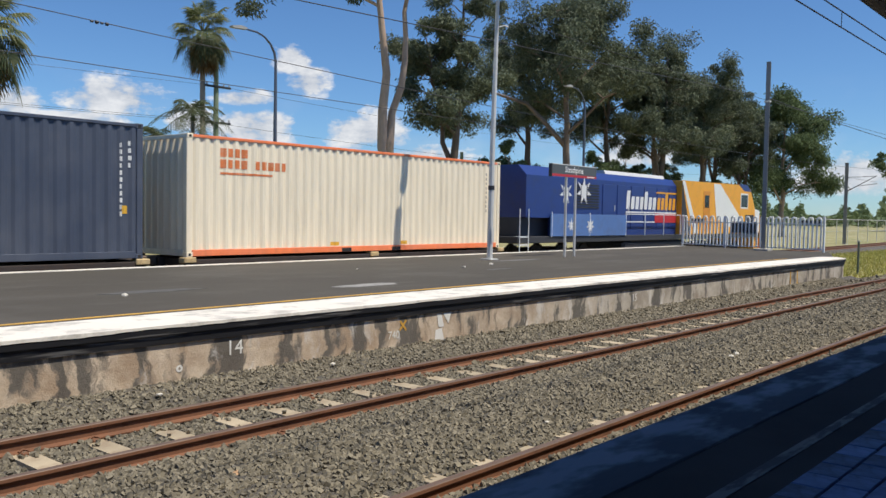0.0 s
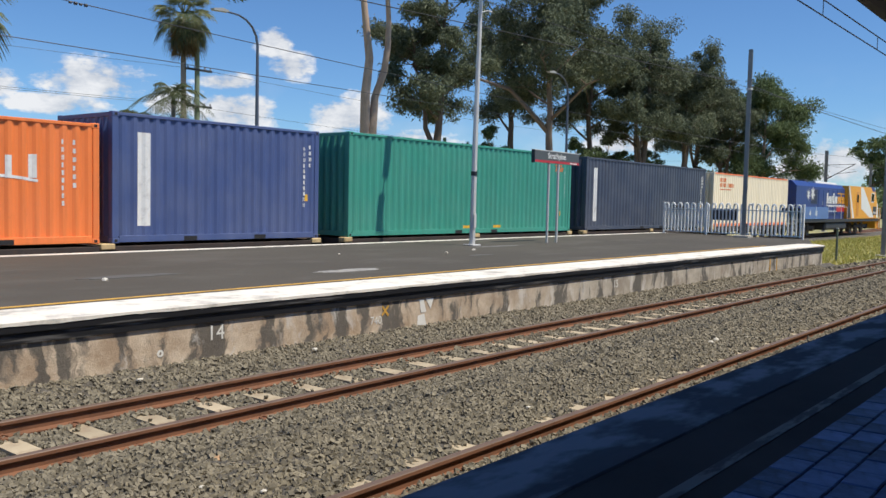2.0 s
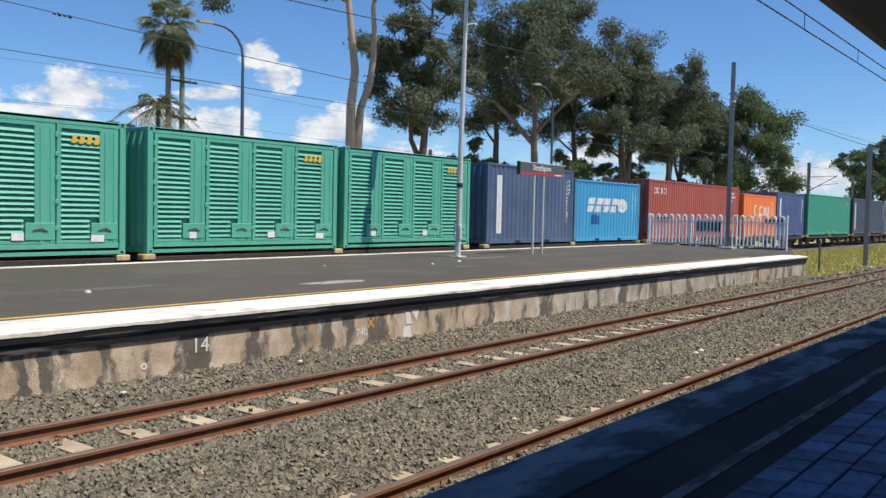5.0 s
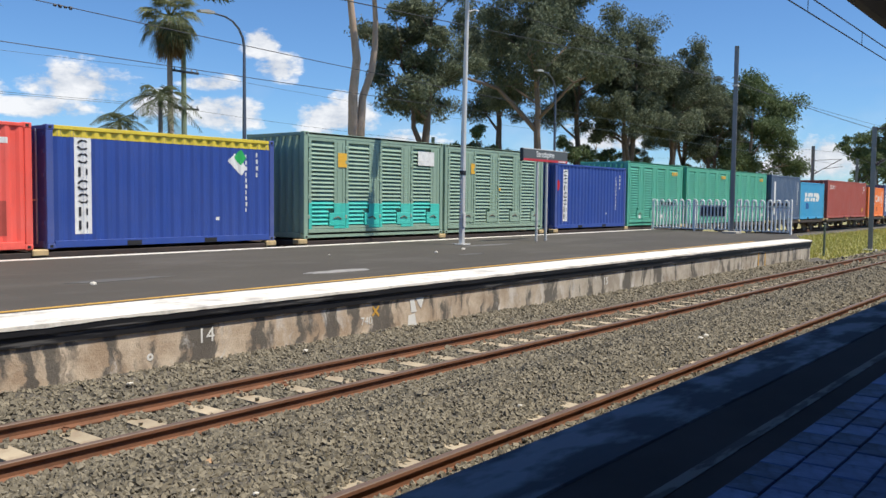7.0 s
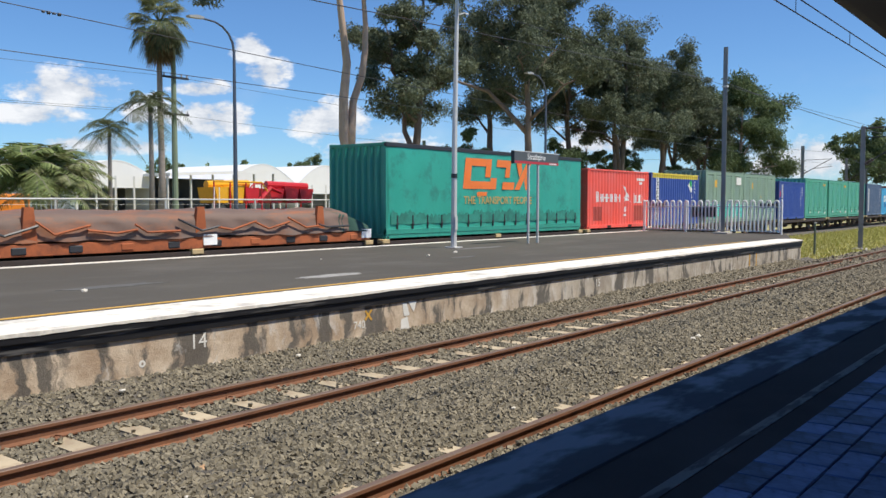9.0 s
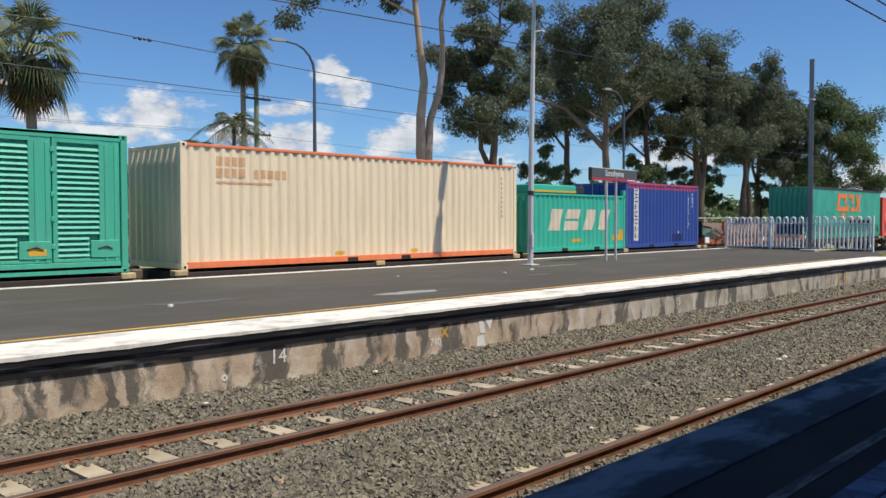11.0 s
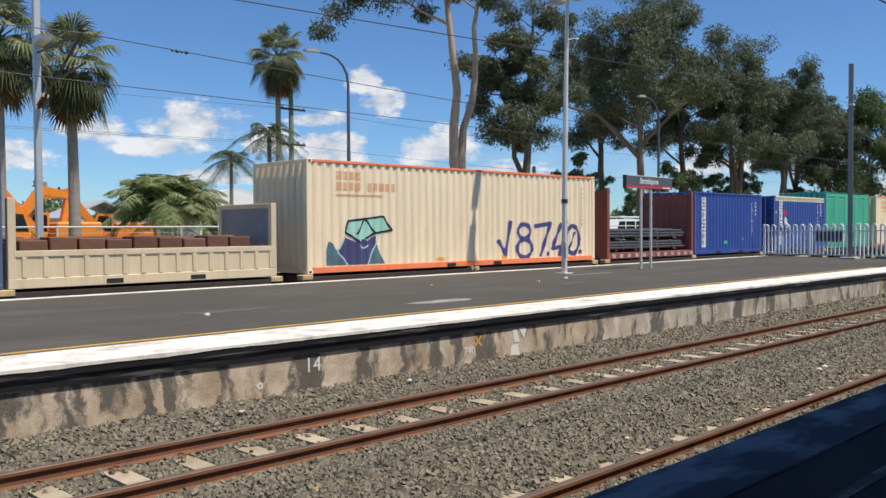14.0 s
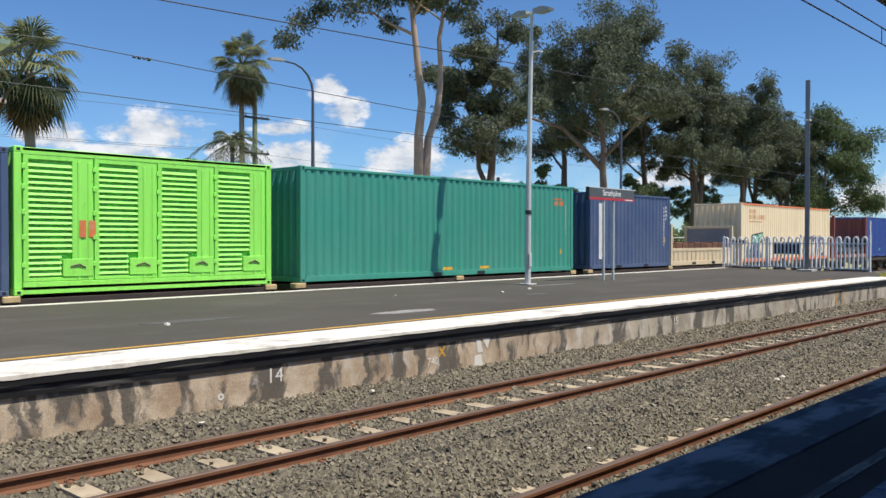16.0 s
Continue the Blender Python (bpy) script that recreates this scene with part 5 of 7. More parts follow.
# long rusty flat with a covered load
def tarped_flat():
    left, length = -134.0, 12.3
    rusty = surface("orange_rust", (0.36, 0.10, 0.035), 0.85, var=0.4, scale=1.6, fine=20, dirt=(0.10, 0.045, 0.03), dirt_amount=0.7)
    c = thing("flat_rack", "rusty orange forty-foot flat rack with short stakes", "flat rack", (left + length / 2, Y_TRAIN, 0.86))
    hl = length / 2
    part("base", Shape().box(-hl, hl, -1.219, 1.219, 0.0, 0.26, 0.012), rusty, c)
    for i in range(10):
        x = -hl + 0.6 + i * 1.22
        part("pocket", Shape().box(x - 0.16, x + 0.16, -1.24, -1.2, 0.04, 0.2, 0.02), DARK_STEEL if i % 3 else rusty, c)
    for x in (-4.1, 0.1, 4.1):
        part("stake", Shape().prism([(x - 0.17, 0.26), (x + 0.17, 0.26), (x + 0.10, 1.02), (x - 0.10, 1.02)], "y", -1.22, -1.12), rusty, c)
    for x in (-hl + 0.2, 0.35, hl - 0.2):
        part("number_plate", Shape().box(x - 0.2, x + 0.2, -1.25, -1.23, 0.08, 0.34), WHITE, c, "small white plate")
    MOVING.append((c, left + hl))
    brown = surface("brown_tarpaulin", (0.15, 0.10, 0.078), 0.75, var=0.35, scale=0.8, dirt=(0.36, 0.12, 0.04), dirt_amount=0.85, stretch=(0.35, 1, 1))
    green = surface("green_tarpaulin", (0.02, 0.06, 0.04), 0.6, var=0.3, scale=1.5)
    ld = thing("tarpaulin_load", "brown tarpaulin drawn over a low load, green ends", "covered load", (left + hl, Y_TRAIN, 0.86))

    def drape(x0, x1, nx, slope_l=False, slope_r=False):
        v, f = [], []
        ny = 14
        for i in range(nx + 1):
            x = x0 + (x1 - x0) * i / nx
            k = 1.0
            if slope_l:
                k = min(1.0, 0.35 + (x - x0) / 1.6)
            if slope_r:
                k = min(1.0, 0.35 + (x1 - x) / 1.6)
            for j in range(ny + 1):
                t = j / ny
                if t < 0.3:
                    y, z = -1.25 + 0.12 * (t / 0.3), 0.28 + (0.52 * k) * (t / 0.3)
                elif t > 0.7:
                    y, z = 1.25 - 0.12 * ((1 - t) / 0.3), 0.28 + (0.52 * k) * ((1 - t) / 0.3)
                else:
                    u = (t - 0.3) / 0.4
                    y, z = -1.13 + 2.26 * u, 0.28 + k * (0.52 + 0.15 * math.sin(math.pi * u))
                w = 0.05 * noise.noise((x * 1.2, y * 2.0, z * 3)) + 0.025 * math.sin(x * 7 + z * 9)
                v.append((x, y + (w if t < 0.3 or t > 0.7 else 0), z + w * 0.5 + 0.018 * math.sin(x * 1.55)))
        f = [(i * (ny + 1) + j, (i + 1) * (ny + 1) + j, (i + 1) * (ny + 1) + j + 1, i * (ny + 1) + j + 1) for i in range(nx) for j in range(ny)]
        return mesh_of("tarpaulin", v, f, None or brown, True)

    part("tarpaulin", drape(-hl + 0.9, hl - 0.9, 90), None, ld)
    for a, b, l, r in ((-hl + 0.05, -hl + 1.3, True, False), (hl - 1.3, hl - 0.05, False, True)):
        me = drape(a, b, 14, l, r)
        me.materials.clear()
        me.materials.append(green)
        part("tarpaulin_end", me, None, ld, "dark green tarpaulin end")
    for k in range(9):
        x = -hl + 1.0 + k * 1.14
        rope = Shape().tube([(x, -1.29, 0.62 + 0.12 * math.sin(k * 2.1)), (x + 0.5 + 0.2 * math.sin(k * 3.7), -1.30, 0.44), (x + 1.2, -1.29, 0.55 + 0.1 * math.sin(k * 1.3 + 1))], 0.03, 5)
        part("lashing", rope, rusty if k % 4 else DARK_STEEL, ld)
    part("bulkhead", Shape().box(-hl - 0.02, -hl + 0.06, -1.1, 1.1, 0.28, 1.05), DARK_STEEL, ld)
    MOVING.append((ld, left + hl))


tarped_flat()

# wagons under the boxes: rear end on the line and length
WAGONS = [(11.2, 12.6), (-2.2, 12.6), (-15.6, 12.6), (-29.1, 12.8), (-42.3, 12.6), (-55.5, 12.6), (-68.95, 12.7), (-81.8, 12.7), (-95.0, 12.6), (-108.4, 12.8), (-121.2, 12.6), (-134.2, 12.7),
          (-146.9, 12.5), (-159.9, 12.6), (-173.35, 12.6), (-186.9, 12.7), (-199.8, 12.6), (-212.9, 12.6), (-226.2, 12.6), (-239.3, 12.6)]
WAGON_IRON = surface("wagon_iron", (0.055, 0.042, 0.036), 0.8, 0.1, var=0.35, scale=2.0, dirt=(0.12, 0.06, 0.035), dirt_amount=0.5)


def build_wheel():
    sh = Shape()
    pts = [(0.0, 0.0), (0.42, 0.0), (0.45, -0.02), (0.45, -0.05), (0.42, -0.06), (0.415, -0.13), (0.0, -0.13)]
    n = 18
    v, f = [], []
    for k in range(n):
        a = 2 * math.pi * k / n
        for r, y in pts[1:-1]:
            v.append((r * math.cos(a), y, r * math.sin(a)))
    m = len(pts) - 2
    for k in range(n):
        for j in range(m - 1):
            f.append((k * m + j, ((k + 1) % n) * m + j, ((k + 1) % n) * m + j + 1, k * m + j + 1))
    f.append(tuple(k * m for k in range(n)))
    f.append(tuple(k * m + m - 1 for k in range(n))[::-1])
    sh.add(v, f)
    return sh.mesh("wheel", CASTING)


WHEEL = build_wheel()


def bogie(parent, x, axles, z=0.46, spacing=1.75):
    fr = Shape()
    span = spacing * (axles - 1)
    for s in (-1, 1):
        fr.box(x - span / 2 - 0.35, x + span / 2 + 0.35, s * 0.85 - 0.07, s * 0.85 + 0.07, z - 0.02, z + 0.22, 0.02)
        for a in range(axles):
            ax = x - span / 2 + a * spacing
            fr.box(ax - 0.16, ax + 0.16, s * 0.85 - 0.11, s * 0.85 + 0.11, z - 0.14, z + 0.14, 0.03)
            fr.tube([(ax + 0.3, s * 0.88, z - 0.05), (ax + 0.3, s * 0.88, z + 0.25)], 0.09, 8)
    fr.box(x - 0.25, x + 0.25, -0.9, 0.9, z + 0.05, z + 0.2, 0.02)
    bg = part("bogie", fr, WAGON_IRON, parent)
    for a in range(axles):
        for s in (-1, 1):
            w = part("wheel", WHEEL, None, bg)
            w.matrix_basis = Matrix.Translation((x - span / 2 + a * spacing, s * 0.5335 + 0.06 * s, 0.45 - 0.0)) @ pose(0, 0, 0, 0, 0, 0 if s > 0 else 180)
    return bg


def build_wagon(left, length):
    w = thing("flat_wagon", "dark skeletal container wagon on two bogies", "railway wagon", (left + length / 2, Y_TRAIN, 0.0), "container wagons")
    hl = length / 2
    sp = Shape().box(-hl + 0.1, hl - 0.1, -1.19, -1.05, 0.62, 0.80, 0.01).box(-hl + 0.1, hl - 0.1, 1.05, 1.19, 0.62, 0.80, 0.01)
    part("side_sill", sp, WAGON_IRON, w)
    part("centre_sill", Shape().box(-hl, hl, -0.2, 0.2, 0.5, 0.82), WAGON_IRON, w)
    for x in (-hl + 0.3, -hl / 2, -0.1, hl / 2, hl - 0.3):
        part("cross_bearer", Shape().box(x - 0.12, x + 0.12, -1.1, 1.1, 0.6, 0.81, 0.01), WAGON_IRON, w)
    tl = surface("yellow_pedestal", (0.52, 0.38, 0.19), 0.7, var=0.35, scale=5.0, dirt=(0.2, 0.12, 0.06), dirt_amount=0.6)
    for x in (-hl + 0.2, 0.0, hl - 0.2):
        for s in (-1, 1):
            part("twist_lock", Shape().box(x - 0.17, x + 0.17, s * 1.12 - 0.12, s * 1.12 + 0.12, 0.72, 0.858, 0.02), tl, w)
    for e in (-1, 1):
        part("coupler", Shape().box(e * hl - (0 if e > 0 else 0.42), e * hl + (0.42 if e > 0 else 0), -0.12, 0.12, 0.62, 0.86, 0.03), CASTING, w)
        bogie(w, e * (hl - 1.9), 2)
    part("brake_cylinder", Shape().tube([(-0.6, -0.7, 0.5), (0.3, -0.7, 0.5)], 0.16, 10), WAGON_IRON, w)
    return w


first_wagon = None
for left, length in WAGONS:
    if first_wagon is None:
        first_wagon = build_wagon(left, length)
        wg = first_wagon
    else:
        wg = copy_thing(first_wagon, pose(left + length / 2, Y_TRAIN, 0.0))
    MOVING.append((wg, left + length / 2))


def build_engine():
    """Diesel engine: long blue hood, yellow cab at the leading end."""
    left, right = 24.2, 48.4
    L = right - left
    e = thing("diesel_locomotive", "blue and yellow diesel freight locomotive with white stars", "locomotive", (left, Y_TRAIN, 0.0))
    blue = surface("engine_blue", (0.018, 0.045, 0.20), 0.4, var=0.12, scale=1.2, dirt=(0.05, 0.05, 0.06), dirt_amount=0.3)
    pale = surface("engine_panel_blue", (0.10, 0.19, 0.42), 0.45, var=0.12, scale=1.2, dirt=(0.1, 0.1, 0.12), dirt_amount=0.3)
    yel = surface("engine_yellow", (0.80, 0.36, 0.02), 0.4, var=0.1, scale=1.5, dirt=(0.3, 0.2, 0.1), dirt_amount=0.25)
    wht = surface("engine_white", (0.75, 0.75, 0.73), 0.4, var=0.08)
    dark = surface("engine_underframe", (0.035, 0.036, 0.04), 0.6, var=0.25)
    red = surface("engine_red", (0.50, 0.03, 0.04), 0.45, var=0.1)
    glass = surface("dark_glass", (0.01, 0.012, 0.016), 0.12, var=0.05, bump=0.0)
    grille = surface("grille_steel", (0.05, 0.055, 0.07), 0.6, 0.3, var=0.3)
    part("underframe", Shape().box(0.2, L - 0.4, -1.35, 1.35, 0.98, 1.22, 0.02), dark, e)
    part("fuel_tank", Shape().box(8.0, 13.6, -1.25, 1.25, 0.42, 0.98, 0.12), dark, e)
    for x in (4.2, L - 5.0):
        bogie(e, x, 3, 0.5)
    # hood
    part("long_hood", Shape().prism([(-1.1, 1.22), (1.1, 1.22), (1.1, 3.45), (0.85, 3.74), (-0.85, 3.74), (-1.1, 3.45)], "x", 2.6, 14.0), blue, e)
    part("radiator", Shape().prism([(-1.32, 1.9), (1.32, 1.9), (1.32, 3.42), (0.95, 3.78), (-0.95, 3.78), (-1.32, 3.42)], "x", 0.7, 3.9), blue, e)
    part("radiator_base", Shape().box(0.7, 2.8, -1.0, 1.0, 1.22, 1.9, 0.02), grille, e, "dark radiator grille")
    gr = Shape()
    for i in range(9):
        gr.box(4.3, 6.1, -1.13, -1.1, 2.3 + i * 0.11, 2.36 + i * 0.11)
    part("grille", gr, grille, e)
    for x in (6.4, 7.6, 8.8, 10.0, 11.2, 12.4):
        dr = part("hood_door", Shape().box(x, x + 1.1, -1.125, -1.1, 1.5, 3.3, 0.01), blue, e)
        part("handle", Shape().box(x + 0.95, x + 1.0, -1.145, -1.12, 2.2, 2.45, 0.008), GALV, dr)
    part("roof_cowl", Shape().prism([(-0.6, 3.74), (0.6, 3.74), (0.5, 3.92), (-0.5, 3.92)], "x", 7.5, 13.0), GALV, e, "pale grey roof cowl")
    part("exhaust", Shape().box(6.2, 7.0, -0.2, 0.2, 3.74, 3.98, 0.03), dark, e)
    # cab and nose
    part("cab", Shape().prism([(13.2, 1.22), (22.4, 1.22), (22.4, 2.5), (21.7, 3.55), (21.1, 3.78), (13.2, 3.72)], "y", -1.38, 1.38), yel, e, "yellow driver's cab")
    part("nose", Shape().prism([(22.4, 1.22), (23.5, 1.22), (23.7, 1.6), (23.55, 2.45), (22.4, 2.62)], "y", -1.2, 1.2), wht, e, "white low nose")
    part("skirt", Shape().prism([(22.7, 0.35), (23.8, 0.35), (23.9, 1.22), (22.7, 1.22)], "y", -1.25, 1.25), yel, e)
    part("windscreen", Shape().add([(22.42, -1.2, 2.66), (22.42, 1.2, 2.66), (21.78, 1.15, 3.5), (21.78, -1.15, 3.5)], [(0, 1, 2, 3)]), glass, e, "dark windscreen")
    part("roof_stripe", Shape().prism([(20.8, 3.45), (21.8, 3.45), (21.15, 3.80), (20, 3.80)], "y", -1.385, 1.385), blue, e)
    part("side_window", Shape().box(20.4, 21.3, -1.39, -1.37, 2.6, 3.25, 0.008), glass, e, "dark side window")
    part("window_frame", Shape().box(20.32, 21.38, -1.386, -1.37, 2.52, 3.33, 0.006), wht, e)
    part("cab_door", Shape().box(15.6, 16.4, -1.392, -1.37, 1.4, 3.3, 0.006), surface("engine_amber", (0.62, 0.24, 0.015), 0.4), e)
    part("door_window", Shape().box(15.75, 16.25, -1.398, -1.38, 2.5, 3.1), glass, e)
    fl = lambda x: 0.0
    part("blue_slash", paint_on([[(13.2, 3.7), (13.2, 1.25), (14.2, 1.25)]], fl, -1.382), dark, e)
    part("white_flash", paint_on([[(16.8, 3.7), (17.6, 3.7), (20.1, 2.2), (21.4, 1.3), (20, 1.3), (17.2, 2.0)], [(14.6, 1.25), (15.1, 1.25), (13.5, 3.7), (13.2, 3.7)]], fl, -1.384), wht, e, "white slanting flash")
    part("number_board", paint_on([rect(21, 22.2, 1.5, 2.2)], fl, -1.388), dark, e)
    part("board_marks", paint_on([rect(21.1 + i * 0.28, 21.28 + i * 0.28, 1.62, 1.78) for i in range(4)], fl, -1.394), wht, e)
    # lettering on the hood as plain blocks
    ps = [rect(8.35 + i * 0.40, 8.65 + i * 0.40, 2.32, 2.86 + (0.24 if i in (0, 4) else 0), 0.05) for i in range(7)]
    part("white_blocks", paint_on(ps, fl, -1.13), wht, e, "white slanted block lettering shapes")
    ps = [rect(11.2 + i * 0.38, 11.48 + i * 0.38, 2.32, 2.86 + (0.2 if i in (2, 7) else 0), 0.05) for i in range(7)] + [rect(11.1, 13.9, 3.05, 3.12)]
    part("yellow_blocks", paint_on(ps, fl, -1.13), yel, e, "yellow slanted block lettering shapes")
    part("red_panel", paint_on([rect(11.0, 13.9, 1.75, 2.2)], fl, -1.132), red, e)
    part("white_line", paint_on([rect(8.3, 13.9, 2.16, 2.22), rect(8.3, 11.0, 1.75, 1.80)], fl, -1.136), wht, e)
    # stars on hood and lower panels
    def star(x, z, r, n=7):
        return [(x + (r if k % 2 == 0 else r * 0.42) * math.sin(math.pi * k / n), z + (r if k % 2 == 0 else r * 0.42) * math.cos(math.pi * k / n)) for k in range(2 * n)]
    part("star", paint_on([star(3.3, 2.85, 0.48)], fl, -1.33, 0.02), wht, e, "white star")
    part("star", paint_on([star(4.9, 2.95, 0.58)], fl, -1.14, 0.02), wht, e, "white star")
    part("walkway_panel", Shape().box(2.2, 7.9, -1.40, -1.36, 1.22, 2.05, 0.008), pale, e, "pale blue walkway panel")
    part("star", paint_on([star(3.6, 1.62, 0.27)], fl, -1.402, 0.02), wht, e, "small white star")
    part("star", paint_on([star(5.0, 1.62, 0.32)], fl, -1.402, 0.02), wht, e, "small white star")
    rail = Shape().tube([(7.9, -1.38, 2.1), (13.1, -1.38, 2.1)], 0.02, 5)
    part("handrail", rail, wht, e)
    for x in (2.3, 5.0, 7.9, 9.6, 11.4, 13.1):
        part("stanchion", Shape().tube([(x, -1.38, 1.2), (x, -1.38, 2.12)], 0.025, 5), wht, e)
    for x in (0.55, L - 0.75):
        st = Shape()
        for k in range(4):
            st.box(x - 0.25, x + 0.25, -1.36, -1.1, 0.35 + k * 0.28, 0.39 + k * 0.28)
        st.tube([(x - 0.27, -1.37, 0.3), (x - 0.27, -1.37, 2.2)], 0.02, 5).tube([(x + 0.27, -1.37, 0.3), (x + 0.27, -1.37, 2.2)], 0.02, 5)
        part("steps", st, wht if x < 2 else yel, e)
    part("coupler", Shape().box(-0.5, 0.25, -0.14, 0.14, 0.66, 0.92, 0.03), CASTING, e)
    MOVING.append((e, left))


build_engine()


def run_of(t):
    """How far the train has rolled, slowing gently."""
    return 16.4526 * t - 0.0929 * t * t


# ---- platform furniture ----
def build_light_pole():
    p = thing("platform_light", "tall galvanised platform light with twin lamp heads", "lamp post", (19.35, 14.68, PLAT))
    part("pole", Shape().tube([(0, 0, 0), (0.03, 0, 3.0), (0.16, 0, 7.7)], [0.085, 0.075, 0.05], 8), GALV, p)
    part("base_plate", Shape().box(-0.18, 0.18, -0.18, 0.18, 0, 0.03, 0.005), GALV, p)
    part("band", Shape().tube([(0.02, 0, 1.98), (0.02, 0, 2.10)], 0.092, 8), DARK_STEEL, p)
    part("bracket", Shape().tube([(0.13, 0.0, 6.55), (0.3, -0.12, 6.62), (0.42, -0.2, 6.60)], 0.02, 5), GALV, p)
    for s in (-1, 1):
        arm = Shape().tube([(0.16, 0, 7.66), (0.16, s * 0.18, 7.72)], 0.035, 6)
        part("arm", arm, GALV, p)
        hd = Shape().prism([(s * 0.12, 7.66), (s * 0.30, 7.62), (s * 0.66, 7.66), (s * 0.68, 7.72), (s * 0.4, 7.80), (s * 0.12, 7.76)], "x", 0.03, 0.29)
        part("lamp_head", hd, surface("lamp_grey", (0.33, 0.33, 0.32), 0.5), p, "grey flat lamp head")
    part("cover", Shape().box(-0.055, 0.055, -0.098, -0.07, 0.5, 0.9, 0.006), GALV, p)


build_light_pole()


def build_sign():
    s = thing("station_sign", "dark grey station name sign with red stripe on two posts", "sign", (23.2, 14.45, PLAT))
    for x in (-0.27, 0.29):
        part("post", Shape().tube([(x, 0, 0), (x, 0, 2.62)], 0.042, 8), GALV, s)
    grey = surface("sign_grey", (0.085, 0.09, 0.09), 0.4, var=0.1)
    part("panel", Shape().box(-1.16, 1.49, -0.05, 0.05, 2.50, 2.86, 0.008), grey, s)
    part("rim", Shape().box(-1.17, 1.50, -0.055, 0.055, 2.86, 2.885, 0.004), GALV, s)
    part("red_stripe", Shape().box(-1.155, 1.485, -0.056, -0.049, 2.50, 2.575), surface("sign_red", (0.50, 0.03, 0.04), 0.4, var=0.1), s)
    part("side_cap", Shape().box(-1.18, -1.155, -0.06, 0.06, 2.48, 2.88), DARK_STEEL, s)
    o = lettered("Strathpine", 0.26, WHITE, "lettering", s, pose(-0.42, -0.055, 2.64, 90, 0, 0))
    part("small_mark", Shape().box(0.9, 1.35, -0.062, -0.05, 2.52, 2.55), WHITE, s)


build_sign()


def build_fence():
    x0, y0, x1, y1 = 37.0, 17.0, 35.55, 10.4
    f = thing("end_fence", "white hooped steel fence across the platform end with dark notices", "fence", (x0, y0, PLAT))
    d = Vector((x1 - x0, y1 - y0, 0))
    L = d.length
    d.normalize()
    f.matrix_basis = Matrix.Translation((x0, y0, PLAT)) @ pose(0, 0, 0, 0, 0, math.degrees(math.atan2(d.y, d.x)))
    n = 38
    for i in range(0, n, 2):
        a, b = L * i / n + 0.05, L * (i + 1) / n + 0.05
        m = (a + b) / 2
        r = (b - a) / 2
        hoop = [(a, 0, 0.08), (a, 0, 1.28)] + [(m - r * math.cos(math.pi * k / 6), 0, 1.28 + r * 1.1 * math.sin(math.pi * k / 6)) for k in range(1, 6)] + [(b, 0, 1.28), (b, 0, 0.08)]
        part("hoop", Shape().tube(hoop, 0.037, 6), WHITE, f)
    for z in (0.12, 1.12):
        part("rail", Shape().box(0, L, -0.018, 0.018, z - 0.02, z + 0.02), WHITE, f)
    for k in range(4):
        x = L * k / 3
        part("post", Shape().box(x - 0.035, x + 0.035, -0.035, 0.035, 0, 1.42, 0.006), WHITE, f)
    blk = surface("notice_black", (0.02, 0.021, 0.025), 0.5)
    for x, z, w, h in ((0.75, 1.17, 0.42, 0.09), (3.15, 0.92, 0.62, 0.40), (6.2, 1.17, 0.42, 0.09)):
        nb = part("notice", Shape().box(x - w, x + w, 0.03, 0.045, z - h / 2 - 0.05, z + h / 2 + 0.05, 0.004), blk, f, "dark notice board")
        if h > 0.2:
            for k in range(4):
                part("symbol", Shape().tube([(x - 0.36 + k * 0.24, 0.046, z - 0.12), (x - 0.36 + k * 0.24, 0.05, z - 0.12)], 0.075, 10), surface("notice_grey", (0.4, 0.4, 0.42), 0.5), nb)
            for k in range(2):
                part("line", Shape().box(x - 0.45, x + 0.45, 0.046, 0.05, z + 0.05 + k * 0.1, z + 0.09 + k * 0.1), surface("notice_grey", (0.4, 0.4, 0.42), 0.5), nb)


build_fence()


def marker_post():
    p = thing("marker_post", "short thin weathered post standing in the grass", "post", (39.0, 10.0, -0.34))
    part("shaft", Shape().tube([(0, 0, -0.1), (0.01, 0, 1.45)], [0.05, 0.045], 7), surface("post_green", (0.10, 0.13, 0.10), 0.8, var=0.3), p)
    part("cap", Shape().tube([(0.01, 0, 1.45), (0.01, 0, 1.49)], 0.055, 7), GALV, p)


marker_post()


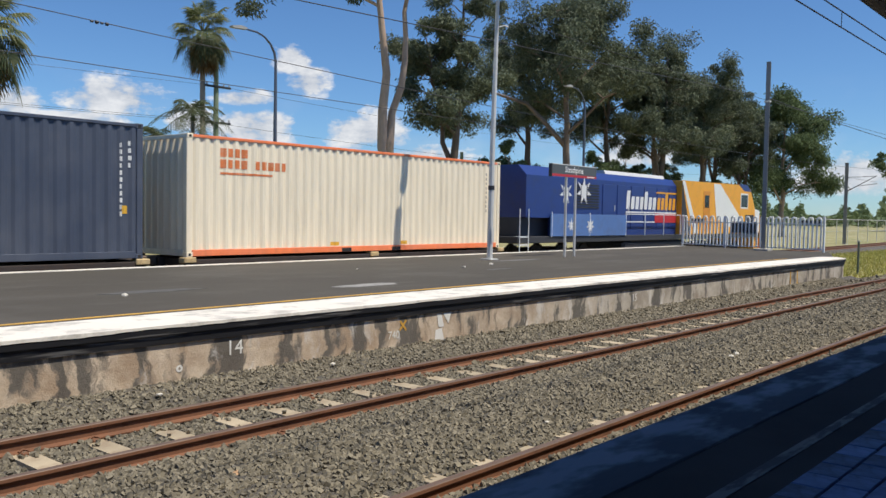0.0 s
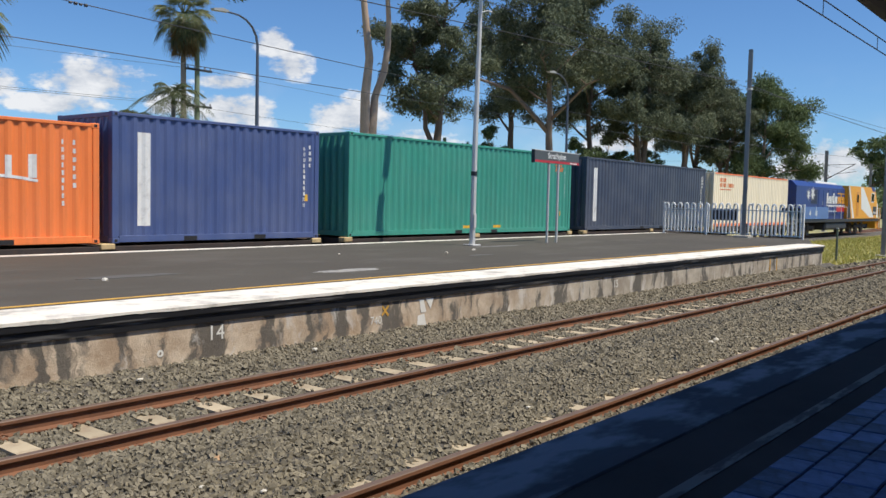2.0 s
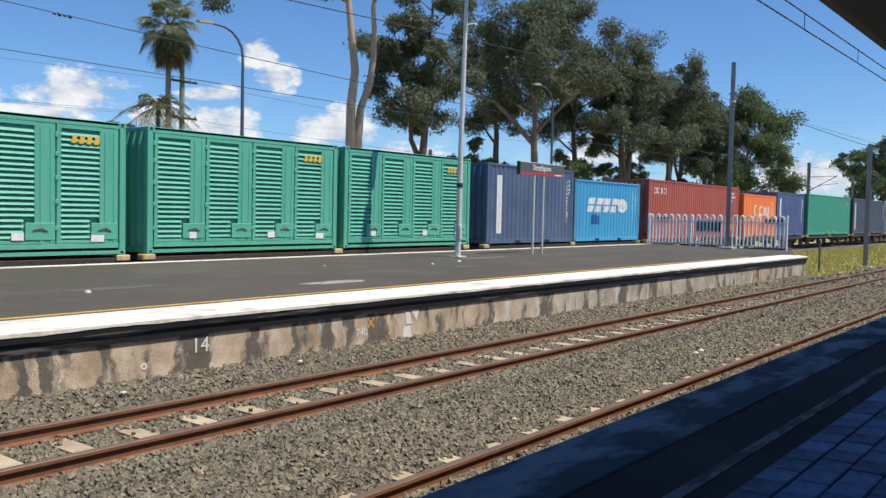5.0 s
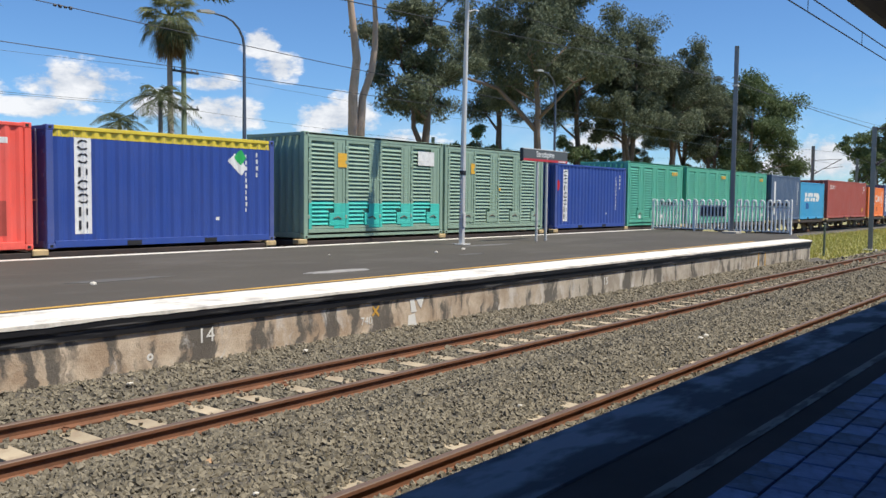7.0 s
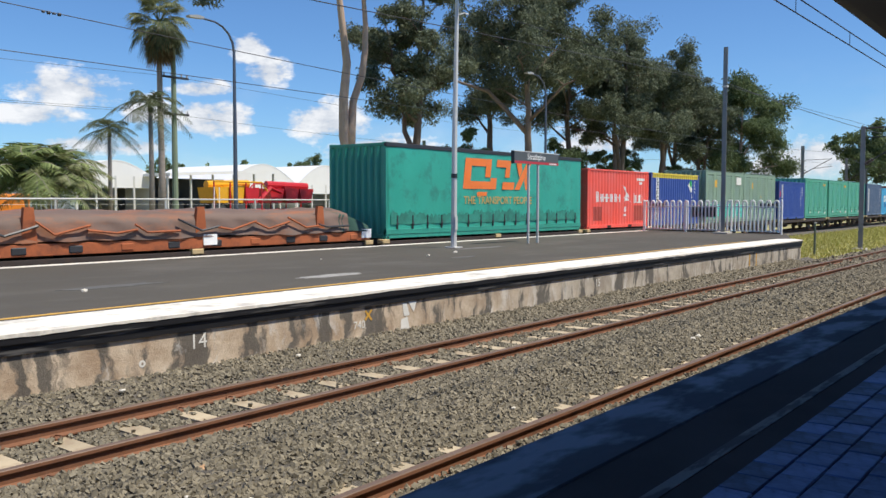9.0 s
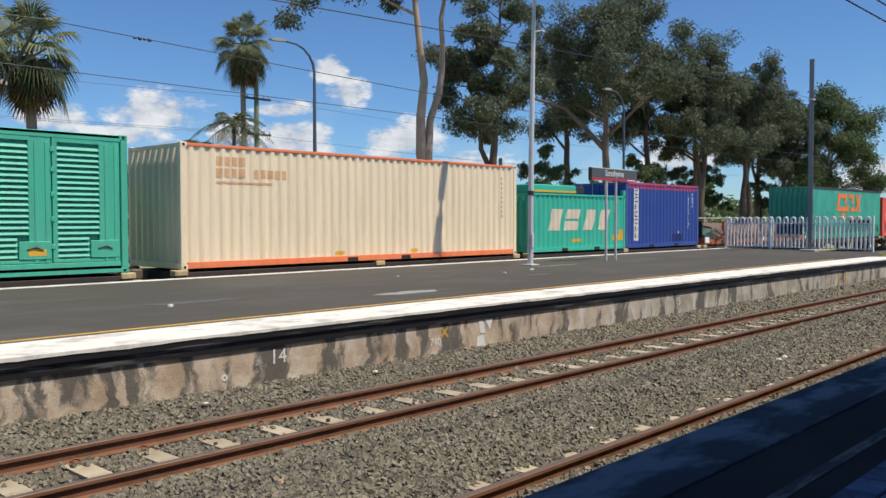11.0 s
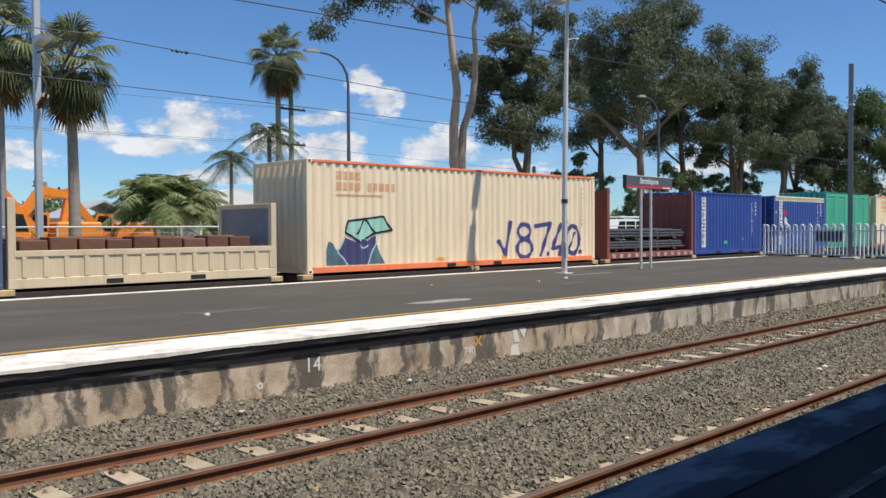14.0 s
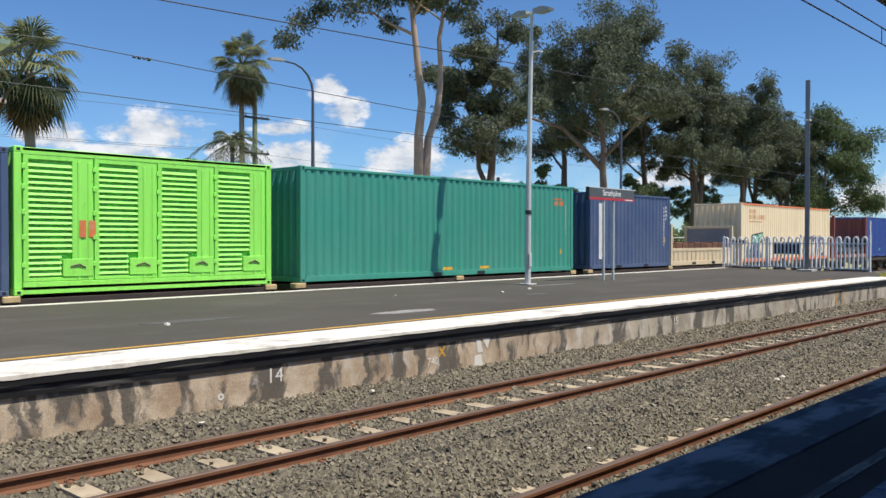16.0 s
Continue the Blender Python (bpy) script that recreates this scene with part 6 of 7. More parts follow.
def painted_numbers():
    white = surface("chalk_white", (0.78, 0.76, 0.70), 0.8, var=0.15, dirt=(0.4, 0.35, 0.3), dirt_amount=0.4)
    for text, x, z, s in (("14", 5.98, 0.27, 0.25), ("15", 15.95, 0.24, 0.22)):
        o = lettered(text, s, white, "painted_number", None, pose(x, 8.397, z, 90, 0, 0), 0.002)
        tagged(o, "white painted number %s on the platform wall" % text, "painted number")
    o = lettered("740", 0.16, white, "painted_number", None, pose(8.72, 8.397, 0.18, 90, 0, 0), 0.002)
    tagged(o, "small white scrawled number on the platform wall", "painted number")
    ring = Shape()
    for k in range(12):
        a, b = 2 * math.pi * k / 12, 2 * math.pi * (k + 1) / 12
        ring.add([(5.36 + r * math.cos(t), 8.395, 0.195 + r * math.sin(t)) for t, r in ((a, 0.016), (b, 0.016), (b, 0.042), (a, 0.042))], [(0, 1, 2, 3)])
    tagged(new("painted_ring", ring.mesh("painted_ring", white)), "small white ring painted on the wall", "painted mark")
    yl = surface("spray_yellow", (0.62, 0.34, 0.05), 0.7, var=0.3, scale=8.0, dirt=(0.3, 0.22, 0.14), dirt_amount=0.6)
    x = Shape()
    for q in strokes([(8.97, 0.36), (9.09, 0.48)], 0.035) + strokes([(8.97, 0.48), (9.09, 0.35)], 0.035):
        x.add([(u, 8.396 - 0.0012 * (len(x.v) // 4), w - 0.06) for u, w in q], [(0, 1, 2, 3)])
    tagged(new("painted_cross", x.mesh("painted_cross", yl)), "yellow sprayed cross on the platform wall", "painted mark")
    sp = Shape()
    for q in ([(9.78, 0.46), (9.88, 0.46), (9.95, 0.26), (9.82, 0.26)], [(9.75, 0.22), (9.90, 0.24), (9.95, 0.06), (9.74, 0.06)], [(9.92, 0.47), (10.12, 0.47), (10.05, 0.30)]):
        sp.add([(u, 8.394, w) for u, w in q], [tuple(range(len(q)))])
    tagged(new("painted_splash", sp.mesh("painted_splash", white)), "white paint splash on the platform wall", "painted mark")
    for x in (25.6, 26.2):
        st = Shape().box(x, x + 0.07, 8.39, 8.399, 0.08, 0.48)
        tagged(new("painted_stripe", st.mesh("painted_stripe", yl)), "faded yellow stripe on the platform wall", "painted mark")


painted_numbers()


# small litter on ballast and asphalt
def litter():
    rng = random.Random(11)
    pale = surface("pale_stone", (0.62, 0.58, 0.50), 0.9, var=0.2)
    tan = surface("tan_stone", (0.48, 0.30, 0.17), 0.9, var=0.2)
    spots = [(4.05, 5.52, -0.10, 0.05, tan), (12.6, 4.95, -0.10, 0.07, pale), (12.9, 5.0, -0.10, 0.06, pale), (3.2, 5.5, -0.12, 0.035, pale), (4.9, 8.05, 0.02, 0.04, pale), (7.4, 8.1, 0.03, 0.04, pale)]
    spots += [(rng.uniform(2, 20), rng.uniform(4.6, 6.0), -0.10, rng.uniform(0.015, 0.03), pale) for _ in range(26)]
    spots += [(6.5, 11.6, PLAT + 0.01, 0.05, pale), (16.0, 12.9, PLAT + 0.01, 0.05, pale), (17.6, 13.3, PLAT + 0.01, 0.06, pale), (13.4, 13.9, PLAT + 0.01, 0.03, pale)]
    for x, y, z, r, m in spots:
        bm = bmesh.new()
        bmesh.ops.create_icosphere(bm, subdivisions=1, radius=r)
        for v in bm.verts:
            v.co *= rng.uniform(0.7, 1.2)
            v.co.z *= 0.6
        me = bpy.data.meshes.new("pale_stone")
        bm.to_mesh(me)
        bm.free()
        me.materials.append(m)
        o = new("pale_stone", me)
        o.location = (x, y, z)
        tagged(o, "pale stone lying loose on the ground", "stone", "pale loose stones")


litter()


# ---- overhead line ----
def build_mast(x, y, z0, top, label, wide=0.08):
    m = thing("catenary_mast", label, "mast", (x, y, z0))
    web = surface("mast_steel", (0.24, 0.24, 0.245), 0.55, 0.3, var=0.2)
    part("flange", Shape().box(-wide * 0.6, -wide * 0.45, -wide, wide, 0, top - z0), web, m)
    # this flange's sunlit look is put into a lighter grey of the same steel
    part("flange", Shape().box(wide * 0.45, wide * 0.6, -wide, wide, 0, top - z0), surface("mast_steel_lit", (0.32, 0.32, 0.32), 0.5, 0.3), m)
    part("web", Shape().box(-wide * 0.45, wide * 0.45, -0.02, 0.02, 0, top - z0), web, m)
    part("footing", Shape().box(-0.3, 0.3, -0.3, 0.3, -0.15, 0.08, 0.02), CONCRETE, m)
    return m


def arm_on(m, side, z, reach):
    """A cantilever with its stay, registration tube and insulators; side is the way it reaches in y."""
    tube = Shape().tube([(0, 0, z - 0.9), (0, side * reach, z + 0.55)], 0.035, 6).tube([(0, 0, z + 0.45), (0, side * reach * 0.95, z + 0.5)], 0.025, 6)
    tube.tube([(0, side * reach * 0.35, z - 0.38), (0, side * reach * 1.02, z - 0.18)], 0.025, 6)
    part("cantilever", tube, DARK_STEEL, m)
    ins = Shape()
    for k in range(5):
        t = 0.06 + 0.03 * k
        p = (0, side * reach * t, z - 0.9 + 1.45 * t)
        q = (0, side * reach * (t + 0.012), z - 0.9 + 1.45 * (t + 0.012))
        ins.tube([p, q], 0.085, 8)
    part("insulator", ins, surface("insulator_brown", (0.10, 0.045, 0.03), 0.3), m)


mast = build_mast(35.3, 12.7, PLAT, 8.4, "dark steel catenary mast at the platform's end")
part("clamp", Shape().box(-0.09, 0.09, -0.12, 0.12, 6.05, 6.12, 0.01), GALV, mast)
left_mast = thing("catenary_mast", "galvanised catenary mast with lamp and cantilever beyond the train", "mast", (7.6, 21.5, -0.3))
part("column", Shape().box(-0.075, 0.075, -0.075, 0.075, 0, 9.3, 0.01), surface("pale_galvanised", (0.50, 0.51, 0.51), 0.5, 0.3, var=0.15), left_mast)
part("footing", Shape().box(-0.35, 0.35, -0.35, 0.35, -0.1, 0.15, 0.02), CONCRETE, left_mast)
part("lamp_head", Shape().prism([(-0.12, 6.72), (-0.62, 6.78), (-0.66, 6.88), (-0.3, 6.92), (-0.1, 6.84)], "x", -0.13, 0.13), surface("lamp_white", (0.6, 0.6, 0.58), 0.5), left_mast, "pale street-type lamp head")
arm_on(left_mast, -1, 6.1, 2.85)
m2 = build_mast(45.5, 9.55, -0.3, 5.7, "dark catenary mast beside the track", 0.10)
part("cross_arm", Shape().tube([(0, 0.0, 5.9), (0, -3.6, 5.95)], 0.05, 6), DARK_STEEL, m2)
arm_on(m2, -1, 5.0, 2.3)
for x, y, side in ((85.6, 22.1, -1), (82, 10.5, -1), (112, 22.5, -1), (120, 13.0, -1), (150, 24.5, -1)):
    q = build_mast(x, y + bend(x) * 0.9, -0.3, 7.4, "dark catenary mast far along the line", 0.14)
    arm_on(q, side, 5.9, 2.6)


def build_wire(name, pts, r, label):
    sh = Shape().tube(pts, r, 5)
    tagged(new(name, sh.mesh(name, DARK_STEEL)), label, "wire", "overhead wires")


def sagged(a, b, sag, n=14):
    a, b = Vector(a), Vector(b)
    return [a.lerp(b, k / n) - Vector((0, 0, sag * 4 * (k / n) * (1 - k / n))) for k in range(n + 1)]


for a, b, sag, r, label in (
        ((-40, 18.7, 5.95), (7.6, 18.65, 6.25), 0.5, 0.011, "messenger wire over the far track"), ((7.6, 18.65, 6.25), (78, 18.9, 6.3), 0.55, 0.011, "messenger wire over the far track"),
        ((-40, 18.65, 5.2), (78, 18.8, 5.25), 0.0, 0.010, "contact wire over the far track"),
        ((-14, 24.0, 8.15), (64, 24.0, 11.25), 0.0, 0.022, "thick cable strung beside the yard"),
        ((35.3, 12.7, 6.95), (82, 10.5, 6.6), 0.4, 0.016, "feeder wire beyond the mast"),
        ((-10, 3.5, 4.6), (60, 3.5, 4.6), 0.0, 0.010, "contact wire over the near track"), ((-10, 3.5, 4.86), (60, 3.5, 4.86), 0.05, 0.010, "messenger wire over the near track"),
        ((-40, 46, 10.3), (31.2, 45, 9.6), 0.7, 0.010, "power line beside the street"), ((31.2, 45, 9.6), (110, 44, 9.8), 0.9, 0.010, "power line beside the street"),
        ((-40, 46.6, 8.2), (31.2, 45.6, 7.4), 0.6, 0.010, "power line beside the street"), ((31.2, 45.6, 7.4), (110, 44.6, 7.8), 0.9, 0.010, "power line beside the street"),
        ((-40, 44.4, 8.2), (31.2, 44.4, 7.4), 0.7, 0.010, "power line beside the street"), ((78, 19.0, 6.3), (150, 22.5, 6.4), 0.5, 0.014, "messenger wire far along the line"),
        ((82, 8.6, 6.3), (150, 13.0, 6.6), 0.5, 0.014, "messenger wire far along the line"), ((40, 30, 13.5), (200, 20, 12.5), 1.0, 0.02, "high power line beyond the trees")):
    build_wire("overhead_wire", sagged(a, b, sag) if sag else [a, b], r, label)
for x in (-2, 4, 9.4, 12.4, 15.5, 19):
    build_wire("dropper", [(x, 3.5, 4.6), (x, 3.5, 4.83)], 0.006, "thin dropper between the near wires")
ins = Shape()
for k in range(4):
    ins.tube([(9.6 + k * 0.12, 18.65, 6.17), (9.66 + k * 0.12, 18.65, 6.17)], 0.028 + 0.012 * (k % 2), 7)
tagged(new("wire_insulator", ins.mesh("wire_insulator", DARK_STEEL)), "section insulator hung in the messenger wire", "insulator")


def street_lamp(x, y, h):
    p = thing("street_lamp", "dark blue-grey street lamp with curved arm", "street lamp", (x, y, 0.0), "street lamps")
    steel = surface("lamp_pole_paint", (0.10, 0.115, 0.15), 0.4, 0.3, var=0.15)
    pts = [(0, 0, 0), (0.0, 0, h * 0.5), (0, 0, h - 1.3)] + [(-1.2 + 1.2 * math.cos(radians(a)), 0, h - 1.3 + 1.15 * math.sin(radians(a))) for a in (20, 40, 60, 80)] + [(-1.7, 0, h - 0.12)]
    part("pole", Shape().tube(pts, [0.11, 0.085, 0.06, 0.055, 0.05, 0.045, 0.042, 0.04], 8), steel, p)
    part("lamp_head", Shape().prism([(-1.6, h - 0.16), (-2.3, h - 0.2), (-2.35, h - 0.12), (-1.9, h - 0.04), (-1.6, h - 0.08)], "y", -0.12, 0.12), surface("lamp_grey", (0.33, 0.33, 0.32), 0.5), p)
    return p


sl = street_lamp(23.85, 30.0, 9.75)
copy_thing(sl, pose(46.4, 28.0, 0.2))


def power_pole(x, y, h, label):
    p = thing("power_pole", label, "power pole", (x, y, 0.0))
    wood = surface("greenish_timber", (0.20, 0.25, 0.17), 0.85, var=0.25, scale=2.0, stretch=(4, 4, 0.3))
    part("pole", Shape().tube([(0, 0, -0.3), (0, 0, h)], [0.20, 0.14], 9), wood, p)
    return p


pp = power_pole(31.2, 45.0, 11.3, "greenish treated timber power pole with two crossarms")
for z in (9.45, 7.25):
    a = part("crossarm", Shape().box(-0.9, 0.9, -0.28, -0.16, z, z + 0.13, 0.01), DARK_STEEL, pp)
    for k in (-0.8, -0.3, 0.4, 0.8):
        part("insulator", Shape().tube([(k, -0.22, z + 0.13), (k, -0.22, z + 0.3)], [0.05, 0.035], 6), surface("insulator_grey", (0.3, 0.3, 0.32), 0.3), a)
power_pole(47.6, 36.0, 8.3, "short grey-green timber pole beside the trees")
power_pole(54.0, 44.0, 7.0, "thin weathered timber pole in the yard")


# ---- plants ----
BARK = surface("gum_bark", (0.44, 0.32, 0.24), 0.85, var=0.35, scale=1.2, fine=12, bump=0.5, relief=0.02, dirt=(0.20, 0.14, 0.10), dirt_amount=0.6, stretch=(2, 2, 0.4))
BARK_MID = surface("brown_gum_bark", (0.22, 0.165, 0.13), 0.9, var=0.4, scale=1.2, fine=12, bump=0.5, relief=0.02, dirt=(0.11, 0.08, 0.06), dirt_amount=0.7, stretch=(2, 2, 0.4))
BARK_DARK = surface("dark_gum_bark", (0.12, 0.09, 0.07), 0.9, var=0.35, scale=1.2, fine=12, bump=0.5, relief=0.02, dirt=(0.26, 0.2, 0.15), dirt_amount=0.5, stretch=(2, 2, 0.4))
GUM = leafy("gum_leaves", (0.085, 0.108, 0.066), (0.205, 0.232, 0.150), 0.35)
GUM_LIGHT = leafy("light_gum_leaves", (0.085, 0.125, 0.055), (0.18, 0.23, 0.105), 0.3)
PALM = leafy("palm_leaves", (0.085, 0.115, 0.045), (0.31, 0.32, 0.165), 0.25)
# PALM darkened: shade put into the leaf colour, for lower fans and feather palms
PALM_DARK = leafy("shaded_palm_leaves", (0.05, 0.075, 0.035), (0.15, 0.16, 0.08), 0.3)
DEAD = leafy("dead_palm_leaves", (0.13, 0.085, 0.04), (0.30, 0.19, 0.08), 0.4)
CANE = leafy("cane_palm_leaves", (0.10, 0.15, 0.05), (0.30, 0.35, 0.14), 0.3)
PALM_TRUNK = surface("palm_trunk", (0.29, 0.25, 0.215), 0.9, var=0.3, scale=1.0, fine=8, bump=0.6, relief=0.02, stretch=(1, 1, 5))


def leaf_mass(rng, centres, radii, per, size, droop, material, name="crown"):
    """Many small leaves hung in clumps round the twig ends."""
    cs = np.repeat(np.asarray(centres), per, axis=0)
    rs = np.repeat(np.asarray(radii), per, axis=0)
    n = len(cs)
    d = rng.normal(size=(n, 3))
    d /= np.linalg.norm(d, axis=1)[:, None]
    r = rng.random(n) ** 0.5 * (1.0 + 0.22 * np.abs(rng.normal(size=n)))
    pos = cs + d * (r[:, None] * rs[:, None]) * np.array([1.0, 1.0, 0.8])
    a = rng.uniform(0, 2 * np.pi, n)
    tip = np.stack([np.cos(a), np.sin(a), rng.normal(-droop, 0.45, n)], 1)
    tip /= np.linalg.norm(tip, axis=1)[:, None]
    side = np.cross(tip, rng.normal(size=(n, 3)))
    side /= np.linalg.norm(side, axis=1)[:, None] + 1e-9
    ln = (size * rng.uniform(0.6, 1.3, n))[:, None]
    wd = ln * 0.20
    v = np.stack([pos - side * wd, pos + side * wd, pos + tip * ln], 1).reshape(-1, 3)
    f = np.arange(3 * n).reshape(n, 3)
    return array_mesh(name, v, f, material)


def gum_tree(seed, h, fork, spread, bark, leaves, label, clumps=60, per=330, twin=False, crown_from=0.42, lean=0.0, leaf=0.25, fat=1.0, fork_at=0.0):
    """A eucalypt: tall trunk, rising limbs, open crown in drooping clumps."""
    rnd = random.Random(seed)
    rng = np.random.default_rng(seed)
    t = thing("gum_tree", label, "tree", (0, 0, 0))
    ends = []
    stems = []
    base_r = 0.016 * h + 0.08
    if twin:
        stems = [(Vector((0, 0, 0)), Vector((-0.07 * h, 0.0, h * 0.95)), base_r * 0.95), (Vector((-0.0177 * h, 0, 0.24 * h)), Vector((0.045 * h, 0.03 * h, h * 0.92)), base_r * 0.62)]
    else:
        if fork_at:
            stems.append((Vector((lean * h * fork_at, 0, h * fork_at)), Vector((-0.10 * h, 0.02 * h, h * 0.74)), base_r * 0.6))
        stems.insert(0, (Vector((0, 0, 0)), Vector((lean * h, rnd.uniform(-0.03, 0.03) * h, h * 0.9)), base_r))
    for si, (a, b, r0) in enumerate(stems):
        pts, rad = [], []
        for k in range(11):
            u = k / 10
            p = a.lerp(b, u) + Vector((rnd.uniform(-1, 1), rnd.uniform(-1, 1), 0)) * 0.012 * h * math.sin(math.pi * u)
            if twin and si == 1:
                p = p + Vector((0.45 * math.sin(math.pi * u * 0.8), 0, 0)) * 0.5
            pts.append(p)
            rad.append(r0 * (1 - 0.86 * u) + (0.25 * r0 if k == 0 else 0))
        part("trunk", Shape().tube(pts, rad, 9), bark, t, smooth=True)
        n = 9 if not twin else 6
        for i in range(n):
            u = crown_from + (0.97 - crown_from) * (i + rnd.random() * 0.6) / n
            k = min(9, int(u * 10))
            s = pts[k].lerp(pts[k + 1], u * 10 - k)
            ang = i * 2.4 + rnd.uniform(-0.5, 0.5) + seed
            reach = spread * (1.05 - 0.55 * (u - crown_from) / (1 - crown_from)) * rnd.uniform(0.75, 1.1)
            out = Vector((math.cos(ang), math.sin(ang), 0))
            e = s + out * reach + Vector((0, 0, reach * rnd.uniform(0.25, 0.75)))
            mid = s.lerp(e, 0.5) + Vector((0, 0, reach * 0.12)) + out * 0.1
            r = max(0.04, rad[k] * 0.5)
            limb = part("limb", Shape().tube([s, s.lerp(mid, 0.5) + Vector((0, 0, -0.05)), mid, e], [r, r * 0.8, r * 0.6, r * 0.25], 6), bark, t, smooth=True)
            for j in range(4):
                q = mid.lerp(e, j / 3.0)
                dd = Vector((rnd.uniform(-1, 1), rnd.uniform(-1, 1), rnd.uniform(-0.3, 0.9))).normalized() * spread * rnd.uniform(0.18, 0.42)
                part("branch", Shape().tube([q, q + dd * 0.5 + Vector((0, 0, 0.08)), q + dd], [r * 0.35, r * 0.22, 0.012], 4), bark, limb)
                ends.append(q + dd)
                for _ in range(3):
                    ends.append(q + dd * rnd.uniform(0.4, 1.2) + Vector((rnd.gauss(0, 1), rnd.gauss(0, 1), rnd.gauss(0, 0.7))) * spread * 0.14)
        ends.append(pts[-1])
    rnd.shuffle(ends)
    ends = ends[:clumps]
    radii = [spread * fat * rnd.uniform(0.10, 0.21) for _ in ends]
    crown = part("crown", leaf_mass(rng, [tuple(e) for e in ends], radii, per, leaf, 0.8, leaves), None, t, "drooping grey-green gum leaves")
    return t


def plant_trees():
    g1 = gum_tree(3, 19.0, 0.5, 4.6, BARK, GUM, "tall twin-trunked gum tree with pale smooth bark", 110, 400, twin=True, crown_from=0.66)
    g1.matrix_basis = pose(31.4, 30.0, -0.1, 0, 0, -35)
    g2 = gum_tree(8, 18.5, 0.5, 3.0, BARK_DARK, GUM, "narrow gum tree with two dark stems and low hanging clumps", 112, 340, crown_from=0.36, lean=0.03, fat=1.35, fork_at=0.2)
    g2.matrix_basis = pose(43.75, 36.5, 0.0, 0, 0, -35)
    g3 = gum_tree(12, 20.0, 0.5, 6.0, BARK_MID, GUM, "large spreading gum tree with a long low limb", 120, 400, crown_from=0.46, lean=-0.02)
    part("limb", Shape().tube([(0, 0, 7.2), (-1.6, 0.3, 9.0), (-3.3, 0.2, 10.6), (-5.6, 0.0, 11.2), (-7.2, 0.1, 11.9)], [0.22, 0.19, 0.15, 0.10, 0.05], 7), BARK_MID, g3, smooth=True)
    g3.matrix_basis = pose(57.2, 36.0, 0.0, 0, 0, -40)
    g4 = gum_tree(21, 18.0, 0.5, 4.4, BARK_DARK, GUM, "slender gum tree with dark trunk in the row", 108, 360, crown_from=0.44, fat=1.1)
    g4.matrix_basis = pose(66.5, 38.0, 0.0)
    for ob, x, y, r, s in ((g3, 73.0, 36.5, 200, 0.88), (g4, 77.5, 34.0, 95, 0.95), (g4, 83.5, 36.0, 250, 0.93), (g3, 90.0, 38.0, 15, 0.82), (g4, 62.0, 43.0, 310, 1.08), (g4, 94.5, 39.5, 210, 0.9), (g2, 87.5, 34.0, 100, 0.86), (g2, 70.0, 34.5, 10, 1.0)):
        copy_thing(ob, pose(x, y, 0.0, 0, 0, r)).scale = (s, s, s)
    g5 = gum_tree(33, 15.4, 0.5, 5.2, BARK, GUM_LIGHT, "broad full gum tree with fresh green crown", 170, 440, crown_from=0.22, leaf=0.30, fat=1.25)
    g5.matrix_basis = pose(94.4, 32.0, -0.1, 0, 0, 60)
    g6 = gum_tree(40, 7.5, 0.5, 2.4, BARK, GUM_LIGHT, "small light-green tree behind the gum trunks", 60, 150, crown_from=0.3, leaf=0.26)
    g6.matrix_basis = pose(56.5, 41.0, 0.1)
    for x, y, r, s in ((64.5, 38, 200, 0.95), (74, 40, 10, 1.1), (83, 41, 160, 1.0), (90, 36, 45, 0.9)):
        copy_thing(g6, pose(x, y, 0.1, 0, 0, r)).scale = (s, s, s)
    g7 = gum_tree(55, 13.0, 0.5, 4.6, BARK_DARK, GUM_LIGHT, "distant rounded gum tree beyond the yard", 110, 120, crown_from=0.32, leaf=0.5)
    g7.matrix_basis = pose(170, 36.0, 0.0)
    g7.scale = (1.2, 1.2, 1.2)
    for x, y, r, s in ((182, 37.5, 50, 1.05), (205, 34, 20, 0.7), (74, 108, 200, 0.62), (66.5, 112, 10, 0.45), (57, 110, 110, 0.4), (105, 100, 60, 0.5), (112, 96, 160, 0.5), (122, 92, 10, 0.55), (132, 98, 80, 0.75),
                       (142, 90, 250, 0.7), (28, 118, 120, 0.5), (36, 130, 70, 0.4), (20, 125, 30, 0.45), (8, 120, 30, 0.5), (-10, 118, 90, 0.6), (97, 104, 45, 0.7), (152, 84, 200, 0.75), (225, 14, 100, 0.7), (240, 22, 190, 0.8)):
        copy_thing(g7, pose(x, y, 0.0, 0, 0, r)).scale = (s, s, s)


plant_trees()


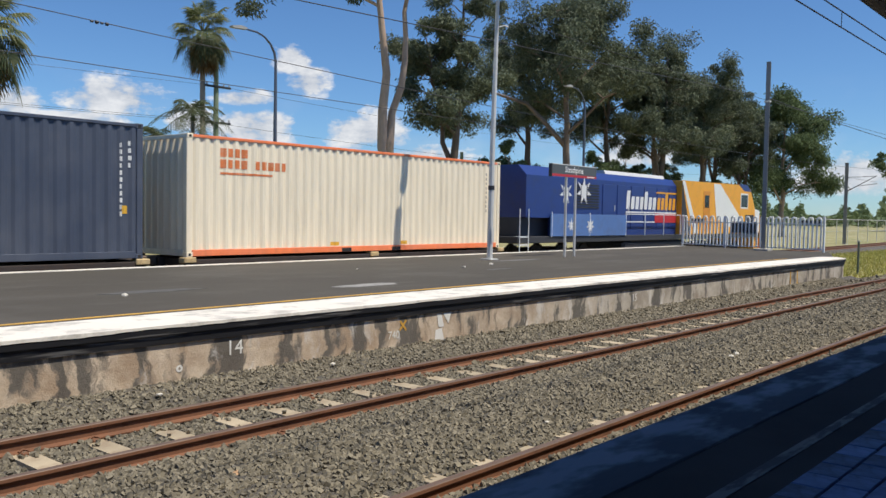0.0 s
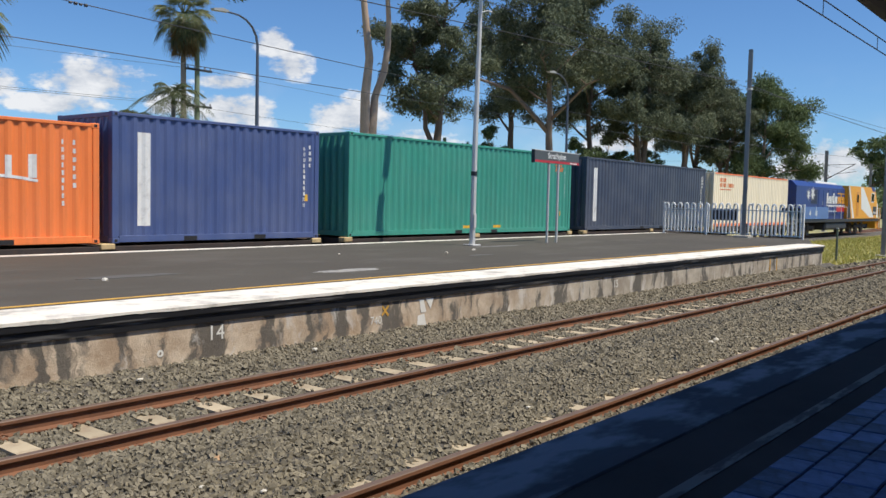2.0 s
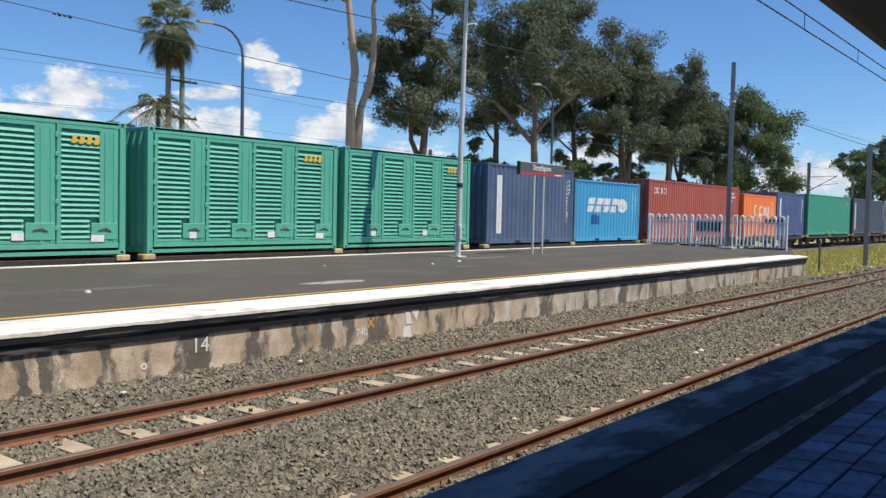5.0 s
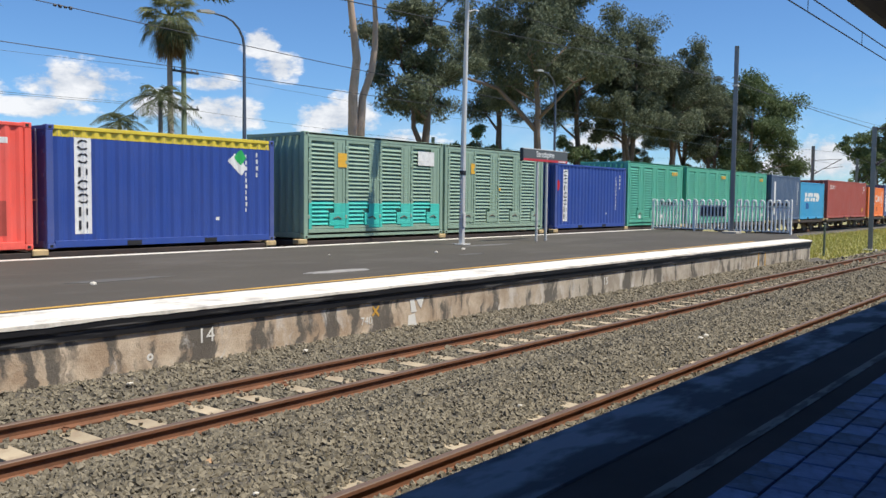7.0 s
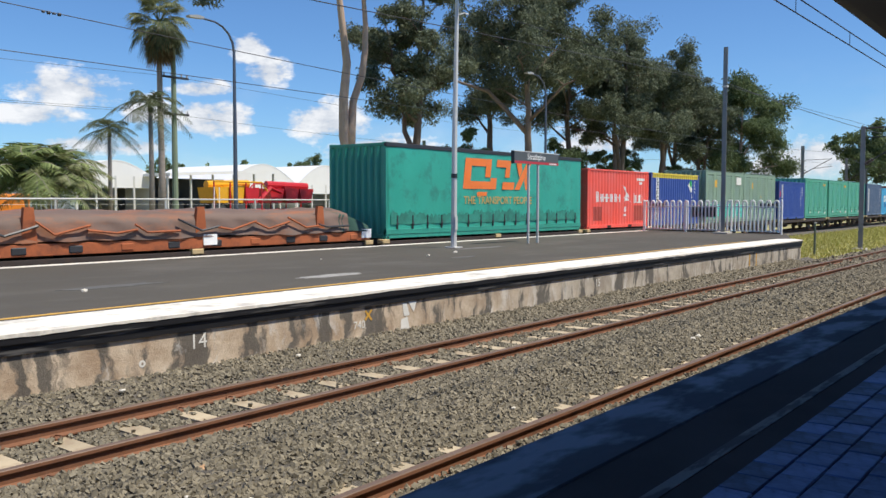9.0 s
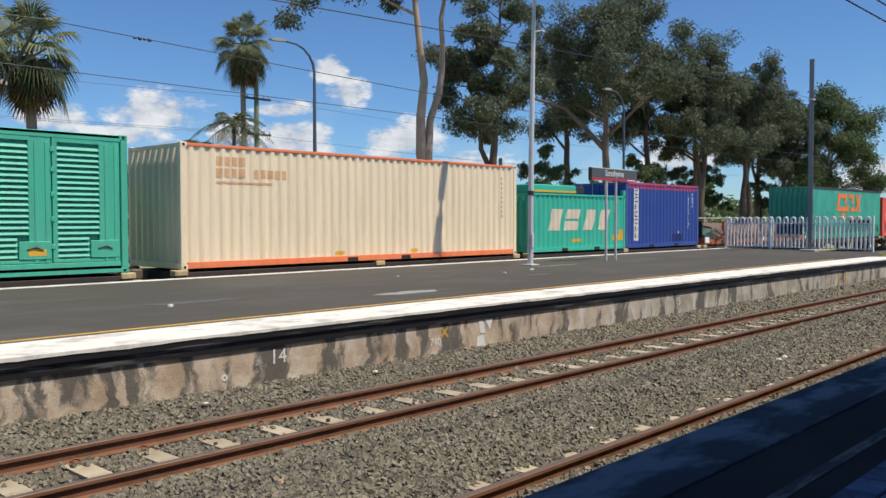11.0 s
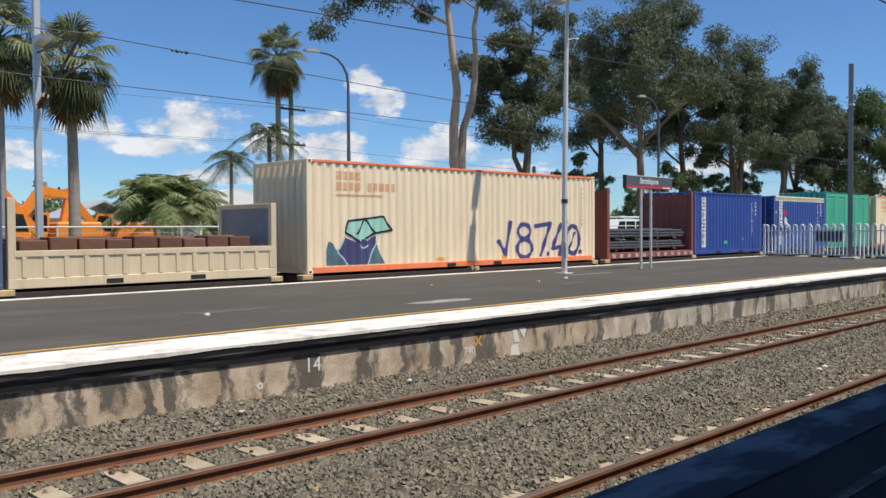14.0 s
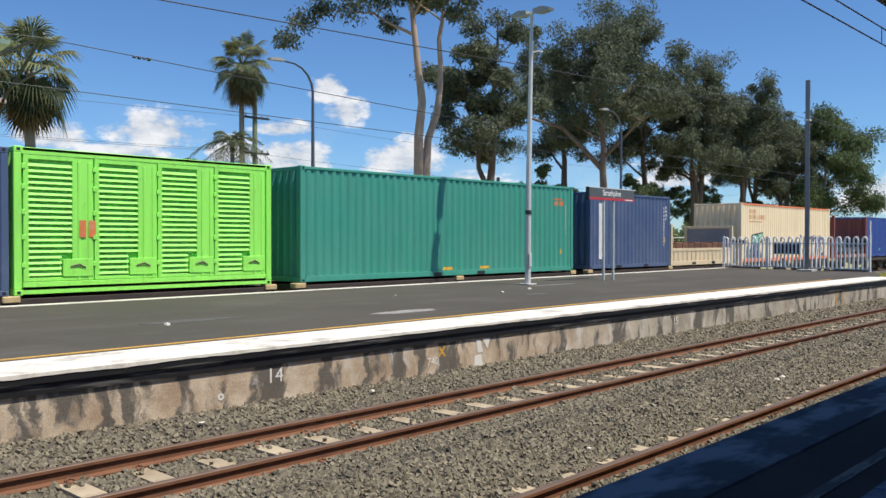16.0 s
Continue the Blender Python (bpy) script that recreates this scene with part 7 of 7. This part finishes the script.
def fan_palm(seed, h, crown, label):
    """A cotton palm: slim trunk, fan leaves on stalks, hanging skirt of dead ones."""
    rnd = random.Random(seed)
    p = thing("fan_palm", label, "palm", (0, 0, 0))
    part("trunk", Shape().tube([(0, 0, -0.2), (0.05, 0, h * 0.3), (0.02, 0.05, h * 0.7), (0, 0, h)], [0.30, 0.20, 0.17, 0.16], 10), PALM_TRUNK, p, smooth=True)

    def fan(e, out, up, r, wilt):
        v, f = [], []
        n = 24
        side = out.cross(up).normalized()
        for k in range(n):
            a = radians(-115 + 230 * (k + 0.5) / n)
            w = radians(230 / n * 0.36)
            ray = lambda t: out * math.cos(t) + side * math.sin(t)
            rr = r * (0.82 + 0.18 * math.cos(a)) * rnd.uniform(0.9, 1.08)
            inner = e + ray(a) * rr * 0.06
            l, m = e + ray(a - w) * rr * 0.62, e + ray(a + w) * rr * 0.62
            ridge = e + ray(a) * rr * 0.62 + up * 0.03
            tip = e + ray(a) * rr - Vector((0, 0, wilt * rr * 0.45)) + up * rnd.uniform(-0.05, 0.05)
            b = len(v)
            v += [inner, l, ridge, m, tip]
            f += [(b, b + 1, b + 2), (b, b + 2, b + 3), (b + 1, b + 4, b + 2), (b + 2, b + 4, b + 3)]
        return v, f

    green, shaded_fans, dead = Shape(), Shape(), Shape()
    stalks = Shape()
    top = Vector((0, 0, h))
    for i in range(40):
        ang = i * 2.39996 + rnd.uniform(-0.35, 0.35)
        t = i / 39
        elev = radians(76 - 122 * t + rnd.uniform(-12, 12))
        out = Vector((math.cos(ang) * math.cos(elev), math.sin(ang) * math.cos(elev), math.sin(elev)))
        up = Vector((-math.cos(ang) * math.sin(elev), -math.sin(ang) * math.sin(elev), math.cos(elev)))
        ln = crown * rnd.uniform(0.40, 0.66)
        e = top + Vector((0, 0, 0.3 - 0.5 * t)) + out * ln
        stalks.tube([top + Vector((0, 0, 0.3 - 0.5 * t)), e], [0.03, 0.018], 4, False)
        v, f = fan(e, (out * 0.9 - Vector((0, 0, 0.25 + 0.35 * t))).normalized(), up, crown * rnd.uniform(0.46, 0.6), 0.5 + 0.6 * t)
        (green if t < 0.68 else shaded_fans).add(v, f)
    for i in range(34):
        ang = i * 2.39996
        out = Vector((math.cos(ang) * 0.35, math.sin(ang) * 0.35, -1)).normalized()
        e = top + Vector((math.cos(ang) * 0.25, math.sin(ang) * 0.25, -0.3 - crown * 0.6 * i / 34))
        v, f = fan(e, out, Vector((math.cos(ang), math.sin(ang), 0.3)).normalized(), crown * rnd.uniform(0.45, 0.6), 0.3)
        dead.add(v, f)
    tagged(part("stalk", stalks, PALM, p), kind="stuff")
    part("crown", mesh_of("crown", green.v, green.f, PALM), None, p, "green fan leaves")
    # the crown's shade on these lower fans is in their leaf colour
    part("lower_leaves", mesh_of("lower_leaves", shaded_fans.v, shaded_fans.f, PALM_DARK), None, p, "drooping fan leaves, coloured darker as if shaded by the crown")
    part("dead_skirt", mesh_of("dead_skirt", dead.v, dead.f, DEAD), None, p, "brown hanging dead leaves")
    return p


def feather_palm(seed, h, reach, fronds, label, material, arch=0.9):
    """A palm with feathered fronds."""
    rnd = random.Random(seed)
    p = thing("feather_palm", label, "palm", (0, 0, 0))
    part("trunk", Shape().tube([(0, 0, -0.2), (0.03, 0, h * 0.5), (0, 0, h)], [0.17, 0.12, 0.10], 9), PALM_TRUNK, p, smooth=True)
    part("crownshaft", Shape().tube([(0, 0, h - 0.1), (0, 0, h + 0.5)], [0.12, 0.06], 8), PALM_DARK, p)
    sh, st = Shape(), Shape()
    for i in range(fronds):
        frond(rnd, Vector((0, 0, h + 0.3)), i * 2.39996, 70 - 95 * i / fronds, reach * rnd.uniform(0.8, 1.1), sh, st, arch)
    part("crown", mesh_of("crown", sh.v, sh.f, material), None, p)
    tagged(part("stalk", st, material, p), kind="stuff")
    return p


def frond(rnd, base, ang, elev, reach, sh, st, arch, leaflets=22):
    flat = Vector((math.cos(ang), math.sin(ang), 0))
    pts = []
    for k in range(9):
        u = k / 8
        pts.append(base + flat * reach * u * math.cos(radians(elev)) + Vector((0, 0, reach * (math.sin(radians(elev)) * u - arch * 0.62 * u * u))))
    st.tube(pts, [0.03 - 0.025 * k / 8 for k in range(9)], 4, False)
    side = flat.cross(Vector((0, 0, 1)))
    for k in range(leaflets):
        u = 0.16 + 0.84 * k / leaflets
        i = min(7, int(u * 8))
        c = pts[i].lerp(pts[i + 1], u * 8 - i)
        d = (pts[i + 1] - pts[i]).normalized()
        ln = reach * 0.30 * math.sin(math.pi * (0.12 + 0.85 * u)) + 0.08
        for s in (-1, 1):
            tip = c + side * s * ln * 0.8 + d * ln * 0.45 - Vector((0, 0, ln * rnd.uniform(0.15, 0.6)))
            w = d * 0.022
            b = (c + tip) / 2 + Vector((0, 0, 0.03))
            sh.add([c - w, b - w, tip, b + w, c + w], [(0, 1, 2, 3, 4)])


def plant_palms():
    a = fan_palm(2, 7.7, 1.75, "cotton palm with green fans above a brown dead skirt")
    a.matrix_basis = pose(11.9, 30.4, 0.0)
    copy_thing(a, pose(9.3, 29.6, 0.0, 0, 0, 140)).scale = (1.04, 1.04, 1.04)
    b = fan_palm(5, 12.5, 2.1, "tall slender cotton palm with compact crown beside a power pole")
    b.matrix_basis = pose(30.25, 45.0, 0.0)
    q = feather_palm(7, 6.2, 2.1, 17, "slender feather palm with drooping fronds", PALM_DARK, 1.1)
    q.matrix_basis = pose(23.45, 35.7, 0.1)
    copy_thing(q, pose(21.7, 36.3, 0.1, 0, 0, 70)).scale = (0.8, 0.8, 0.8)
    rnd = random.Random(9)
    c = thing("cane_palm_clump", "dense bushy clump of cane palms with pale green fronds", "palm clump", (18.4, 35.6, 0.0))
    c.scale = (1.2, 1.2, 1.15)
    for k in range(9):
        sh, st = Shape(), Shape()
        x, y = rnd.uniform(-1.3, 1.3), rnd.uniform(-0.8, 0.8)
        hh = rnd.uniform(2.2, 3.6)
        st.tube([(x * 0.5, y * 0.5, -0.1), (x, y, hh)], [0.06, 0.04], 6)
        for i in range(15):
            frond(rnd, Vector((x, y, hh)), i * 2.39996 + k, 76 - 80 * i / 15, rnd.uniform(1.7, 2.5), sh, st, 0.95, 30)
        part("cane", st, PALM_TRUNK, c)
        part("fronds", mesh_of("fronds", sh.v, sh.f, CANE if k % 4 else PALM), None, c)


plant_palms()


def grass():
    rng = np.random.default_rng(3)
    mat = leafy("rough_grass", (0.28, 0.30, 0.06), (0.55, 0.48, 0.17), 0.2)
    n = 26000
    x = rng.uniform(29.5, 90, n)
    y = rng.uniform(8.0, 17.0, n)
    keep = (y > 9.2 + bend(1) + 0) & ~((x < 37.5) & (y > 8.2 + (x - 29.0) * 0.25))
    x, y = x[keep], y[keep]
    n = len(x)
    hgt = rng.uniform(0.05, 0.26, n)
    a = rng.uniform(0, 2 * np.pi, n)
    w = 0.03
    base = np.stack([x, y, np.full(n, -0.33)], 1)
    dx = np.stack([np.cos(a) * w, np.sin(a) * w, np.zeros(n)], 1)
    tip = base + np.stack([rng.normal(0, 0.1, n), rng.normal(0, 0.1, n), hgt], 1)
    v = np.stack([base - dx, base + dx, tip], 1).reshape(-1, 3)
    ob = new("rough_grass", array_mesh("rough_grass", v, np.arange(3 * n).reshape(n, 3), mat))
    tagged(ob, "rough green and straw-coloured grass beside the tracks", "grass", kind="stuff")


grass()


# ---- yard beyond the line ----
def yard_fence():
    f = thing("yard_fence", "galvanised pipe and wire fence along the yard", "fence", (0, 23.6, -0.2))
    part("top_rail", Shape().tube([(-20, 0, 2.28), (110, 0, 2.28)], 0.03, 6), GALV, f)
    part("mid_rail", Shape().tube([(-20, 0, 1.2), (110, 0, 1.2)], 0.012, 4), GALV, f)
    for i in range(37):
        part("post", Shape().tube([(-20 + i * 3.6, 0, 0), (-20 + i * 3.6, 0, 2.32)], 0.032, 6), GALV, f)
    for k in range(9):
        part("wire", Shape().tube([(-20, 0.01, 0.2 + k * 0.24), (110, 0.01, 0.2 + k * 0.24)], 0.004, 3), GALV, f)


yard_fence()
ROOF_WHITE = surface("white_roofing", (0.80, 0.80, 0.79), 0.4, var=0.06, scale=0.6)
# near-black colour puts the sheds' inner shade onto back walls, stock and door
SHED_DARK = surface("shed_shade", (0.06, 0.065, 0.07), 0.8, var=0.3)


def barn(x0, x1, y, wall, rise, depth, label, open_front=True):
    b = thing("storage_shed", label, "shed", (x0, y, 0.0))
    w = x1 - x0
    n = 16
    arcp = [(w * k / n, wall + rise * math.sin(math.pi * k / n)) for k in range(n + 1)]
    outline = arcp + [(u, z - 0.12) for u, z in reversed(arcp)]
    part("roof", Shape().prism(outline, "y", 0, depth), ROOF_WHITE, b, "white curved roof")
    gable = [(0.05, wall - 1.2)] + [(u, z - 0.1) for u, z in arcp] + [(w - 0.05, wall - 1.2)]
    part("gable", Shape().prism(gable, "y", 0.02, 0.1), ROOF_WHITE, b)
    for s in (0.0, w - 0.15):
        part("side_wall", Shape().box(s, s + 0.15, 0.05, depth, 0, wall), ROOF_WHITE, b)
    part("back_wall", Shape().box(0.1, w - 0.1, depth - 0.2, depth, 0, wall), SHED_DARK, b)
    for k in range(5):
        part("column", Shape().box(w * k / 4 - 0.1, w * k / 4 + 0.1, 0.0, 0.2, 0, wall - 0.05), GALV, b)
    return b


barn(42.0, 50.0, 76, 4.6, 1.5, 14, "white curved-roof shed across the yard")
barn(62.5, 73.0, 80, 4.3, 2.3, 16, "white arched tunnel shed with open front")
barn(73.2, 83.0, 80, 4.3, 2.5, 16, "white arched tunnel shed with open front")


def open_shed():
    b = thing("open_shed", "long low open shed with white skillion roof", "shed", (49.0, 72.0, 0.0))
    part("roof", Shape().prism([(0, 4.55), (13.5, 5.25), (13.5, 5.5), (0, 4.85)], "y", -0.5, 9), ROOF_WHITE, b, "white sheet roof")
    part("back_wall", Shape().box(0.1, 13.4, 8.6, 8.8, 0, 4.6), SHED_DARK, b)
    for k in range(6):
        part("column", Shape().box(k * 2.65, k * 2.65 + 0.14, -0.1, 0.1, 0, 4.6 + k * 0.1), GALV, b)
    for k in range(5):
        part("stored_pallet", Shape().box(0.6 + k * 2.6, 2.6 + k * 2.6, 1.0, 3.0, 0, 2.0 + 0.4 * math.sin(k * 2.0), 0.05), SHED_DARK, b)


open_shed()
RED = surface("machine_red", (0.52, 0.02, 0.03), 0.4, var=0.15, scale=2.0)
MYEL = surface("machine_yellow", (0.75, 0.38, 0.02), 0.4, var=0.15, scale=2.0)
MORG = surface("machine_orange", (0.78, 0.24, 0.02), 0.45, var=0.2, scale=2.0)
MBLUE = surface("machine_blue", (0.03, 0.10, 0.42), 0.4, var=0.15, scale=2.0)
GLASS = surface("dark_window_glass", (0.015, 0.018, 0.022), 0.1, var=0.05, bump=0.0)


def tyre(parent, x, y, r, w, rim):
    sh = Shape().tube([(x, y - w / 2, r), (x, y - w / 2 + 0.05, r), (x, y + w / 2 - 0.05, r), (x, y + w / 2, r)], [r * 0.86, r, r, r * 0.86], 16)
    t = part("wheel", sh, BLACK, parent)
    part("rim", Shape().tube([(x, y - w / 2 - 0.01, r), (x, y + w / 2 + 0.01, r)], r * 0.5, 12), rim, t)


def farm_machine(x, y, body, frame, label, s=1.0, turn=0):
    m = thing("farm_machine", label, "farm machine", (x, y, 0.0), "parked farm machines")
    m.matrix_basis = pose(x, y, 0.05, 0, 0, turn)
    for k, u in enumerate((-1.5, -0.3, 0.9)):
        part("bin", Shape().prism([(u - 0.35, 1.9), (u + 0.45, 1.9), (u + 0.6, 2.9 + 0.15 * (k % 2)), (u - 0.55, 2.9)], "y", -0.9, 0.9), frame if k < 2 else body, m)
    for u in (-2.2, -0.95, 0.3, 1.6):
        part("frame_post", Shape().tube([(u, -1.0, 1.0), (u, -1.0, 3.25)], 0.05, 5), body, m)
    part("top_rail", Shape().tube([(-2.2, -1.0, 3.25), (1.6, -1.0, 3.25), (2.4, -0.6, 2.7)], 0.06, 6), frame, m)
    part("feed_drum", Shape().tube([(-1.9, 0.2, 3.05), (1.4, 0.2, 3.15)], 0.28, 10), frame, m)
    part("chassis", Shape().box(-2.4, 2.4, -0.9, 0.9, 0.8, 1.5, 0.12), body, m)
    part("boom", Shape().tube([(2.2, 0, 2.0), (3.2, 0, 2.9), (4.2, 0, 2.6)], [0.18, 0.16, 0.1], 7), body, m)
    part("drawbar", Shape().tube([(-2.4, 0, 0.9), (-4.0, 0, 0.7)], 0.1, 6), body, m)
    part("ladder", Shape().tube([(-2.3, -1.1, 0.6), (-2.3, -1.15, 2.9)], 0.03, 5).tube([(-1.9, -1.1, 0.6), (-1.9, -1.15, 2.9)], 0.03, 5), WHITE, m)
    for u in (-1.3, 1.3):
        for v in (-1.0, 1.0):
            tyre(m, u, v, 0.7, 0.45, frame)


farm_machine(35.5, 45.0, RED, MYEL, "red farm machine with yellow hopper parked in the yard")
farm_machine(40.6, 46.0, RED, RED, "red farm implement parked in the yard", turn=170)
farm_machine(49.5, 47.0, MBLUE, MBLUE, "blue farm implement parked in the yard")
farm_machine(55.5, 47.0, MBLUE, MBLUE, "blue farm implement parked in the yard", turn=20)
farm_machine(60.5, 46.0, RED, RED, "red farm implement parked in the yard", turn=190)
farm_machine(65.5, 50.0, RED, MBLUE, "red farm implement with blue hopper parked in the yard", turn=10)


def excavator(x, y, turn, label):
    m = thing("excavator", label, "excavator", (x, y, 0.0), "parked excavators")
    m.matrix_basis = pose(x, y, 0.05, 0, 0, turn)
    for s in (-1, 1):
        tr = Shape().prism([(-1.7, 0.1), (1.7, 0.1), (2.0, 0.5), (1.7, 0.9), (-1.7, 0.9), (-2.0, 0.5)], "y", s * 1.2 - 0.28, s * 1.2 + 0.28)
        part("track", tr, BLACK, m)
    part("turntable", Shape().tube([(0, 0, 0.7), (0, 0, 1.15)], 0.8, 14), DARK_STEEL, m)
    part("engine_house", Shape().box(-2.3, 0.5, -1.3, 1.3, 1.15, 2.5, 0.12), MORG, m)
    cab = part("cab", Shape().prism([(0.5, 1.15), (1.9, 1.15), (1.95, 2.2), (1.5, 3.1), (0.5, 3.1)], "y", -1.3, -0.2), MORG, m)
    part("window", Shape().prism([(0.65, 1.9), (1.8, 1.9), (1.45, 2.95), (0.65, 2.95)], "y", -1.315, -0.185), GLASS, cab)
    part("boom", Shape().prism([(0.9, 1.6), (1.4, 1.5), (3.6, 4.2), (5.4, 4.0), (5.4, 4.4), (3.4, 4.8)], "y", 0.1, 0.55), MORG, m)
    part("dipper", Shape().prism([(5.2, 4.5), (5.6, 4.3), (4.9, 1.6), (4.6, 1.7)], "y", 0.15, 0.5), MORG, m)
    part("bucket", Shape().prism([(4.4, 1.7), (5.2, 1.7), (5.1, 0.9), (4.3, 0.7), (4.0, 1.1)], "y", -0.2, 0.85), DARK_STEEL, m)
    part("ram", Shape().tube([(1.6, 0.32, 1.9), (3.2, 0.32, 3.6)], 0.09, 7), GALV, m)


excavator(16.5, 55, 10, "orange excavator parked with raised boom")
excavator(21.0, 56, 175, "orange excavator parked with folded boom")
excavator(26.0, 58, 160, "orange excavator parked beside a shed")
hs = thing("small_shed", "grey gabled shed behind the excavators", "shed", (29.0, 68.0, 0.0))
part("wall", Shape().box(-3, 3, 0, 5, 0, 2.9), surface("grey_cladding", (0.38, 0.39, 0.40), 0.6, var=0.1), hs)
part("roof", Shape().prism([(-3.3, 2.85), (0, 4.3), (3.3, 2.85), (3.3, 3.0), (0, 4.45), (-3.3, 3.0)], "y", -0.3, 5.3), surface("grey_roofing", (0.45, 0.46, 0.48), 0.5), hs)
part("door", Shape().box(-1.2, 1.2, -0.03, 0.0, 0, 2.4), SHED_DARK, hs)


def ute(x, y):
    m = thing("four_wheel_drive", "white four-wheel-drive wagon with roof rack parked in the yard", "car", (x, y, 0.0))
    m.matrix_basis = pose(x, y, 0.55, 0, 0, 180)
    part("body", Shape().box(-2.3, 2.3, -0.9, 0.9, 0.45, 1.15, 0.12), WHITE, m)
    part("cabin", Shape().prism([(-2.2, 1.12), (1.1, 1.12), (0.55, 1.9), (-2.15, 1.9)], "y", -0.82, 0.82), WHITE, m)
    for a, b in ((-2.0, -1.1), (-1.0, -0.15), (-0.05, 0.75)):
        part("window", Shape().prism([(a, 1.22), (b, 1.22), (min(b, 0.5), 1.78), (a, 1.78)], "y", -0.835, 0.835), GLASS, m)
    part("roof_rack", Shape().box(-2.0, 0.4, -0.8, 0.8, 1.98, 2.05, 0.01), WHITE, m)
    part("bonnet", Shape().box(1.1, 2.25, -0.82, 0.82, 1.1, 1.28, 0.08), WHITE, m)
    part("headlight", Shape().box(2.28, 2.33, -0.8, -0.5, 0.8, 1.0), GALV, m)
    part("bumper", Shape().box(2.3, 2.42, -0.85, 0.85, 0.45, 0.65, 0.02), DARK_STEEL, m)
    for u in (-1.4, 1.45):
        for v in (-0.8, 0.8):
            tyre(m, u, v, 0.4, 0.25, GALV)


ute(39.0, 26.4)


def far_woods():
    """Low wooded skyline all round."""
    rng = np.random.default_rng(8)
    n = 70000
    a = rng.uniform(-0.3, 1.9, n)
    d = rng.uniform(260, 520, n)
    x, y = d * np.sin(a), d * np.cos(a)
    hh = 7 + 4 * np.sin(a * 23) + 3 * np.sin(a * 57 + 1) + 2.5 * np.sin(a * 131) + 2 * np.sin(a * 313 + 2)
    z = rng.random(n) ** 0.8 * np.maximum(3, hh)
    s = rng.uniform(0.6, 1.5, n)[:, None]
    p = np.stack([x, y, z], 1)
    u = rng.normal(size=(n, 3))
    u /= np.linalg.norm(u, axis=1)[:, None]
    w = np.cross(u, rng.normal(size=(n, 3)))
    w /= np.linalg.norm(w, axis=1)[:, None]
    v = np.stack([p - u * s, p + w * s, p + u * s], 1).reshape(-1, 3)
    ob = new("far_woods", array_mesh("far_woods", v, np.arange(3 * n).reshape(n, 3), GUM_LIGHT))
    tagged(ob, "dark wooded skyline in the distance", "woods", kind="stuff")


far_woods()


def motions():
    """The whole train rolls east along the far track."""
    for ob, x in MOVING:
        y, z = ob.location.y, ob.location.z
        walk(ob, [(0.5 * k, pose(x + run_of(0.5 * k), y, z)) for k in range(33)])


motions()
